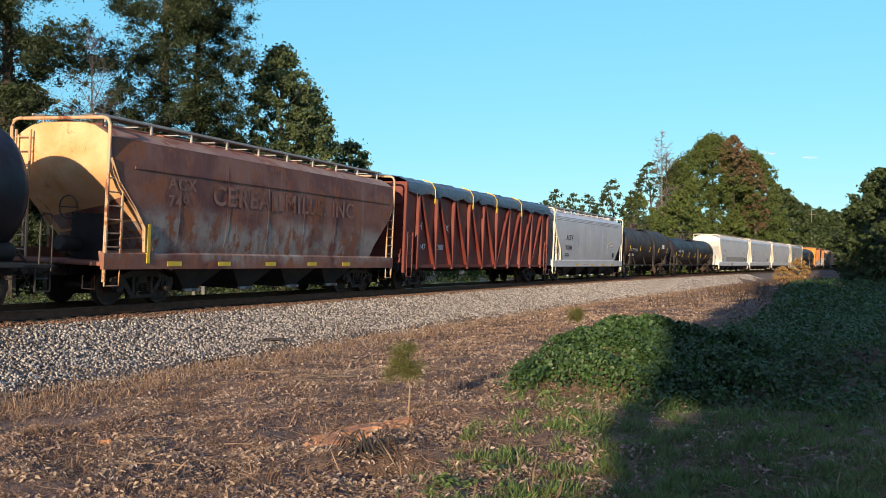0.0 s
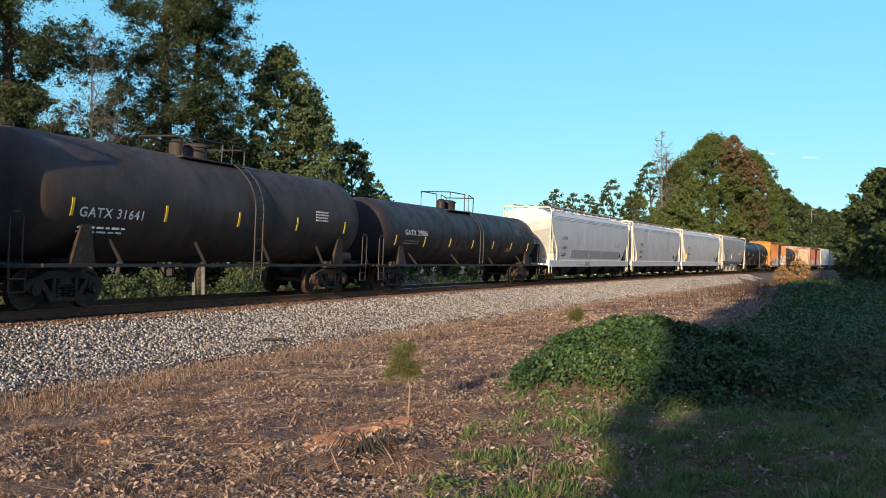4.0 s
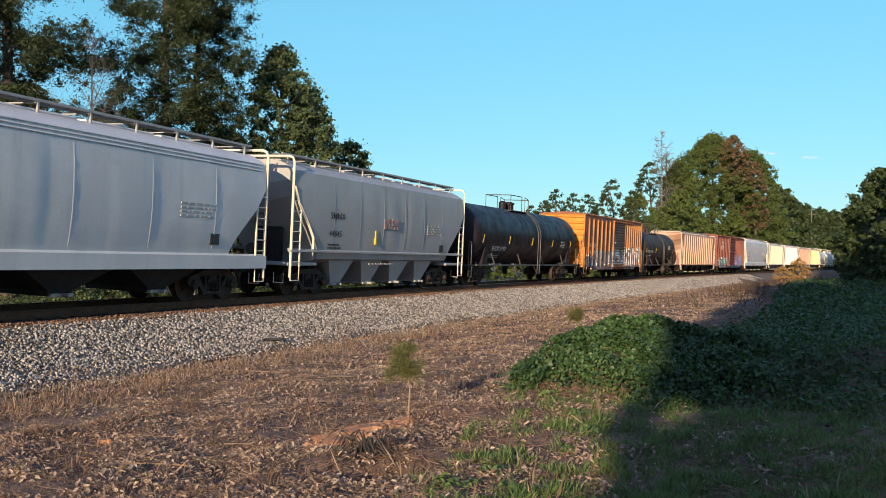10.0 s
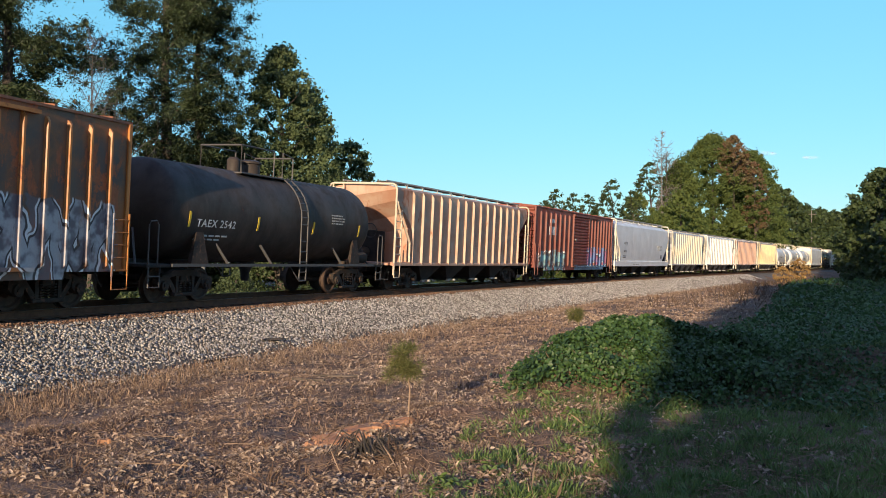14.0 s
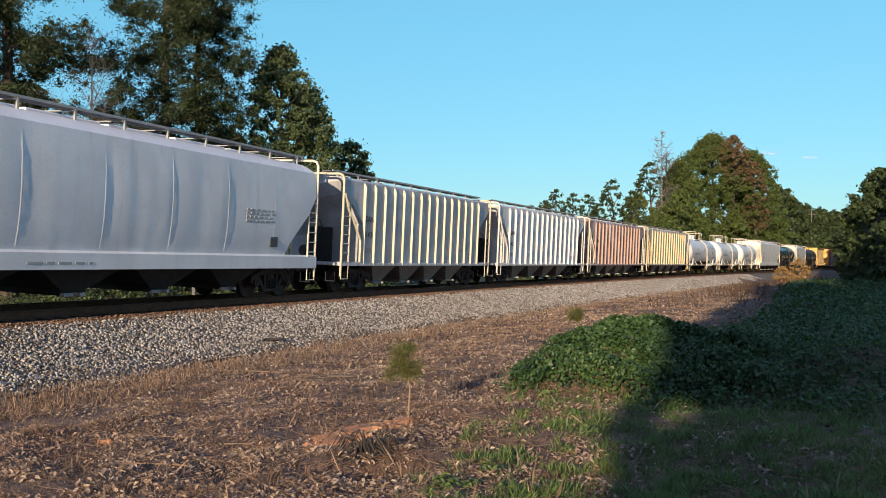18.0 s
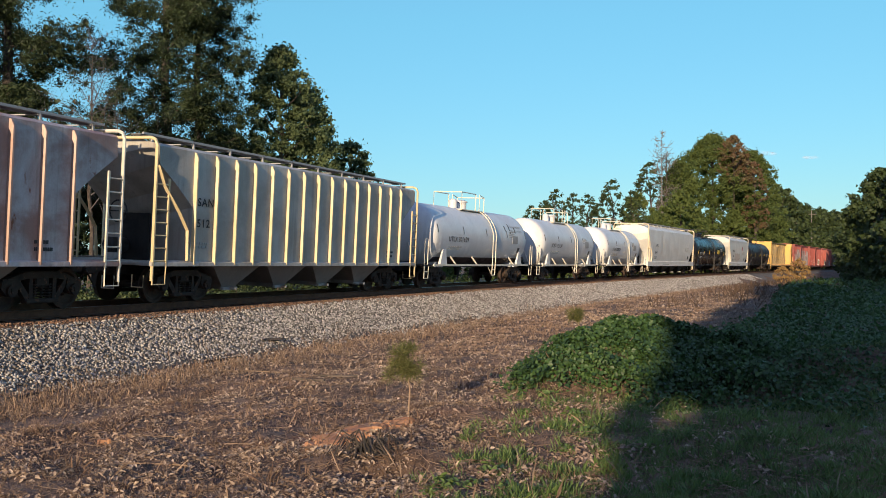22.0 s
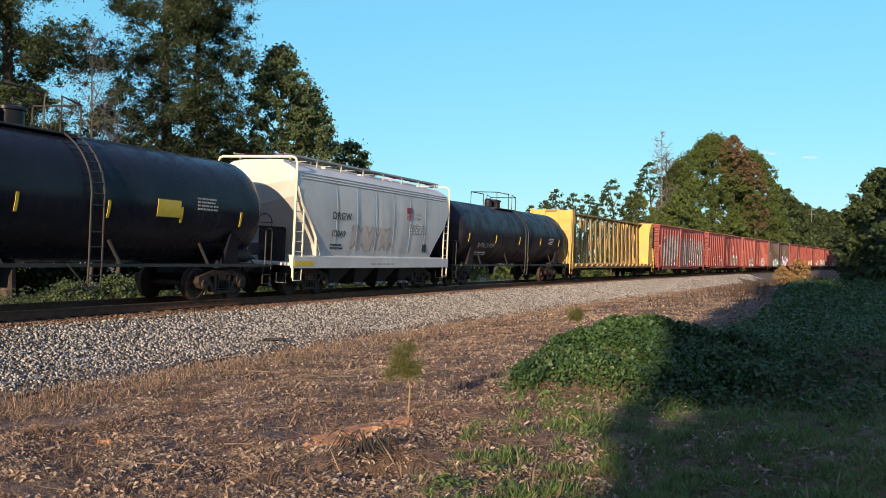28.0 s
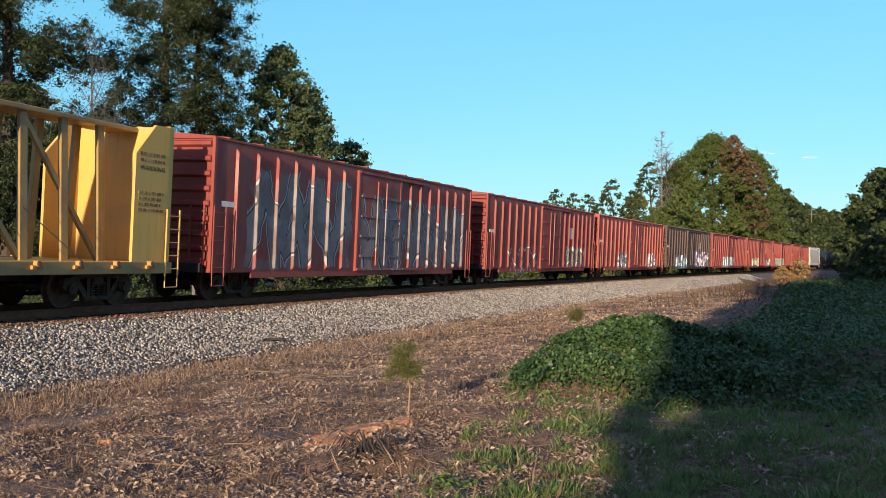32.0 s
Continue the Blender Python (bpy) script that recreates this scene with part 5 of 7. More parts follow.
def silver_ribs(near, far, words, second, base, worn, rib, label, **kw):
    p_ = car_paint(label.replace(" ", "_")[:30], base, worn, streaks=0.6, dirt=(0.17, 0.145, 0.125), rough=0.5, rusty=kw.get("rusty", 0.04), panels=0.7, marks=kw.get("marks", ()))
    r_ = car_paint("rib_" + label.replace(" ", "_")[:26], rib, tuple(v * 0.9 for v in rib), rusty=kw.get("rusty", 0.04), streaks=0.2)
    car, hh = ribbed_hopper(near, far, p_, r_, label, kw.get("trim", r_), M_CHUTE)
    step = (2 * hh - 3.24) / 14
    if words:
        lettering(car, words, -hh + 1.62 + 0.13, 2.55, 0.29, M_BLACK_PAINT, -1.452)
        lettering(car, second, -hh + 1.62 + 0.13, 2.0, 0.29, M_BLACK_PAINT, -1.452)
    bars(car, -hh + 1.76, 1.45, 0.6, 0.2, 2, M_GREY_PIPE, -1.452)
    bars(car, hh - 2.6, 1.3, 0.5, 0.3, 2, M_BLACK_PAINT, -1.452)
    return car, hh


# cream and gold rib colours put the ribs' caught sun into the paint
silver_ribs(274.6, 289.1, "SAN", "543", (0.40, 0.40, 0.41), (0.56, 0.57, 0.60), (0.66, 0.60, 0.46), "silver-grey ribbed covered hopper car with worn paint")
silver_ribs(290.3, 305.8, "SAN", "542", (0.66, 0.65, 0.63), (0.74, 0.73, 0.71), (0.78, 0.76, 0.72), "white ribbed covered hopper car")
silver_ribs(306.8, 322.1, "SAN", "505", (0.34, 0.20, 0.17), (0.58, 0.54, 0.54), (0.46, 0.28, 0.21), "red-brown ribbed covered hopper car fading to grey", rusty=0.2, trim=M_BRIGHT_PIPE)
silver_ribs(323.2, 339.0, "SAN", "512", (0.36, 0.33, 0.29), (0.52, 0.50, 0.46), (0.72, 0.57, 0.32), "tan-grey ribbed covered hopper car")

def white_side(z):
    """Half width of the white tanks at a height."""
    return math.sqrt(max(0.01, 1.42 ** 2 - (z - 2.26) ** 2)) + 0.003


for near, far, words, size, label in ((340.0, 354.2, "UTLX 301629", 0.30, "white tank car with tall safety rails and dirt spots"), (355.0, 367.8, "ICKX 15134", 0.30, "white tank car with black lettering"), (368.8, 380.6, "UTLX 300250", 0.28, "short white tank car with safety rails")):
    c, h = tank_car(near, far, P_TANK_WHITE, label, 1.42, 2.26, M_CREAM_PIPE, 0.75, -0.2)
    tank_marks(c, h, words, size, 2.05, -h + 2.5, 1.42, 2.26, M_BLACK_PAINT, False, 5, M_GREY_PIPE)
    for i in range(5):
        x = -h + 1.35 + i * (2 * h - 2.7) / 4
        skin_patch(c, "reflector_strip", x - 0.03, x + 0.03, 2.4, 2.75, M_SOOT_PIPE, white_side)
    skin_patch(c, "data_panel", h - 3.4, h - 2.6, 2.1, 2.5, M_GREY_PIPE, white_side)
    skin_patch(c, "placard", h - 2.45, h - 2.15, 1.65, 1.9, M_SOOT_PIPE, white_side)
    if near == 340.0:
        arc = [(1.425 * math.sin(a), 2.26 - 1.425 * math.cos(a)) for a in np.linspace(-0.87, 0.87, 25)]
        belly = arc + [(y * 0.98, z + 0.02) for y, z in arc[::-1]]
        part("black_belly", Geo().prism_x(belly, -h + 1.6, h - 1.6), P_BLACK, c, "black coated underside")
        for x, z, tall in ((h - 4.4, 2.72, 0.26), (h - 3.75, 2.76, 0.34), (h - 2.95, 2.66, 0.30), (h - 3.72, 2.6, 0.1)):
            skin_patch(c, "drip", x, x + 0.10, z, z + tall, M_BLACK_PAINT, white_side, "black drip stain")
        lettering(c, "CALCIUM CARBONATE", h - 3.6, 2.92, 0.13, M_GREY_PIPE, white_side)
        lettering(c, "OR CLAY SLURRY ONLY", h - 3.6, 2.72, 0.13, M_GREY_PIPE, white_side)

P23 = grey_white("cream_white_paint", (0.70, 0.68, 0.63))
c, h = smooth_hopper(381.7, 399.6, P23, "cream-white covered hopper car", plain("warm_cream_pipe", (0.80, 0.66, 0.46), 0.5), stripes=False)
hopper_marks(c, h, "ACFX", "59955", M_BLACK_PAINT)
c, h = tank_car(400.4, 417.2, P_GLOSS, "glossy black tank car with yellow reflective strips", 1.5, 2.5, M_DARK_PIPE)
tank_marks(c, h, "CBTX 749043", 0.3, 2.1, -h + 2.3, 1.5, 2.5, M_WHITE_PAINT, count=6, fine=M_GREY_PIPE)
skin_patch(c, "yellow_panel", 2.9, 3.8, 2.2, 2.63, M_YELLOW_TAPE, tank_side, "yellow painted panel")
P25 = grey_white("worn_white_paint", (0.58, 0.57, 0.54), rusty=0.06, marks=[(-2.6, 0.7, 1.55, 2.35, (0.58, 0.50, 0.43), (0.54, 0.47, 0.41), (0.40, 0.33, 0.28), 0.7)])
c, h = smooth_hopper(418.2, 430.7, P25, "short worn white covered hopper car with yellow corners", M_CREAM_PIPE)
hopper_marks(c, h, "DRGW", "10069", M_BLACK_PAINT, size=0.33)
M_EMBLEM = plain("emblem_red", (0.26, 0.07, 0.09))
skin_patch(c, "emblem_top", 1.85, 2.35, 3.02, 3.25, M_EMBLEM, hopper_skin, "dark red top of a faded shield")
for i in range(4):
    skin_patch(c, "emblem_stripe", 1.88 + i * 0.13, 1.94 + i * 0.13, 2.72 + 0.05 * abs(i - 1.5), 3.0, M_EMBLEM, hopper_skin, "faded red stripe of a shield")
lettering(c, "BUILDING", 2.55, 3.0, 0.11, M_GREY_PIPE, hopper_skin)
lettering(c, "AMERICA", 2.58, 2.83, 0.11, M_GREY_PIPE, hopper_skin)
patch(c, "reflector_strip", -h + 0.05, -h + 1.2, 0.98, 1.14, M_YELLOW_TAPE, -1.533)
c, h = tank_car(431.5, 449.0, P_BLACK, "black tank car with a bright valve housing", 1.5, 2.5, M_DARK_PIPE)
tank_marks(c, h, "SHPX 214990", 0.3, 1.85, -h + 2.9, 1.5, 2.5, M_GREY_PIPE, count=5)

P27 = car_paint("yellow_flatcar_paint", (0.70, 0.43, 0.10), (0.60, 0.38, 0.13), rusty=0.12, streaks=0.3, dirt=(0.25, 0.16, 0.07))
# grime on the yellow, dulled further to hold the posts' shade
P27B = car_paint("grimy_shaded_yellow_paint", (0.36, 0.24, 0.09), (0.22, 0.16, 0.08), rusty=0.15, streaks=0.4, dirt=(0.13, 0.09, 0.05))
c, h = centrebeam_car(449.8, 472.2, P27, P27B, "yellow centrebeam lumber flatcar, unloaded")
lettering(c, "WARNING", h - 1.38, 3.3, 0.15, M_BLACK_PAINT, -1.405)
bars(c, h - 1.4, 3.5, 0.95, 0.3, 2, M_WINCH, -1.404)
bars(c, h - 1.4, 2.3, 0.95, 0.55, 4, M_WINCH, -1.404)
lettering(c, "TTZX", -h + 4.3, 0.84, 0.24, M_WHITE_PAINT, -1.483)
bars(c, -h + 6.0, 0.85, 0.9, 0.15, 1, M_WHITE_PAINT, -1.483, 0.95)


def red_boxcar(near, far, base, seed, label, marks, words=""):
    p_ = car_paint("boxcar_paint", base, tuple(v * 1.2 for v in base), rusty=0.06, streaks=0.3, dirt=tuple(v * 0.5 for v in base), marks=marks)
    r_ = car_paint("boxcar_rib_paint", tuple(v * 1.1 for v in base), tuple(v * 1.35 for v in base), rusty=0.05, streaks=0.2, marks=marks)
    car, hh = boxcar(near, far, p_, r_, label, None, 4.42, (0.3, 1.6), (7, 7), False, 0.80)
    patch(car, "data_panel", -hh + 0.5, -hh + 1.2, 2.6, 2.75, M_WHITE_PAINT, -1.5)
    patch(car, "white_panel", 4.2, 4.9, 2.6, 3.3, M_WHITE_PAINT, -1.494) if seed % 2 else None
    return car, hh


RED = (0.24, 0.05, 0.042)
red_boxcar(473.6, 492.9, RED, 2, "red boxcar covered with silver graffiti", [(-8.0, -1.7, 0.95, 3.75, (0.24, 0.23, 0.245), (0.17, 0.14, 0.15), (0.42, 0.42, 0.45), 1.5), (-1.3, 8.8, 0.9, 3.5, (0.22, 0.21, 0.23), (0.15, 0.12, 0.13), (0.42, 0.42, 0.45), 1.25)])
red_boxcar(494.9, 514.3, RED, 3, "red boxcar with pale graffiti outlines", [(-6.6, -1.6, 0.7, 1.9, (0.25, 0.06, 0.05), (0.27, 0.07, 0.06), PALE, 1.2), (3.0, 7.6, 0.9, 2.1, (0.2, 0.22, 0.18), (0.25, 0.08, 0.07), PALE, 0.6)])
red_boxcar(515.3, 535.0, (0.31, 0.075, 0.058), 4, "faded red boxcar with white graffiti bars", [(-4.6, -1.9, 0.8, 1.9, PALE, DARK, PALE, 0.5), (4.0, 7.5, 0.8, 1.9, SILVER, (0.3, 0.1, 0.08), PALE, 0.7)])
red_boxcar(536.2, 555.7, (0.085, 0.052, 0.045), 5, "dark brown boxcar with purple and white graffiti", [(-6.0, -1.4, 0.7, 1.9, PALE, TEAL, DARK, 0.6), (2.0, 8.8, 0.8, 2.3, (0.25, 0.15, 0.35), PALE, DARK, 0.8)])
red_boxcar(556.8, 576.9, RED, 6, "red boxcar with pale graffiti", [(-4.5, 2.0, 0.8, 1.9, SILVER, TEAL, PALE, 0.7)])
red_boxcar(578.0, 598.1, RED, 7, "red boxcar with yellowish graffiti", [(-6.5, -1.0, 0.8, 1.9, (0.5, 0.42, 0.2), PALE, DARK, 0.7), (5.0, 8.5, 0.8, 1.8, PALE, BLUE, DARK, 0.7)])
red_boxcar(599.1, 618.3, RED, 8, "red boxcar with graffiti on its lower side", [(-7.5, 1.0, 0.8, 2.0, (0.5, 0.42, 0.25), TEAL, PALE, 0.7)])
red_boxcar(619.3, 641.5, RED, 9, "red boxcar near the train's rear", [(-5.0, 4.0, 0.8, 1.9, SILVER, BLUE, PALE, 0.7)])
c, h = smooth_hopper(643.2, 659.6, P23, "cream covered hopper car near the train's rear", M_CREAM_PIPE, stripes=False)
for a in (661.0, 680.0, 699.0):
    tank_car(a, a + 17.8, P_BLACK, "dark tank car near the train's rear", 1.5, 2.5, M_DARK_PIPE)


# ---- trees ----
def crown_mesh(name, centres, radii, per, leaf, rng, material, flat=0.75, droop=0.0, slim=1.0):
    """Clumps of leaves at the given centres."""
    n = len(centres) * per
    idx = np.repeat(np.arange(len(centres)), per)
    d = rng.normal(size=(n, 3))
    d /= np.linalg.norm(d, axis=1, keepdims=True)
    rad = radii[idx] * np.minimum(np.abs(rng.normal(0.35, 0.42, n)), 1.35)
    p = centres[idx] + d * rad[:, None] * (1, 1, flat)
    p[:, 2] -= droop * rad
    nrm = d * (0.6, 0.6, 0.4) + rng.normal(0, 0.7, (n, 3)) + (0, 0, 0.35)
    size = leaf * rng.uniform(0.65, 1.35, (n, 1)) * np.array([[slim, 1.0, 1.0]])
    return scatter(name, SPRAY, SPRAY_FACES, p, nrm, size, rng, material)


def needle_mesh(name, centres, radii, per, length, rng, material, slim=0.21):
    n = len(centres) * per
    idx = np.repeat(np.arange(len(centres)), per)
    d = rng.normal(size=(n, 3)) + (0, 0, 0.25)
    d /= np.linalg.norm(d, axis=1, keepdims=True)
    p = centres[idx] + d * (radii[idx] * rng.uniform(0.1, 0.9, n))[:, None]
    size = np.stack([length * slim * rng.uniform(0.75, 1.25, n), length * 0.25 * np.ones(n), length * rng.uniform(0.7, 1.3, n)], -1)
    return scatter(name, BLADE, BLADE_FACES, p, d + rng.normal(0, 0.35, (n, 3)), size, rng, material)


def limb(g, a, b, r0, r1, rng, wobble=0.06, n=5):
    a, b = np.asarray(a, float), np.asarray(b, float)
    ln = np.linalg.norm(b - a)
    pts = [a + (b - a) * t + rng.normal(0, wobble * ln * 0.25, 3) * (0 < t < 1) for t in np.linspace(0, 1, n)]
    g.tube(pts, r0, 6, r1)


def pine(name, height, spread, seed, label, bare=0.25, clumps=420, per=34, lean=0.0):
    rng = np.random.default_rng(seed)
    tree = tagged(new(name), label, "tree", "trees beside the track")
    g = Geo()
    trunk_pts = [(lean * t * t * height + rng.normal(0, 0.05), rng.normal(0, 0.05), t * height) for t in np.linspace(0, 0.98, 9)]
    g.tube(trunk_pts, height * 0.014 + 0.07, 9, 0.04)
    part("trunk", g, M_BARK, tree)
    lg, centres, radii = Geo(), [], []
    nb = int(height * 2.6)
    for i in range(nb):
        t = bare + (0.98 - bare) * (i + rng.uniform(0, 0.9)) / nb
        a = rng.uniform(0, 2 * math.pi)
        reach = spread * (1.0 - 0.80 * max(0, (t - 0.45) / 0.55) ** 1.6) * rng.uniform(0.55, 1.1) * (0.75 if t < bare + 0.1 else 1)
        base = np.array([lean * t * t * height, 0, t * height])
        tip = base + np.array([math.cos(a) * reach, math.sin(a) * reach, reach * rng.uniform(0.0, 0.45)])
        lg = Geo()
        limb(lg, base, tip, 0.02 + 0.05 * (1 - t), 0.012, rng)
        part("limb", lg, M_BARK, tree)
        m = max(3, int(clumps / nb))
        for u in rng.uniform(0.35, 1.05, m):
            q = base + (tip - base) * u + rng.normal(0, 0.16 * reach + 0.1, 3) * (1, 1, 0.6)
            centres.append(q)
            radii.append(rng.uniform(0.38, 0.85))
    part("crown", crown_mesh("crown", np.array(centres), np.array(radii), per, 0.155, rng, M_PINE, 0.7, 0.0, 0.42), M_PINE, tree)
    return tree


def broadleaf(name, height, spread, seed, label, material, leaf=0.26, clumps=260, per=60, base=0.25, shape=1.0, bark=None, group="trees beside the track", limbs_shown=22, puff=0.165):
    rng = np.random.default_rng(seed)
    tree = tagged(new(name), label, "tree", group)
    part("trunk", Geo().tube([(rng.normal(0, 0.1), rng.normal(0, 0.1), t * height) for t in np.linspace(0, 0.8, 7)], height * 0.016 + 0.05, 9, 0.05), bark or M_BARK, tree)
    lg, centres, radii = Geo(), [], []
    while len(centres) < clumps:
        t = rng.uniform(base, 1.0)
        k = (t - base) / (1 - base)
        wide = spread * (math.sin(math.pi * min(1, 0.12 + k * 0.88) ** (0.75 * shape)) ** 0.7 * 0.95 + 0.05)
        a, r = rng.uniform(0, 2 * math.pi), rng.uniform(0.35, 1.0) ** 0.6
        lump = 1 + 0.22 * math.sin(3 * a + seed) * math.sin(5 * k + seed * 1.7)
        centres.append((math.cos(a) * wide * r * lump, math.sin(a) * wide * r * lump, t * height))
        radii.append(rng.uniform(0.45, 1.0) * spread * puff + 0.15)
    for c_ in centres[::max(6, clumps // limbs_shown)]:
        lg = Geo()
        z = max(base * 0.7 * height, c_[2] - 0.45 * math.hypot(c_[0], c_[1]) - 0.5)
        limb(lg, (0, 0, min(z, 0.78 * height)), c_, 0.05 * height / 12, 0.012, rng)
        part("limb", lg, bark or M_BARK, tree)
    part("crown", crown_mesh("crown", np.array(centres), np.array(radii), per, leaf, rng, material), material, tree)
    return tree


def bare_tree(name, height, spread, seed, label, leaves=0, bark=None, twig=0.012, boughs=42):
    rng = np.random.default_rng(seed)
    tree = tagged(new(name), label, "tree", "trees beside the track")
    part("trunk", Geo().tube([(rng.normal(0, 0.08), rng.normal(0, 0.08), t * height) for t in np.linspace(0, 0.95, 8)], height * 0.009 + 0.02, 8, 0.012), M_BARK if leaves else M_PALE_BARK, tree)
    lg, tips = Geo(), []
    for i in range(boughs):
        t = rng.uniform(0.3, 0.97)
        a = rng.uniform(0, 6.283)
        r = spread * (1.15 - t) * rng.uniform(0.6, 1.1)
        b0 = np.array([0, 0, t * height])
        tip = b0 + (math.cos(a) * r, math.sin(a) * r, r * rng.uniform(0.4, 1.1))
        lg = Geo()
        limb(lg, b0, tip, 0.026, 0.007, rng, 0.3)
        for _ in range(10):
            u = rng.uniform(0.3, 1)
            p0 = b0 + (tip - b0) * u
            p1 = p0 + rng.normal(0, 0.28 * r + 0.1, 3) + (0, 0, 0.15 * r)
            limb(lg, p0, p1, twig, twig * 0.4, rng, 0.25, 4)
            tips.append(p1)
        part("limb", lg, bark or M_PALE_BARK, tree)
    if leaves:
        part("crown", crown_mesh("crown", np.array(tips), np.full(len(tips), 0.35), leaves, 0.08, rng, M_OAK_RED), M_OAK_RED, tree)
    return tree


def stand(tree, x, y, sink=0.1, turn=0.0, size=1.0):
    z = float(ground_height(np.array([x]), np.array([y]))[0]) - sink
    tree.matrix_basis = pose(x, y, z, 0, 0, turn) @ Matrix.Scale(size, 4)
    return tree


def again(tree, x, y, turn, size, label=""):
    z = float(ground_height(np.array([x]), np.array([y]))[0]) - 0.1
    t = copy_thing(tree, pose(x, y, z, 0, 0, turn))
    t.scale = (size, size, size)
    if label:
        t["label"] = label
    return t


def bearing(px):
    """Sideways metres for each metre of depth, from a place across the picture's 1568 columns."""
    return (px - 784) / 1626


def tree_at(tree, px, depth, turn=0.0):
    return stand(tree, bearing(px) * depth, depth, 0.1, turn)


# trees behind the train
tree_at(pine("pine_tree", 24, 3.8, 11, "tall dark pine tree with a dense crown", 0.10, 450, 80), -105, 39)
tree_at(pine("pine_tree", 22, 3.3, 12, "tall dark pine tree leaning over the track", 0.08, 1500, 115), 12, 41)
tree_at(pine("pine_tree", 22.5, 4.6, 13, "pine tree with open limbs and dark needles", 0.16, 1250, 130), 292, 47, 40)
tree_at(pine("pine_tree", 19.5, 3.3, 14, "pine tree with a bent trunk", 0.18, 640, 120), 352, 49, 200)
tree_at(bare_tree("dying_tree", 11.8, 4.4, 15, "thin half-bare tree with a few reddish leaves", 1, M_GREY_BARK, 0.006, 26), 160, 40)
tree_at(bare_tree("dying_tree", 9.4, 3.3, 16, "thin half-bare tree with bent limbs", 1, M_GREY_BARK, 0.007, 22), 205, 43)
tree_at(broadleaf("oak_tree", 14.0, 3.6, 21, "green broadleaf tree with a pointed crown", M_OAK_NEAR, 0.155, 640, 90, 0.08, 0.85, puff=0.125), 497, 52)
tree_at(broadleaf("oak_tree", 12.2, 2.9, 22, "dark green broadleaf tree", M_OAK_NEAR, 0.20, 300, 60, 0.08, 0.75), 545, 55)
tree_at(broadleaf("oak_tree", 9.5, 2.5, 23, "small dark broadleaf tree", M_OAK_NEAR, 0.20, 220, 60, 0.05), 622, 57)
tree_at(broadleaf("oak_tree", 7.6, 2.4, 24, "yellow-green broadleaf tree behind the others", M_OAK_NEAR, 0.24, 150, 55, 0.1), 672, 76)
tree_at(broadleaf("oak_tree", 6.9, 2.0, 26, "low dark broadleaf tree", M_OAK_DARK, 0.2, 120, 55, 0.02), 652, 60)
# dark leaf tone holds the shade of the wood behind the train
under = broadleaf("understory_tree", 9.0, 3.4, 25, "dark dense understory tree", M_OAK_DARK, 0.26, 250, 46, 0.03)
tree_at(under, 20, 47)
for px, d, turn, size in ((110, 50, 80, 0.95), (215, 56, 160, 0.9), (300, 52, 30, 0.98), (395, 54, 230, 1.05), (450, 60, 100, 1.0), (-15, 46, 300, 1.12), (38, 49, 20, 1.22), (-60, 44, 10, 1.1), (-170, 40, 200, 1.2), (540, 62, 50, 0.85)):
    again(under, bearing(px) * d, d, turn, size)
# spindly trees and bushes farther along
thin = broadleaf("slender_tree", 10.8, 2.3, 31, "slender tree with thin tufted foliage", M_OAK_DARK, 0.22, 90, 26, 0.42, 0.8, limbs_shown=15, puff=0.14)
tree_at(thin, 985, 112)
for px, d, turn, size in ((1015, 116, 90, 0.98), (1040, 110, 200, 0.93), (1085, 108, 30, 1.08), (940, 120, 120, 0.86), (965, 124, 20, 0.95), (1060, 122, 70, 0.9), (1120, 112, 310, 1.0)):
    again(thin, bearing(px) * d, d, turn, size)
low = broadleaf("woodland_edge_tree", 7.0, 3.6, 32, "low leafy woodland tree", M_OAK, 0.38, 100, 42, 0.0, limbs_shown=8)
tree_at(low, 1110, 108)
for i, px in enumerate(range(640, 1100, 34)):
    d = 98 + 14 * math.sin(i * 2.2)
    again(low, bearing(px) * d, d, i * 71, 0.62 + 0.12 * math.sin(i * 1.7))
light = broadleaf("woodland_edge_tree", 11.8, 3.6, 33, "light green woodland tree", M_OAK_LIGHT, 0.36, 150, 50, 0.0, limbs_shown=8)
tree_at(light, 1130, 128)
again(light, bearing(1165) * 136, 136, 120, 0.82)
# the high vine-covered group
tree_at(broadleaf("vine_covered_tree", 25.7, 10.8, 41, "tall broad tree covered with green vines", M_OAK, 0.34, 1150, 90, 0.0, 1.0, puff=0.115), 1263, 172)
tree_at(broadleaf("vine_covered_tree", 18.5, 5.6, 42, "broad green tree at the wood's edge", M_OAK, 0.36, 360, 70, 0.0), 1205, 150)
tree_at(broadleaf("turning_tree", 25.0, 3.2, 43, "tree with reddish autumn leaves", M_OAK_RED, 0.34, 150, 60, 0.66, puff=0.2), 1300, 166)
tree_at(broadleaf("turning_tree", 20.5, 2.4, 143, "smaller tree with reddish autumn leaves", M_OAK_RED, 0.34, 110, 50, 0.42, puff=0.22), 1338, 166)
tree_at(broadleaf("vine_covered_tree", 24.0, 7.6, 44, "green tree overgrown with vines", M_OAK, 0.38, 560, 80, 0.0, 1.05, puff=0.16), 1330, 180)
dark = broadleaf("woodland_edge_tree", 12.0, 4.2, 45, "green woodland tree in a row", M_OAK, 0.42, 220, 46, 0.0, limbs_shown=8)
tree_at(dark, 1205, 128)
tree_at(bare_tree("bare_tree", 23.4, 4.4, 46, "tall bare pale tree with fine twigs", twig=0.03), 1172, 146)
tree_at(pine("pine_tree", 19.5, 3.8, 47, "thin pine tree with a tufted top", 0.55, 150, 40), 1180, 148)
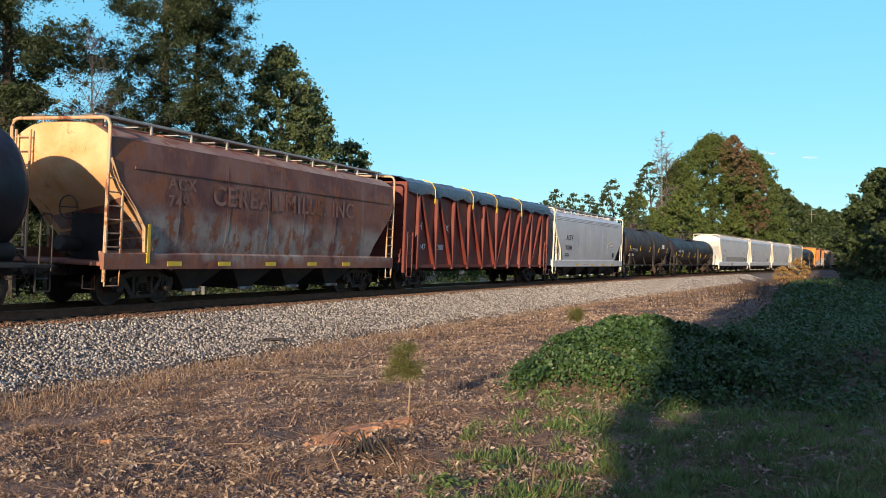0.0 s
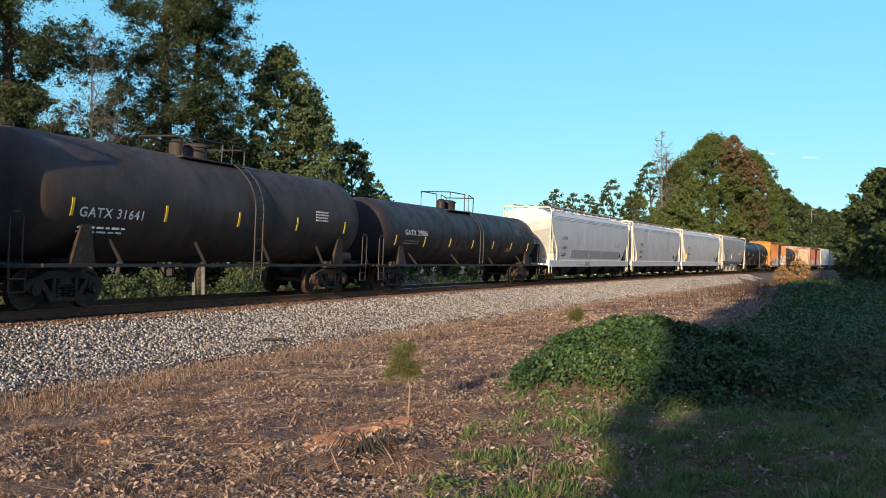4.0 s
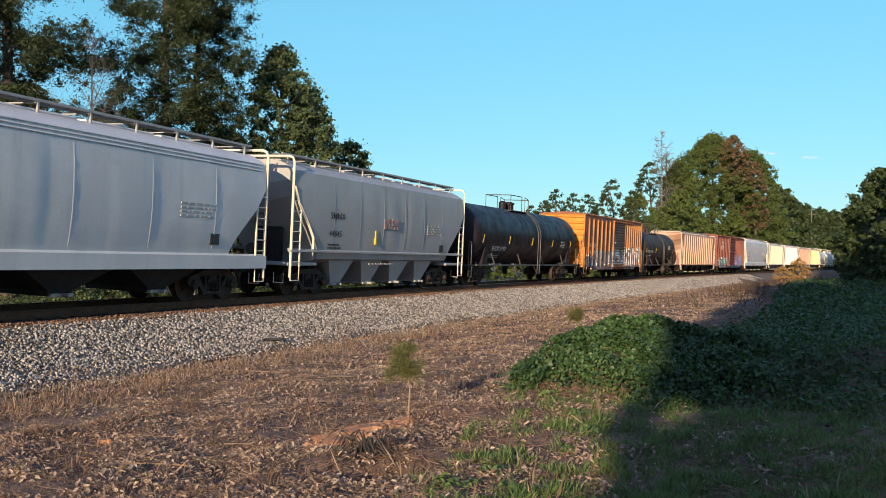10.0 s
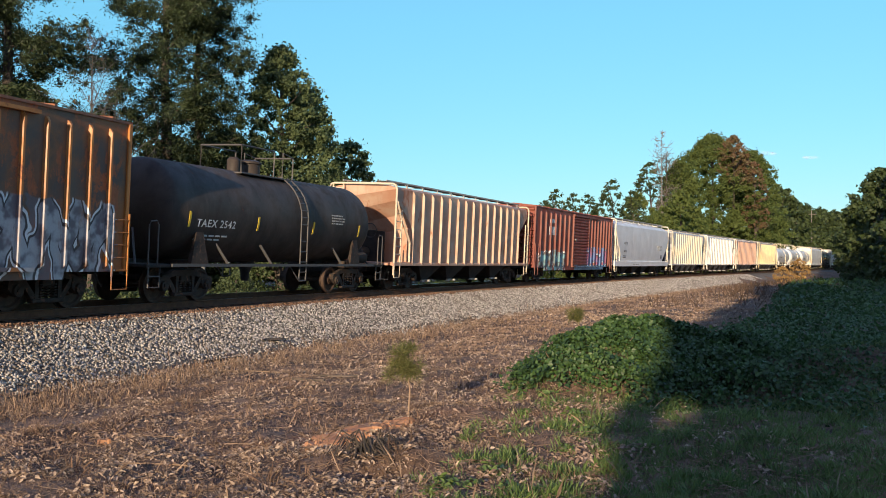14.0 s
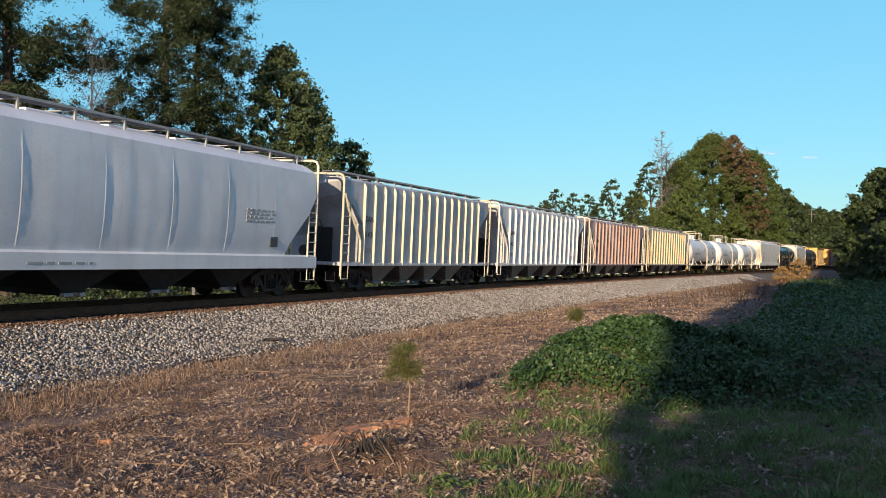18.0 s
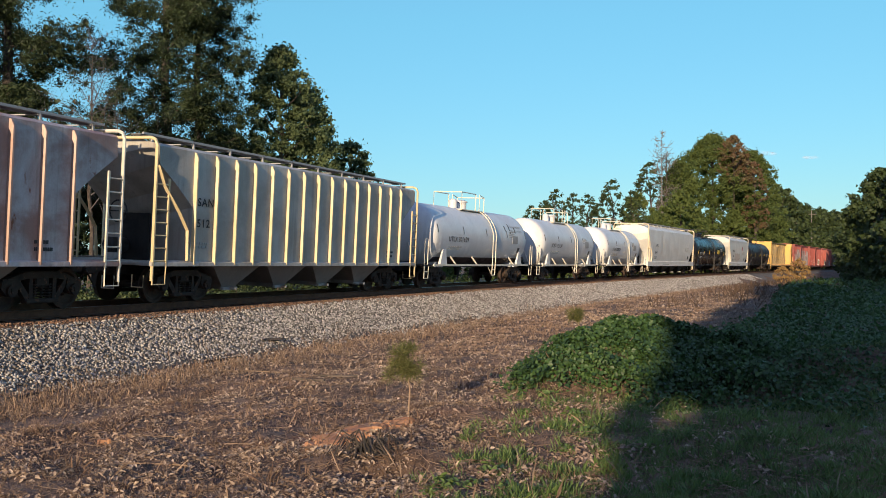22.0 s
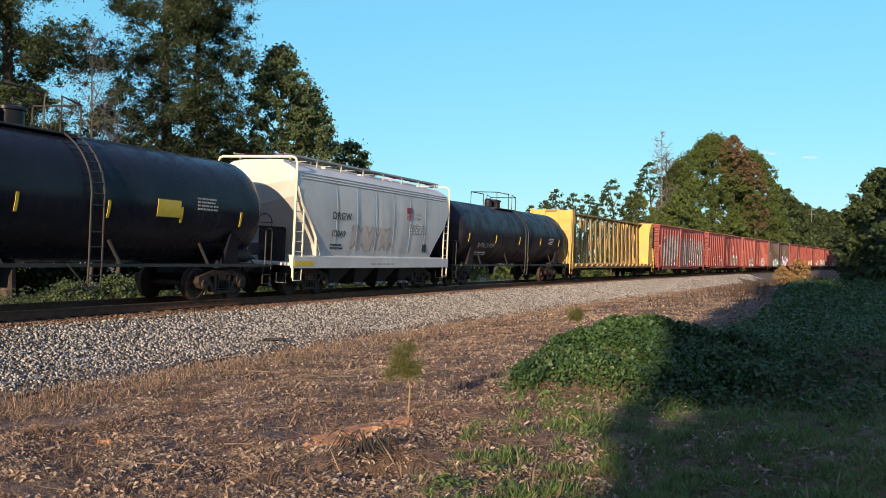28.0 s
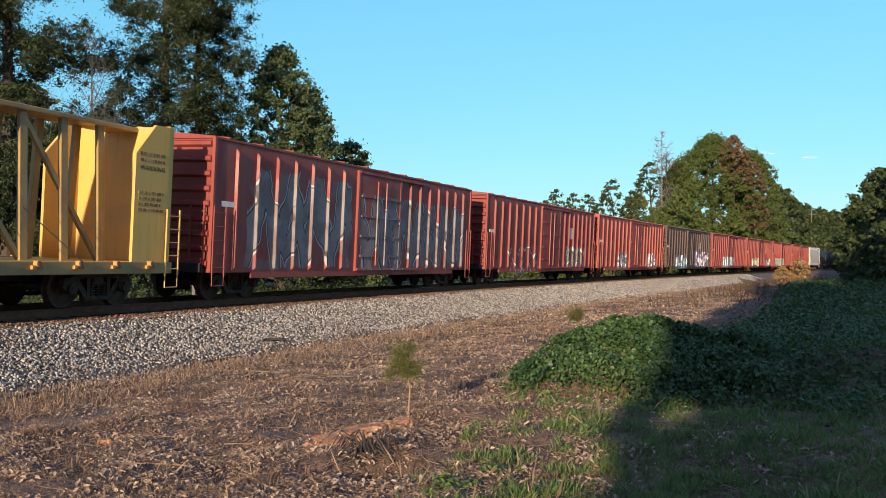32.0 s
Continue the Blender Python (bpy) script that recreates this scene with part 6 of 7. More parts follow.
again(thin, bearing(1152) * 150, 150, 40, 1.7, "tall slender tree with thin tufted foliage")
tree_at(bare_tree("bare_tree", 21.0, 4.0, 48, "bare tree behind the wood", twig=0.03), 1398, 235)
for px, d, turn, size in ((1300, 165, 200, 0.95), (1250, 150, 200, 0.75), (1335, 176, 240, 0.9), (1160, 118, 70, 0.7), (1225, 138, 30, 0.7)):
    again(dark, bearing(px) * d, d, turn, size)
deep = broadleaf("woodland_edge_tree", 13.0, 4.4, 49, "dark green tree of the far wood", M_OAK_DARK, 0.56, 180, 38, 0.0, limbs_shown=6)
tree_at(deep, 1418, 255)
for px, d, turn, size in ((1386, 214, 60, 1.5), (1408, 232, 140, 1.35), (1370, 202, 20, 1.25), (1432, 275, 100, 1.4), (1446, 300, 30, 1.5), (1462, 330, 80, 1.6), (1480, 350, 10, 1.7), (1496, 380, 50, 1.8), (1515, 400, 90, 1.9), (1425, 330, 200, 1.75), (1455, 380, 20, 1.9)):
    again(deep, bearing(px) * d, d, turn, size)
pole = tagged(new("utility_pole"), "weathered wooden utility pole with a crossarm", "utility pole")
part("mast", Geo().tube([(0, 0, 0), (0, 0, 16.5)], 0.16, 8, 0.11), M_PALE_BARK, pole)
part("crossarm", Geo().box(-1.2, 1.2, -0.06, 0.06, 15.4, 15.55), M_PALE_BARK, pole)
tree_at(pole, 1437, 246)
# a small cloud low over the wood
m_cloud, nt_, bs_ = start_material("thin_cloud")
bs_.inputs["Base Color"].default_value, bs_.inputs["Roughness"].default_value = (0.80, 0.66, 0.70, 1), 1.0
nt_.links.new(ramp(nt_, noise_at(nt_, 0.05, 4), 0.42, 0.75, 0.0, 0.16), bs_.inputs["Alpha"])
cloud_geo = Geo()
for dx, dz, rx, rz in ((0, 0, 30, 7), (22, -2, 22, 5), (-20, 2, 16, 4), (135, -12, 26, 5)):
    cloud_geo.lathe([(dx + rx * math.cos(a), max(0.05, rz * math.sin(a))) for a in np.linspace(math.pi, 0, 13)], "x", 18, (0, 0, dz))
cloud = tagged(new("cloud", cloud_geo.mesh("cloud")), "small thin pale clouds over the far wood", "cloud", kind="structure")
cloud.data.materials.append(m_cloud)
cloud.matrix_basis = pose(bearing(1350) * 2500, 2500, 306)
# dark trees on the near side of the line, shade put into their leaf colour
shade = broadleaf("hedge_tree", 8.8, 3.3, 51, "leafy tree beside the line, shade in its leaf colour", M_OAK_DARK, 0.29, 260, 48, 0.0, puff=0.14)
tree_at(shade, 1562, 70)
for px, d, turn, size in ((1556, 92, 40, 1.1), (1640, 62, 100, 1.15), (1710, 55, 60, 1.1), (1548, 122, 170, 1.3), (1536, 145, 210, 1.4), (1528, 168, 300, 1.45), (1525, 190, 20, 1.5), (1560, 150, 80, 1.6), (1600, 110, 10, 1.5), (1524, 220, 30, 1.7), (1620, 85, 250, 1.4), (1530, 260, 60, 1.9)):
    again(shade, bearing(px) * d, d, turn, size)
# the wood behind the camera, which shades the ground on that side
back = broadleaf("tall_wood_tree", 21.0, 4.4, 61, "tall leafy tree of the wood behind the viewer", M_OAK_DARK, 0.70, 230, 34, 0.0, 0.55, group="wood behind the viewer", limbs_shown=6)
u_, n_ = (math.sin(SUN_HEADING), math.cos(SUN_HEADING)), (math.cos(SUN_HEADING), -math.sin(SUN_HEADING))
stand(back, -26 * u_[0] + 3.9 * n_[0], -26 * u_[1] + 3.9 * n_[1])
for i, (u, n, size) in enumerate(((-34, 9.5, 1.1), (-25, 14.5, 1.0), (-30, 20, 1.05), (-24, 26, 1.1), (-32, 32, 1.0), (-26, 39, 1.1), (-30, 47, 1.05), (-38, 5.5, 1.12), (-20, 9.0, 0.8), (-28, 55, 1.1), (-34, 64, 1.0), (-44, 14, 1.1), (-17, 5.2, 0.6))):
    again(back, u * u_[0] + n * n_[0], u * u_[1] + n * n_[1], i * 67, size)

near_back = broadleaf("tall_wood_tree", 12.0, 2.6, 62, "leafy tree at the edge of the wood", M_OAK_DARK, 0.34, 420, 50, 0.0, 1.1, group="wood behind the viewer", limbs_shown=8, puff=0.13)
stand(near_back, -13 * u_[0] + 1.85 * n_[0], -13 * u_[1] + 1.85 * n_[1])
for u, n, turn, size in ((-17.5, 2.5, 130, 1.12), (-21.5, 2.6, 250, 1.15), (-10.5, 1.3, 200, 0.72)):
    again(near_back, u * u_[0] + n * n_[0], u * u_[1] + n * n_[1], turn, size)

# ---- low plants and litter ----
def view_area(n, near, far, left, right, rng, power=1.0):
    """Places spread over the ground in front of the camera, denser near it."""
    t = rng.uniform(0, 1, n)
    d = near * (far / near) ** (t ** power)
    b = rng.uniform(left, right, n)
    return b * d, d


M_DEAD = leaf_material("dead_weeds", (0.085, 0.05, 0.034), (0.25, 0.155, 0.10), (0.13, 0.08, 0.055), gloss=0.8, through_light=0.15)


def vine_zone(x, y):
    """Positive where the vines grow."""
    s, o = to_line(x, y)
    edge = np.interp(s, [-12, 2, 4, 10, 15, 27, 56, 123], [40, 14.6, 13.6, 13.8, 14.8, 15.0, 13.2, 7.8])
    return o - edge + 0.25 * soft_noise(x, y, 3.0, 77)


def spread_stuff(name, x, y, lift, template, faces, sizes, normals, rng, material, label, category):
    z = ground_height(x, y) + lift
    me = scatter(name, template, faces, np.stack([x, y, z], -1), normals, sizes, rng, material)
    return tagged(new(name, me), label, category, kind="stuff")


def upright(n, rng, lean):
    return rng.normal(0, lean, (n, 3)) * (1, 1, 0) + (0, 0, 1)


def plants():
    rng = np.random.default_rng(90)
    # dead leaves
    x, y = view_area(210000, 4.5, 90, -0.56, 0.56, rng, 1.0)
    _, o = to_line(x, y)
    v = vine_zone(x, y)
    grassy = x - (0.5 + 0.20 * (y - 6)) > 0.25 * rng.normal(size=len(x))
    k = (o > 4.35 + 0.3 * rng.normal(size=len(o))) & (v < 0.8) & ((y > 13) | ~grassy | (rng.uniform(0, 1, len(x)) < np.where(x - (0.5 + 0.20 * (y - 6)) > 0.8, 0.3, 0.85))) & (soft_noise(x, y, 2.2, 5) + 0.7 * soft_noise(x, y, 0.7, 25) + rng.normal(0, 0.6, len(x)) > -0.5)
    x, y = x[k], y[k]
    n = len(x)
    spread_stuff("dead_leaves", x, y, 0.008 + rng.uniform(0, 0.045, n) * np.clip(soft_noise(x, y, 0.6, 26) + 0.7, 0.2, 1.6), LEAF, LEAF_FACES, (0.014 + 0.042 * rng.uniform(0, 1, (n, 1)) ** 1.8) * np.clip(y[:, None] / 13, 1, 2.6) * (0.9, 1.15, 1.8), upright(n, rng, 0.85), rng, M_LITTER, "curled brown dead leaves lying on the ground", "dead leaves")
    # dry grass and stalks
    x, y = view_area(230000, 4.5, 110, -0.56, 0.56, rng, 0.9)
    s, o = to_line(x, y)
    v = vine_zone(x, y)
    clump = soft_noise(x, y, 1.3, 6) + 0.6 * soft_noise(x, y, 4.0, 8)
    k = (o > 4.3 + 0.35 * rng.normal(size=len(o))) & (v < 0.6) & (clump + rng.normal(0, 0.6, len(x)) + np.where((o < 7.0) | (y > 13), 1.0, 0.2) > -0.1)
    x, y, o = x[k], y[k], o[k]
    n = len(x)
    tall = rng.uniform(0.02, 0.075, n) * np.clip(y / 12, 1, 2.2) + np.where(o < 6.5, rng.uniform(0, 0.16, n), 0) + (rng.uniform(0, 1, n) < 0.01) * rng.uniform(0.08, 0.25, n)
    spread_stuff("dry_grass", x, y, -0.01, BLADE, BLADE_FACES, np.stack([rng.uniform(0.002, 0.0045, n) * np.clip(y / 8, 1, 8), tall * 0.45, tall], -1), upright(n, rng, 0.55), rng, M_STRAW, "short dry brown grass and weed stalks", "dry grass")
    # straws and twigs lying about
    x, y = view_area(8000, 4.5, 30, -0.55, 0.5, rng)
    _, o = to_line(x, y)
    k = (o > 4.6) & (vine_zone(x, y) < 0.3)
    x, y = x[k], y[k]
    n = len(x)
    stick = [(-0.5, -1, 0), (0.5, -1, 0), (0.5, 1, 0), (-0.5, 1, 0), (0, -1, 1), (0, 1, 1)]
    flat = rng.normal(size=(n, 3)) * (0.22, 0.22, 0) + (0, 0, 1)
    spread_stuff("fallen_stems", x, y, 0.035, stick, [(0, 1, 2, 3), (0, 3, 5, 4), (1, 4, 5, 2)], np.stack([rng.uniform(0.002, 0.005, n) * np.clip(y / 9, 1, 3), rng.uniform(0.03, 0.17, n), rng.uniform(0.002, 0.005, n)], -1), flat, rng, M_STRAW, "pale dry stems and twigs on the ground", "fallen stems")
    # vines
    x, y = view_area(120000, 8, 110, 0.02, 0.62, rng, 1.25)
    xm, ym = rng.normal(2.7, 1.0, 42000), rng.normal(12.8, 0.95, 42000)
    x, y = np.concatenate([x, xm]), np.concatenate([y, ym])
    v = vine_zone(x, y)
    mound = sum(h * np.exp(-(((x - cx) / rx) ** 2 + ((y - cy) / ry) ** 2)) for cx, cy, h, rx, ry in MOUNDS[:7])
    k = ((v > 0.0) & (y > 11.0 + 0.4 * soft_noise(x, y, 2, 3) + 0.5 * rng.normal(size=len(x)))) | (mound > 0.11 + 0.03 * rng.normal(size=len(x)))
    x, y = x[k], y[k]
    n = len(x)
    e = 0.15
    gx_, gy_ = (ground_height(x + e, y) - ground_height(x - e, y)) / (2 * e), (ground_height(x, y + e) - ground_height(x, y - e)) / (2 * e)
    nrm = np.stack([-gx_, -gy_, np.ones(n)], -1) + rng.normal(0, 0.8, (n, 3))
    lift = rng.uniform(0.0, 0.22, n) * (1 + 0.5 * soft_noise(x, y, 1.7, 13)) + 0.09 * soft_noise(x, y, 0.7, 12)
    spread_stuff("vine_leaves", x, y, lift, LEAF, LEAF_FACES, rng.uniform(0.027, 0.07, (n, 1)) * np.clip(y[:, None] / 13, 1, 4.5) * (1.25, 1, 1), nrm, rng, M_VINE, "broad green vine leaves covering mounds and ground", "vines")
    # green grass on the shaded side and in tufts among the dead leaves
    x, y = view_area(150000, 4.3, 15, -0.1, 0.52, rng)
    v = vine_zone(x, y)
    right = x - (0.3 + 0.20 * (y - 6))
    tuft = soft_noise(x, y, 0.55, 16) + 0.8 * soft_noise(x, y, 1.4, 15)
    k = (np.minimum(right, 1.0) + 0.6 * tuft + rng.normal(0, 0.3, len(x)) > 0.15) & (right > -0.8) & (y < 14)
    x, y = x[k], y[k]
    n = len(x)
    tall = rng.uniform(0.03, 0.10, n) * (1 + 0.6 * np.clip(soft_noise(x, y, 0.55, 16), -0.6, 1.2))
    spread_stuff("green_grass", x, y, -0.01, BLADE, BLADE_FACES, np.stack([rng.uniform(0.004, 0.009, n), tall * 0.65, tall], -1), upright(n, rng, 0.7), rng, M_GRASS, "long green grass on the shaded ground", "grass")
    # dead weed clumps standing in the litter
    cx, cy = view_area(1500, 5.0, 17, -0.5, 0.17, rng, 0.8)
    _, o = to_line(cx, cy)
    ok = (o > 5.2) & (vine_zone(cx, cy) < 0.0) & (soft_noise(cx, cy, 1.8, 61) > -0.25)
    cx, cy = cx[ok], cy[ok]
    each = 22
    n = len(cx) * each
    wide = np.repeat(rng.uniform(0.04, 0.15, len(cx)), each)
    grown = np.repeat(rng.uniform(0.035, 0.12, len(cx)) * np.where(rng.uniform(0, 1, len(cx)) < 0.1, 1.8, 1.0), each)
    a = rng.uniform(0, 6.283, n)
    x, y = np.repeat(cx, each) + np.cos(a) * wide * rng.uniform(0, 1, n), np.repeat(cy, each) + np.sin(a) * wide * rng.uniform(0, 1, n)
    tall = grown * rng.uniform(0.4, 1.1, n)
    lean = np.stack([np.cos(a) * 0.5, np.sin(a) * 0.5, np.ones(n)], -1) + rng.normal(0, 0.6, (n, 3)) * (1, 1, 0.3)
    spread_stuff("dead_weed_clumps", x, y, -0.015, BLADE, BLADE_FACES, np.stack([rng.uniform(0.002, 0.006, n), tall * 0.6, tall], -1), lean, rng, M_DEAD, "clumps of brown dead weeds standing among the leaves", "weeds")
    # weeds on the far bank, seen under the cars
    s = rng.uniform(-14, 60, 24000)
    o = rng.uniform(-14, -4.4, 24000)
    x, y, _ = on_line(s, o)
    n = len(x)
    hump = np.clip(soft_noise(x, y, 3.5, 44) + 0.35, 0, 1) * np.clip((-o - 4.6) / 2, 0, 1)
    spread_stuff("bank_weeds", x, y, rng.uniform(0, 1, n) * (0.35 + 0.8 * hump), LEAF, LEAF_FACES, rng.uniform(0.07, 0.16, (n, 1)) * (1, 1, 1), upright(n, rng, 0.9), rng, M_BANK, "low green weeds on the bank across the track", "weeds")
    # tall brown weeds along the foot of the bank
    s = rng.uniform(30, 130, 5200)
    o = np.interp(s, [28, 60, 130], [12.0, 10.2, 7.0]) + rng.normal(0, 1.5, 5200)
    k = (o > 4.5) & (soft_noise(s, o, 7, 51) + rng.normal(0, 0.4, 5200) > 0.3)
    s, o = s[k], o[k]
    x, y, _ = on_line(s, o)
    n = len(x)
    tall = rng.uniform(0.2, 0.75, n)
    spread_stuff("tall_weeds", x, y, -0.02, BLADE, BLADE_FACES, np.stack([rng.uniform(0.02, 0.05, n), tall * 0.5, tall], -1), upright(n, rng, 0.5), rng, M_WEED, "tall brown weeds at the foot of the ballast", "weeds")


plants()


def ground_hit(px, py, z):
    """Plan place where the line of sight of a point of the picture meets the ground or the ballast."""
    for _ in range(14):
        d = 1626 * (0.893 - z) / (py - 471)
        x = bearing(px) * d
        s, o = to_line([x], [d])
        here = float(bed(s, o)[2][0]) if 1.4 < o[0] < 4.6 else float(ground_height(np.array([x]), np.array([d]))[0])
        z += 0.6 * (here - z)
    return x, d


M_SAPLING = leaf_material("sapling_needles", (0.10, 0.12, 0.035), (0.23, 0.22, 0.07), gloss=0.7, through_light=0.4)


def sapling(x, y, height, seed):
    rng = np.random.default_rng(seed)
    t = tagged(new("pine_sapling"), "small pine sapling with yellowish green needles", "sapling", "saplings by the track")
    part("trunk", Geo().tube([(0, 0, 0), (0.02, 0.01, height * 0.4), (-0.03, 0, height * 0.85)], 0.014, 6, 0.006), M_STRAW, t)
    c_ = np.stack([rng.normal(-0.05, 0.15 * height, 34), rng.normal(0, 0.14 * height, 34), rng.uniform(0.62, 1.0, 34) * height], -1)
    part("crown", needle_mesh("crown", c_, np.full(34, 0.05), 60, 0.11, rng, M_SAPLING, 0.05), M_SAPLING, t)
    return stand(t, x, y, 0.01)


sapling(-0.42, 11.0, 0.82, 71)
sapling(3.4, 23.2, 0.66, 72)
def green_weed(px, py, size, seed):
    """A low leafy weed: leaves on short stalks round one root."""
    rng = np.random.default_rng(seed)
    x, y = ground_hit(px, py, -0.93)
    t = tagged(new("green_weed"), "low green leafy weed among dead leaves", "weed", "green weeds")
    n = 46
    a, r = rng.uniform(0, 6.283, n), size * rng.uniform(0.1, 1.0, n) ** 0.7
    p = np.stack([np.cos(a) * r, np.sin(a) * r, size * rng.uniform(0.15, 0.75, n)], -1)
    nrm = np.stack([np.cos(a) * 0.5, np.sin(a) * 0.5, np.ones(n)], -1) + rng.normal(0, 0.4, (n, 3))
    part("foliage", scatter("foliage", LEAF, LEAF_FACES, p, nrm, size * rng.uniform(0.28, 0.55, (n, 1)) * (0.8, 1.1, 1), rng, M_GRASS), M_GRASS, t)
    for q in p[::4]:
        part("stalk", Geo().tube([(0, 0, -0.02), (q[0] * 0.5, q[1] * 0.5, q[2] * 0.7), tuple(q)], 0.004, 4, 0.002), M_GRASS, t)
    stand(t, x, y, 0.0)


for i, (px, py, size) in enumerate(((785, 868, 0.13), (868, 842, 0.12), (832, 862, 0.09), (905, 872, 0.11), (1018, 742, 0.14), (965, 705, 0.13), (925, 735, 0.10), (1040, 770, 0.12), (760, 875, 0.08), (1000, 800, 0.09))):
    green_weed(px, py, size, 300 + i)
bush = broadleaf("leafy_bush", 1.75, 1.25, 81, "sunlit green leafy bush across the track", M_OAK_NEAR, 0.10, 70, 60, 0.0, group="bushes across the track", limbs_shown=6)
tree_at(bush, 262, 33)
for px, d, turn, size in ((205, 31, 80, 0.9), (420, 40, 200, 0.9), (120, 29, 40, 0.8)):
    again(bush, bearing(px) * d, d, turn, size)
M_POST = rough_surface("weathered_grey_post", (0.10, 0.105, 0.105), (0.16, 0.165, 0.165), 4, 30)
for px in (343, 360):
    x, y = bearing(px) * 33, 33.0
    post = tagged(new("marker_post", Geo().box(-0.065, 0.065, -0.05, 0.05, -0.1, 1.9, 0.015).mesh("marker_post")), "pale upright marker post across the track", "post", "posts across the track")
    post.data.materials.append(M_POST)
    stand(post, x, y, 0.0)
shrub = broadleaf("orange_shrub", 2.6, 1.5, 73, "orange dry shrub beside the track", M_DRY_SHRUB, 0.16, 60, 50, 0.0, limbs_shown=6)
tree_at(shrub, 1412, 104)
again(shrub, bearing(1385) * 96, 96, 90, 0.7)


def lying(name, x, y, length, width, height, turn, material, label, category, bend=0.0, lift=0.0):
    g = Geo()
    r = np.random.default_rng(int(abs(x * 37 + y * 91)))
    pts = [(u * length / 2, bend * (1 - u * u) + r.normal(0, width * 0.2), r.normal(0, height * 0.1)) for u in np.linspace(-1, 1, 7)]
    rings = [[(px_, py_ - width / 2, pz), (px_, py_ + width / 2, pz), (px_, py_ + width * 0.42, pz + height), (px_, py_ - width * 0.42, pz + height)] for px_, py_, pz in pts]
    me = g.loft(rings).mesh(name)
    me.materials.append(material)
    ob = tagged(new(name, me), label, category)
    s, o = to_line([x], [y])
    z = float(ground_height(np.array([x]), np.array([y]))[0])
    if o[0] < 4.6:
        z = float(bed(np.array([s[0]]), np.array([o[0]]))[2][0]) + 0.09
    ob.matrix_basis = pose(x, y, z + lift, 0, 0, turn)
    return ob


M_SCRAP = rough_surface("dark_scrap", (0.03, 0.028, 0.027), (0.07, 0.055, 0.045), 6, 40)
M_DRYWOOD = rough_surface("grey_dry_wood", (0.055, 0.044, 0.036), (0.13, 0.10, 0.08), 6, 40)


line_turn = 90 - math.degrees(0.375)
for name, px, py, z, ln, w, hgt, turn, mat_, label, cat, bend in (
        ("scrap_plate", 484, 607, -1.02, 0.55, 0.30, 0.03, 20, M_SCRAP, "bent dark scrap plate lying on the ballast", "scrap", 0.05),
        ("timber_batten", 395, 612, -1.02, 1.2, 0.05, 0.04, line_turn - 4, M_SCRAP, "long dark timber batten on the ballast", "timber", 0.02),
        ("timber_batten", 248, 624, -1.0, 0.5, 0.10, 0.05, line_turn, M_SCRAP, "short dark timber piece on the ballast", "timber", 0.0),
        ("timber_batten", 60, 658, -1.12, 1.1, 0.10, 0.05, line_turn + 3, M_SCRAP, "weathered timber at the foot of the ballast", "timber", 0.03),
        ("fallen_branch", 545, 676, -1.12, 0.6, 0.04, 0.04, -22, M_DRYWOOD, "grey broken branch lying on the ground", "branch", 0.05),
        ("fallen_branch", 455, 660, -1.12, 1.5, 0.025, 0.025, -18, M_STRAW, "long pale dry stem on the ground", "branch", 0.08),
        ("fallen_branch", 590, 668, -1.12, 0.9, 0.035, 0.03, -12, M_DRYWOOD, "thin grey branch on the ground", "branch", -0.06),
        ("fallen_branch", 400, 790, -0.98, 0.6, 0.012, 0.012, 6, M_STRAW, "long pale straw on the ground", "branch", 0.05),
        ("fallen_branch", 275, 775, -0.98, 0.8, 0.012, 0.012, -12, M_STRAW, "pale straw on the dead leaves", "branch", 0.04),
        ("fallen_branch", 270, 825, -0.93, 0.7, 0.013, 0.013, -8, M_STRAW, "pale bent straw on the ground", "branch", 0.05),
        ("clay_clod", 185, 784, -0.95, 0.13, 0.09, 0.05, 30, M_CLAY, "orange clay clod on the ground", "clod", 0.0)):
    x, y = ground_hit(px, py, z)
    lying(name, x, y, ln, w, hgt, turn, mat_, label, cat, bend, 0.02 if cat == "branch" else 0.0)


def clay_patch(px, py, w, d, seed):
    x0, y0 = ground_hit(px, py, -0.93)
    r = np.random.default_rng(seed)
    rings = []
    for k in (0.0, 0.5, 0.8, 1.0):
        ring = []
        for j in range(22):
            a = 2 * math.pi * j / 22
            rr = k * (1 + 0.28 * math.sin(3 * a + seed) + 0.16 * math.sin(7 * a + 2 * seed) + r.normal(0, 0.06))
            x, y = x0 + w * rr * math.cos(a), y0 + d * rr * math.sin(a)
            z = float(ground_height(np.array([x]), np.array([y]))[0])
            ring.append((x, y, z + (0.045 + r.normal(0, 0.014) if k < 0.9 else -0.03)))
        rings.append(ring)
    me = Geo().loft(rings[1:][::-1], True, False).put(rings[1], [tuple(range(22))]).mesh("clay_patch", 0)
    me.materials.append(M_CLAY)
    tagged(new("clay_patch", me), "bare patch of orange clay soil", "soil", kind="structure")


clay_patch(655, 757, 0.42, 0.3, 1)
clay_patch(590, 782, 0.36, 0.32, 2)
clay_patch(700, 752, 0.25, 0.22, 5)
clay_patch(560, 795, 0.14, 0.12, 8)


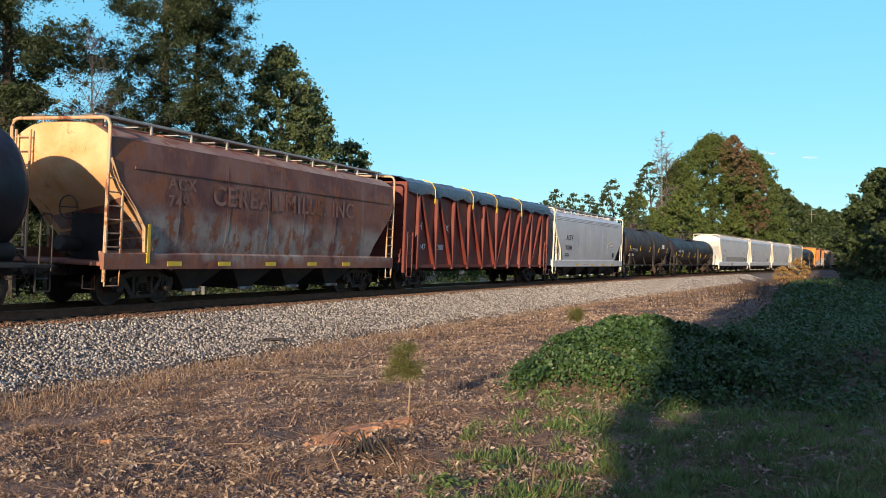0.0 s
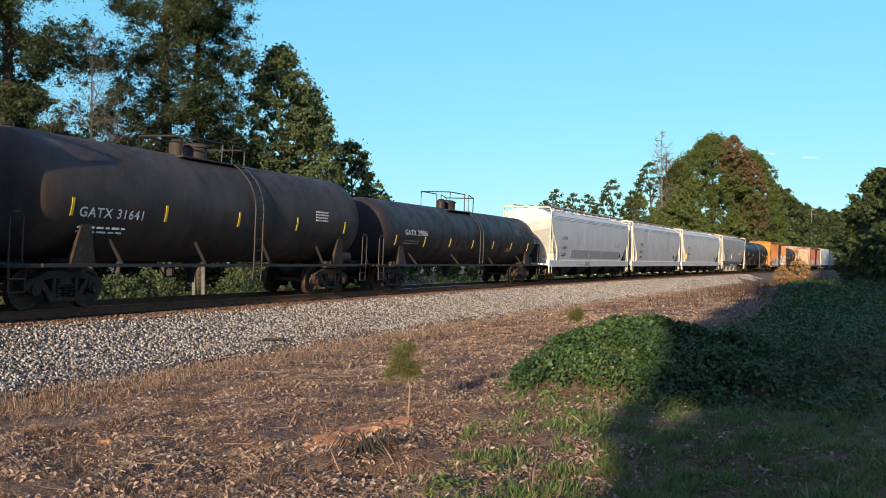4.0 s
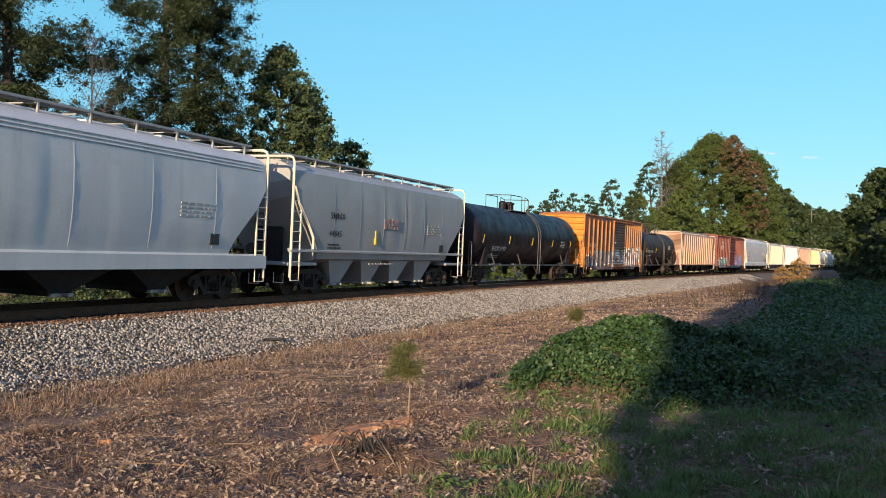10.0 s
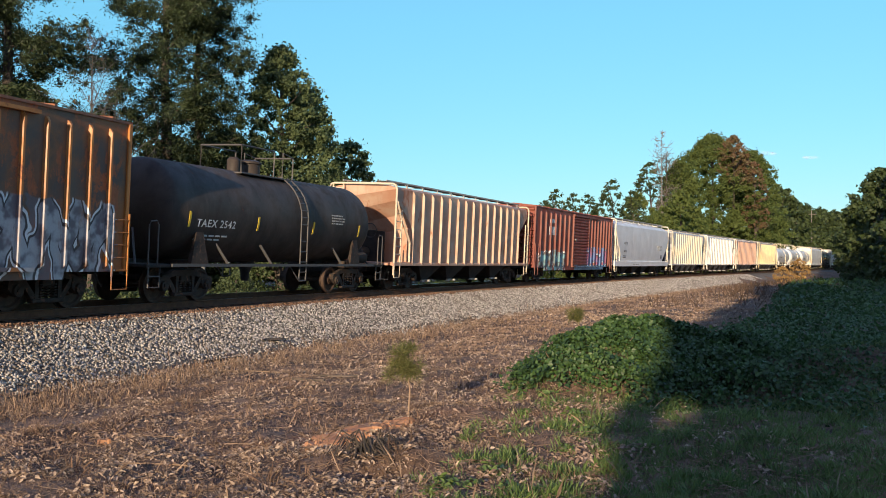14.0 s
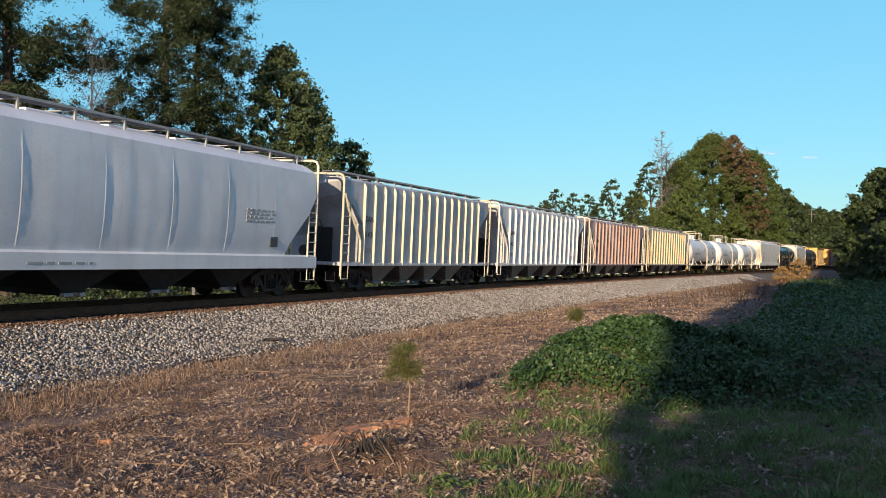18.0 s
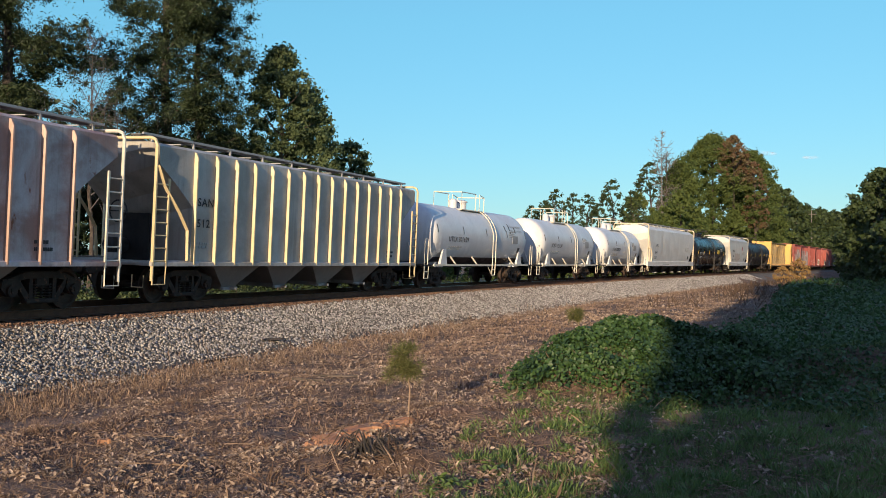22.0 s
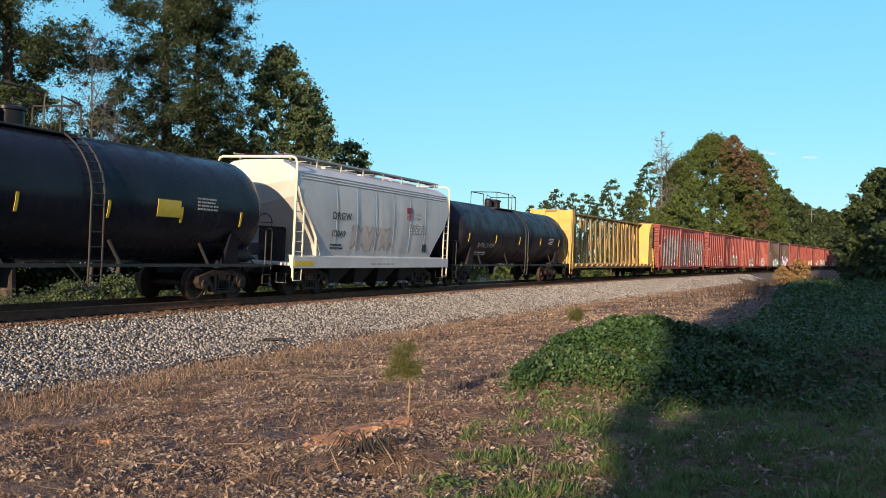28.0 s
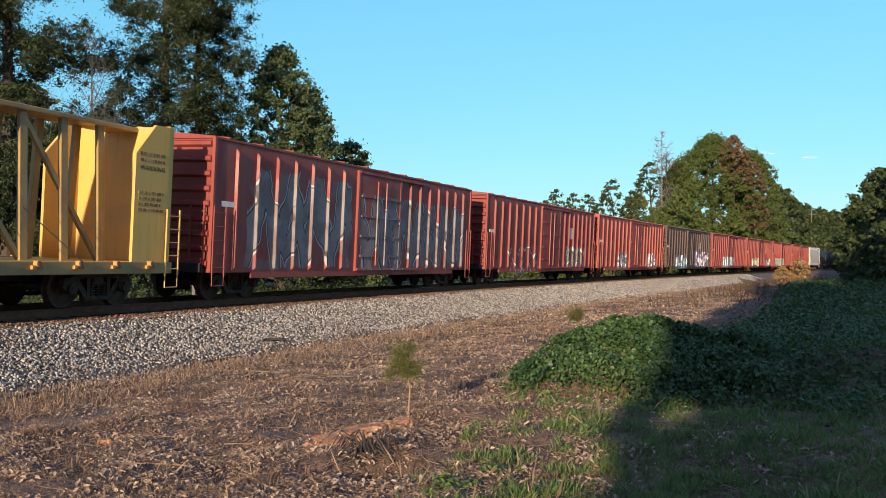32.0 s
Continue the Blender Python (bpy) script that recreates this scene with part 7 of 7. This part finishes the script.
def stump(px, py):
    x, y = ground_hit(px, py, -0.9)
    t = tagged(new("root_stump"), "dark rotten stump with tangled roots", "stump")
    r = np.random.default_rng(8)
    part("wood", Geo().tube([(0, 0, -0.1), (0.03, 0, 0.02), (-0.03, 0.03, 0.07), (0.02, 0.05, 0.10)], 0.13, 9, 0.03), M_SCRAP, t)
    for i in range(44):
        a = r.uniform(0, 6.283)
        ln = r.uniform(0.15, 0.45)
        part("root", Geo().tube([(0.05 * math.cos(a), 0.05 * math.sin(a), r.uniform(0.02, 0.14)), (ln * 0.6 * math.cos(a), ln * 0.6 * math.sin(a), r.uniform(0.08, 0.28)), (ln * math.cos(a + 0.3), ln * math.sin(a + 0.3), r.uniform(0.0, 0.12))], 0.011, 5, 0.004), M_SCRAP if i % 3 else M_DRYWOOD, t)
    stand(t, x, y, 0.0)


stump(655, 846)
sx, sy = ground_hit(912, 738, -0.85)
stick_ob = tagged(new("dry_stick", Geo().tube([(0, 0, -0.05), (-0.03, 0.0, 0.15), (-0.07, 0.0, 0.24)], 0.008, 6, 0.004).mesh("dry_stick")), "pale broken stick standing in the ground", "stick")
stick_ob.data.materials.append(M_DRYWOOD)
stand(stick_ob, sx, sy, 0.0)


# ---- what moves ----
def car_row(t, near, far):
    """The pose of a car on the curved, canted track at t seconds."""
    gone = 13.8435 * t + 0.01794 * t * t
    mid, reach = (near + far) / 2 - gone, (far - near) / 2 - 2.0
    xa, ya, _ = on_line(mid - reach)
    xb, yb, _ = on_line(mid + reach)
    return pose(float(xa + xb) / 2, float(ya + yb) / 2, 0, math.degrees(CANT), 0, math.degrees(math.atan2(yb - ya, xb - xa)))


def motions():
    for car, near, far in CARS:
        walk(car, [(t, car_row(t, near, far)) for t in np.arange(0, 33, 1.0)])
    lead = {}
    for wheel, k in WHEELS:
        if k not in lead:
            walk(wheel, [(i / FPS, pose(k, 0, 0.457, 0, -math.degrees((13.8435 * i / FPS + 0.01794 * (i / FPS) ** 2) / 0.457), 0)) for i in range(0, 961)])
            lead[k] = wheel.animation_data
        else:
            wheel.rotation_mode = "QUATERNION"
            keys = wheel.animation_data_create()
            keys.action, keys.action_slot = lead[k].action, lead[k].action_slot


motions()
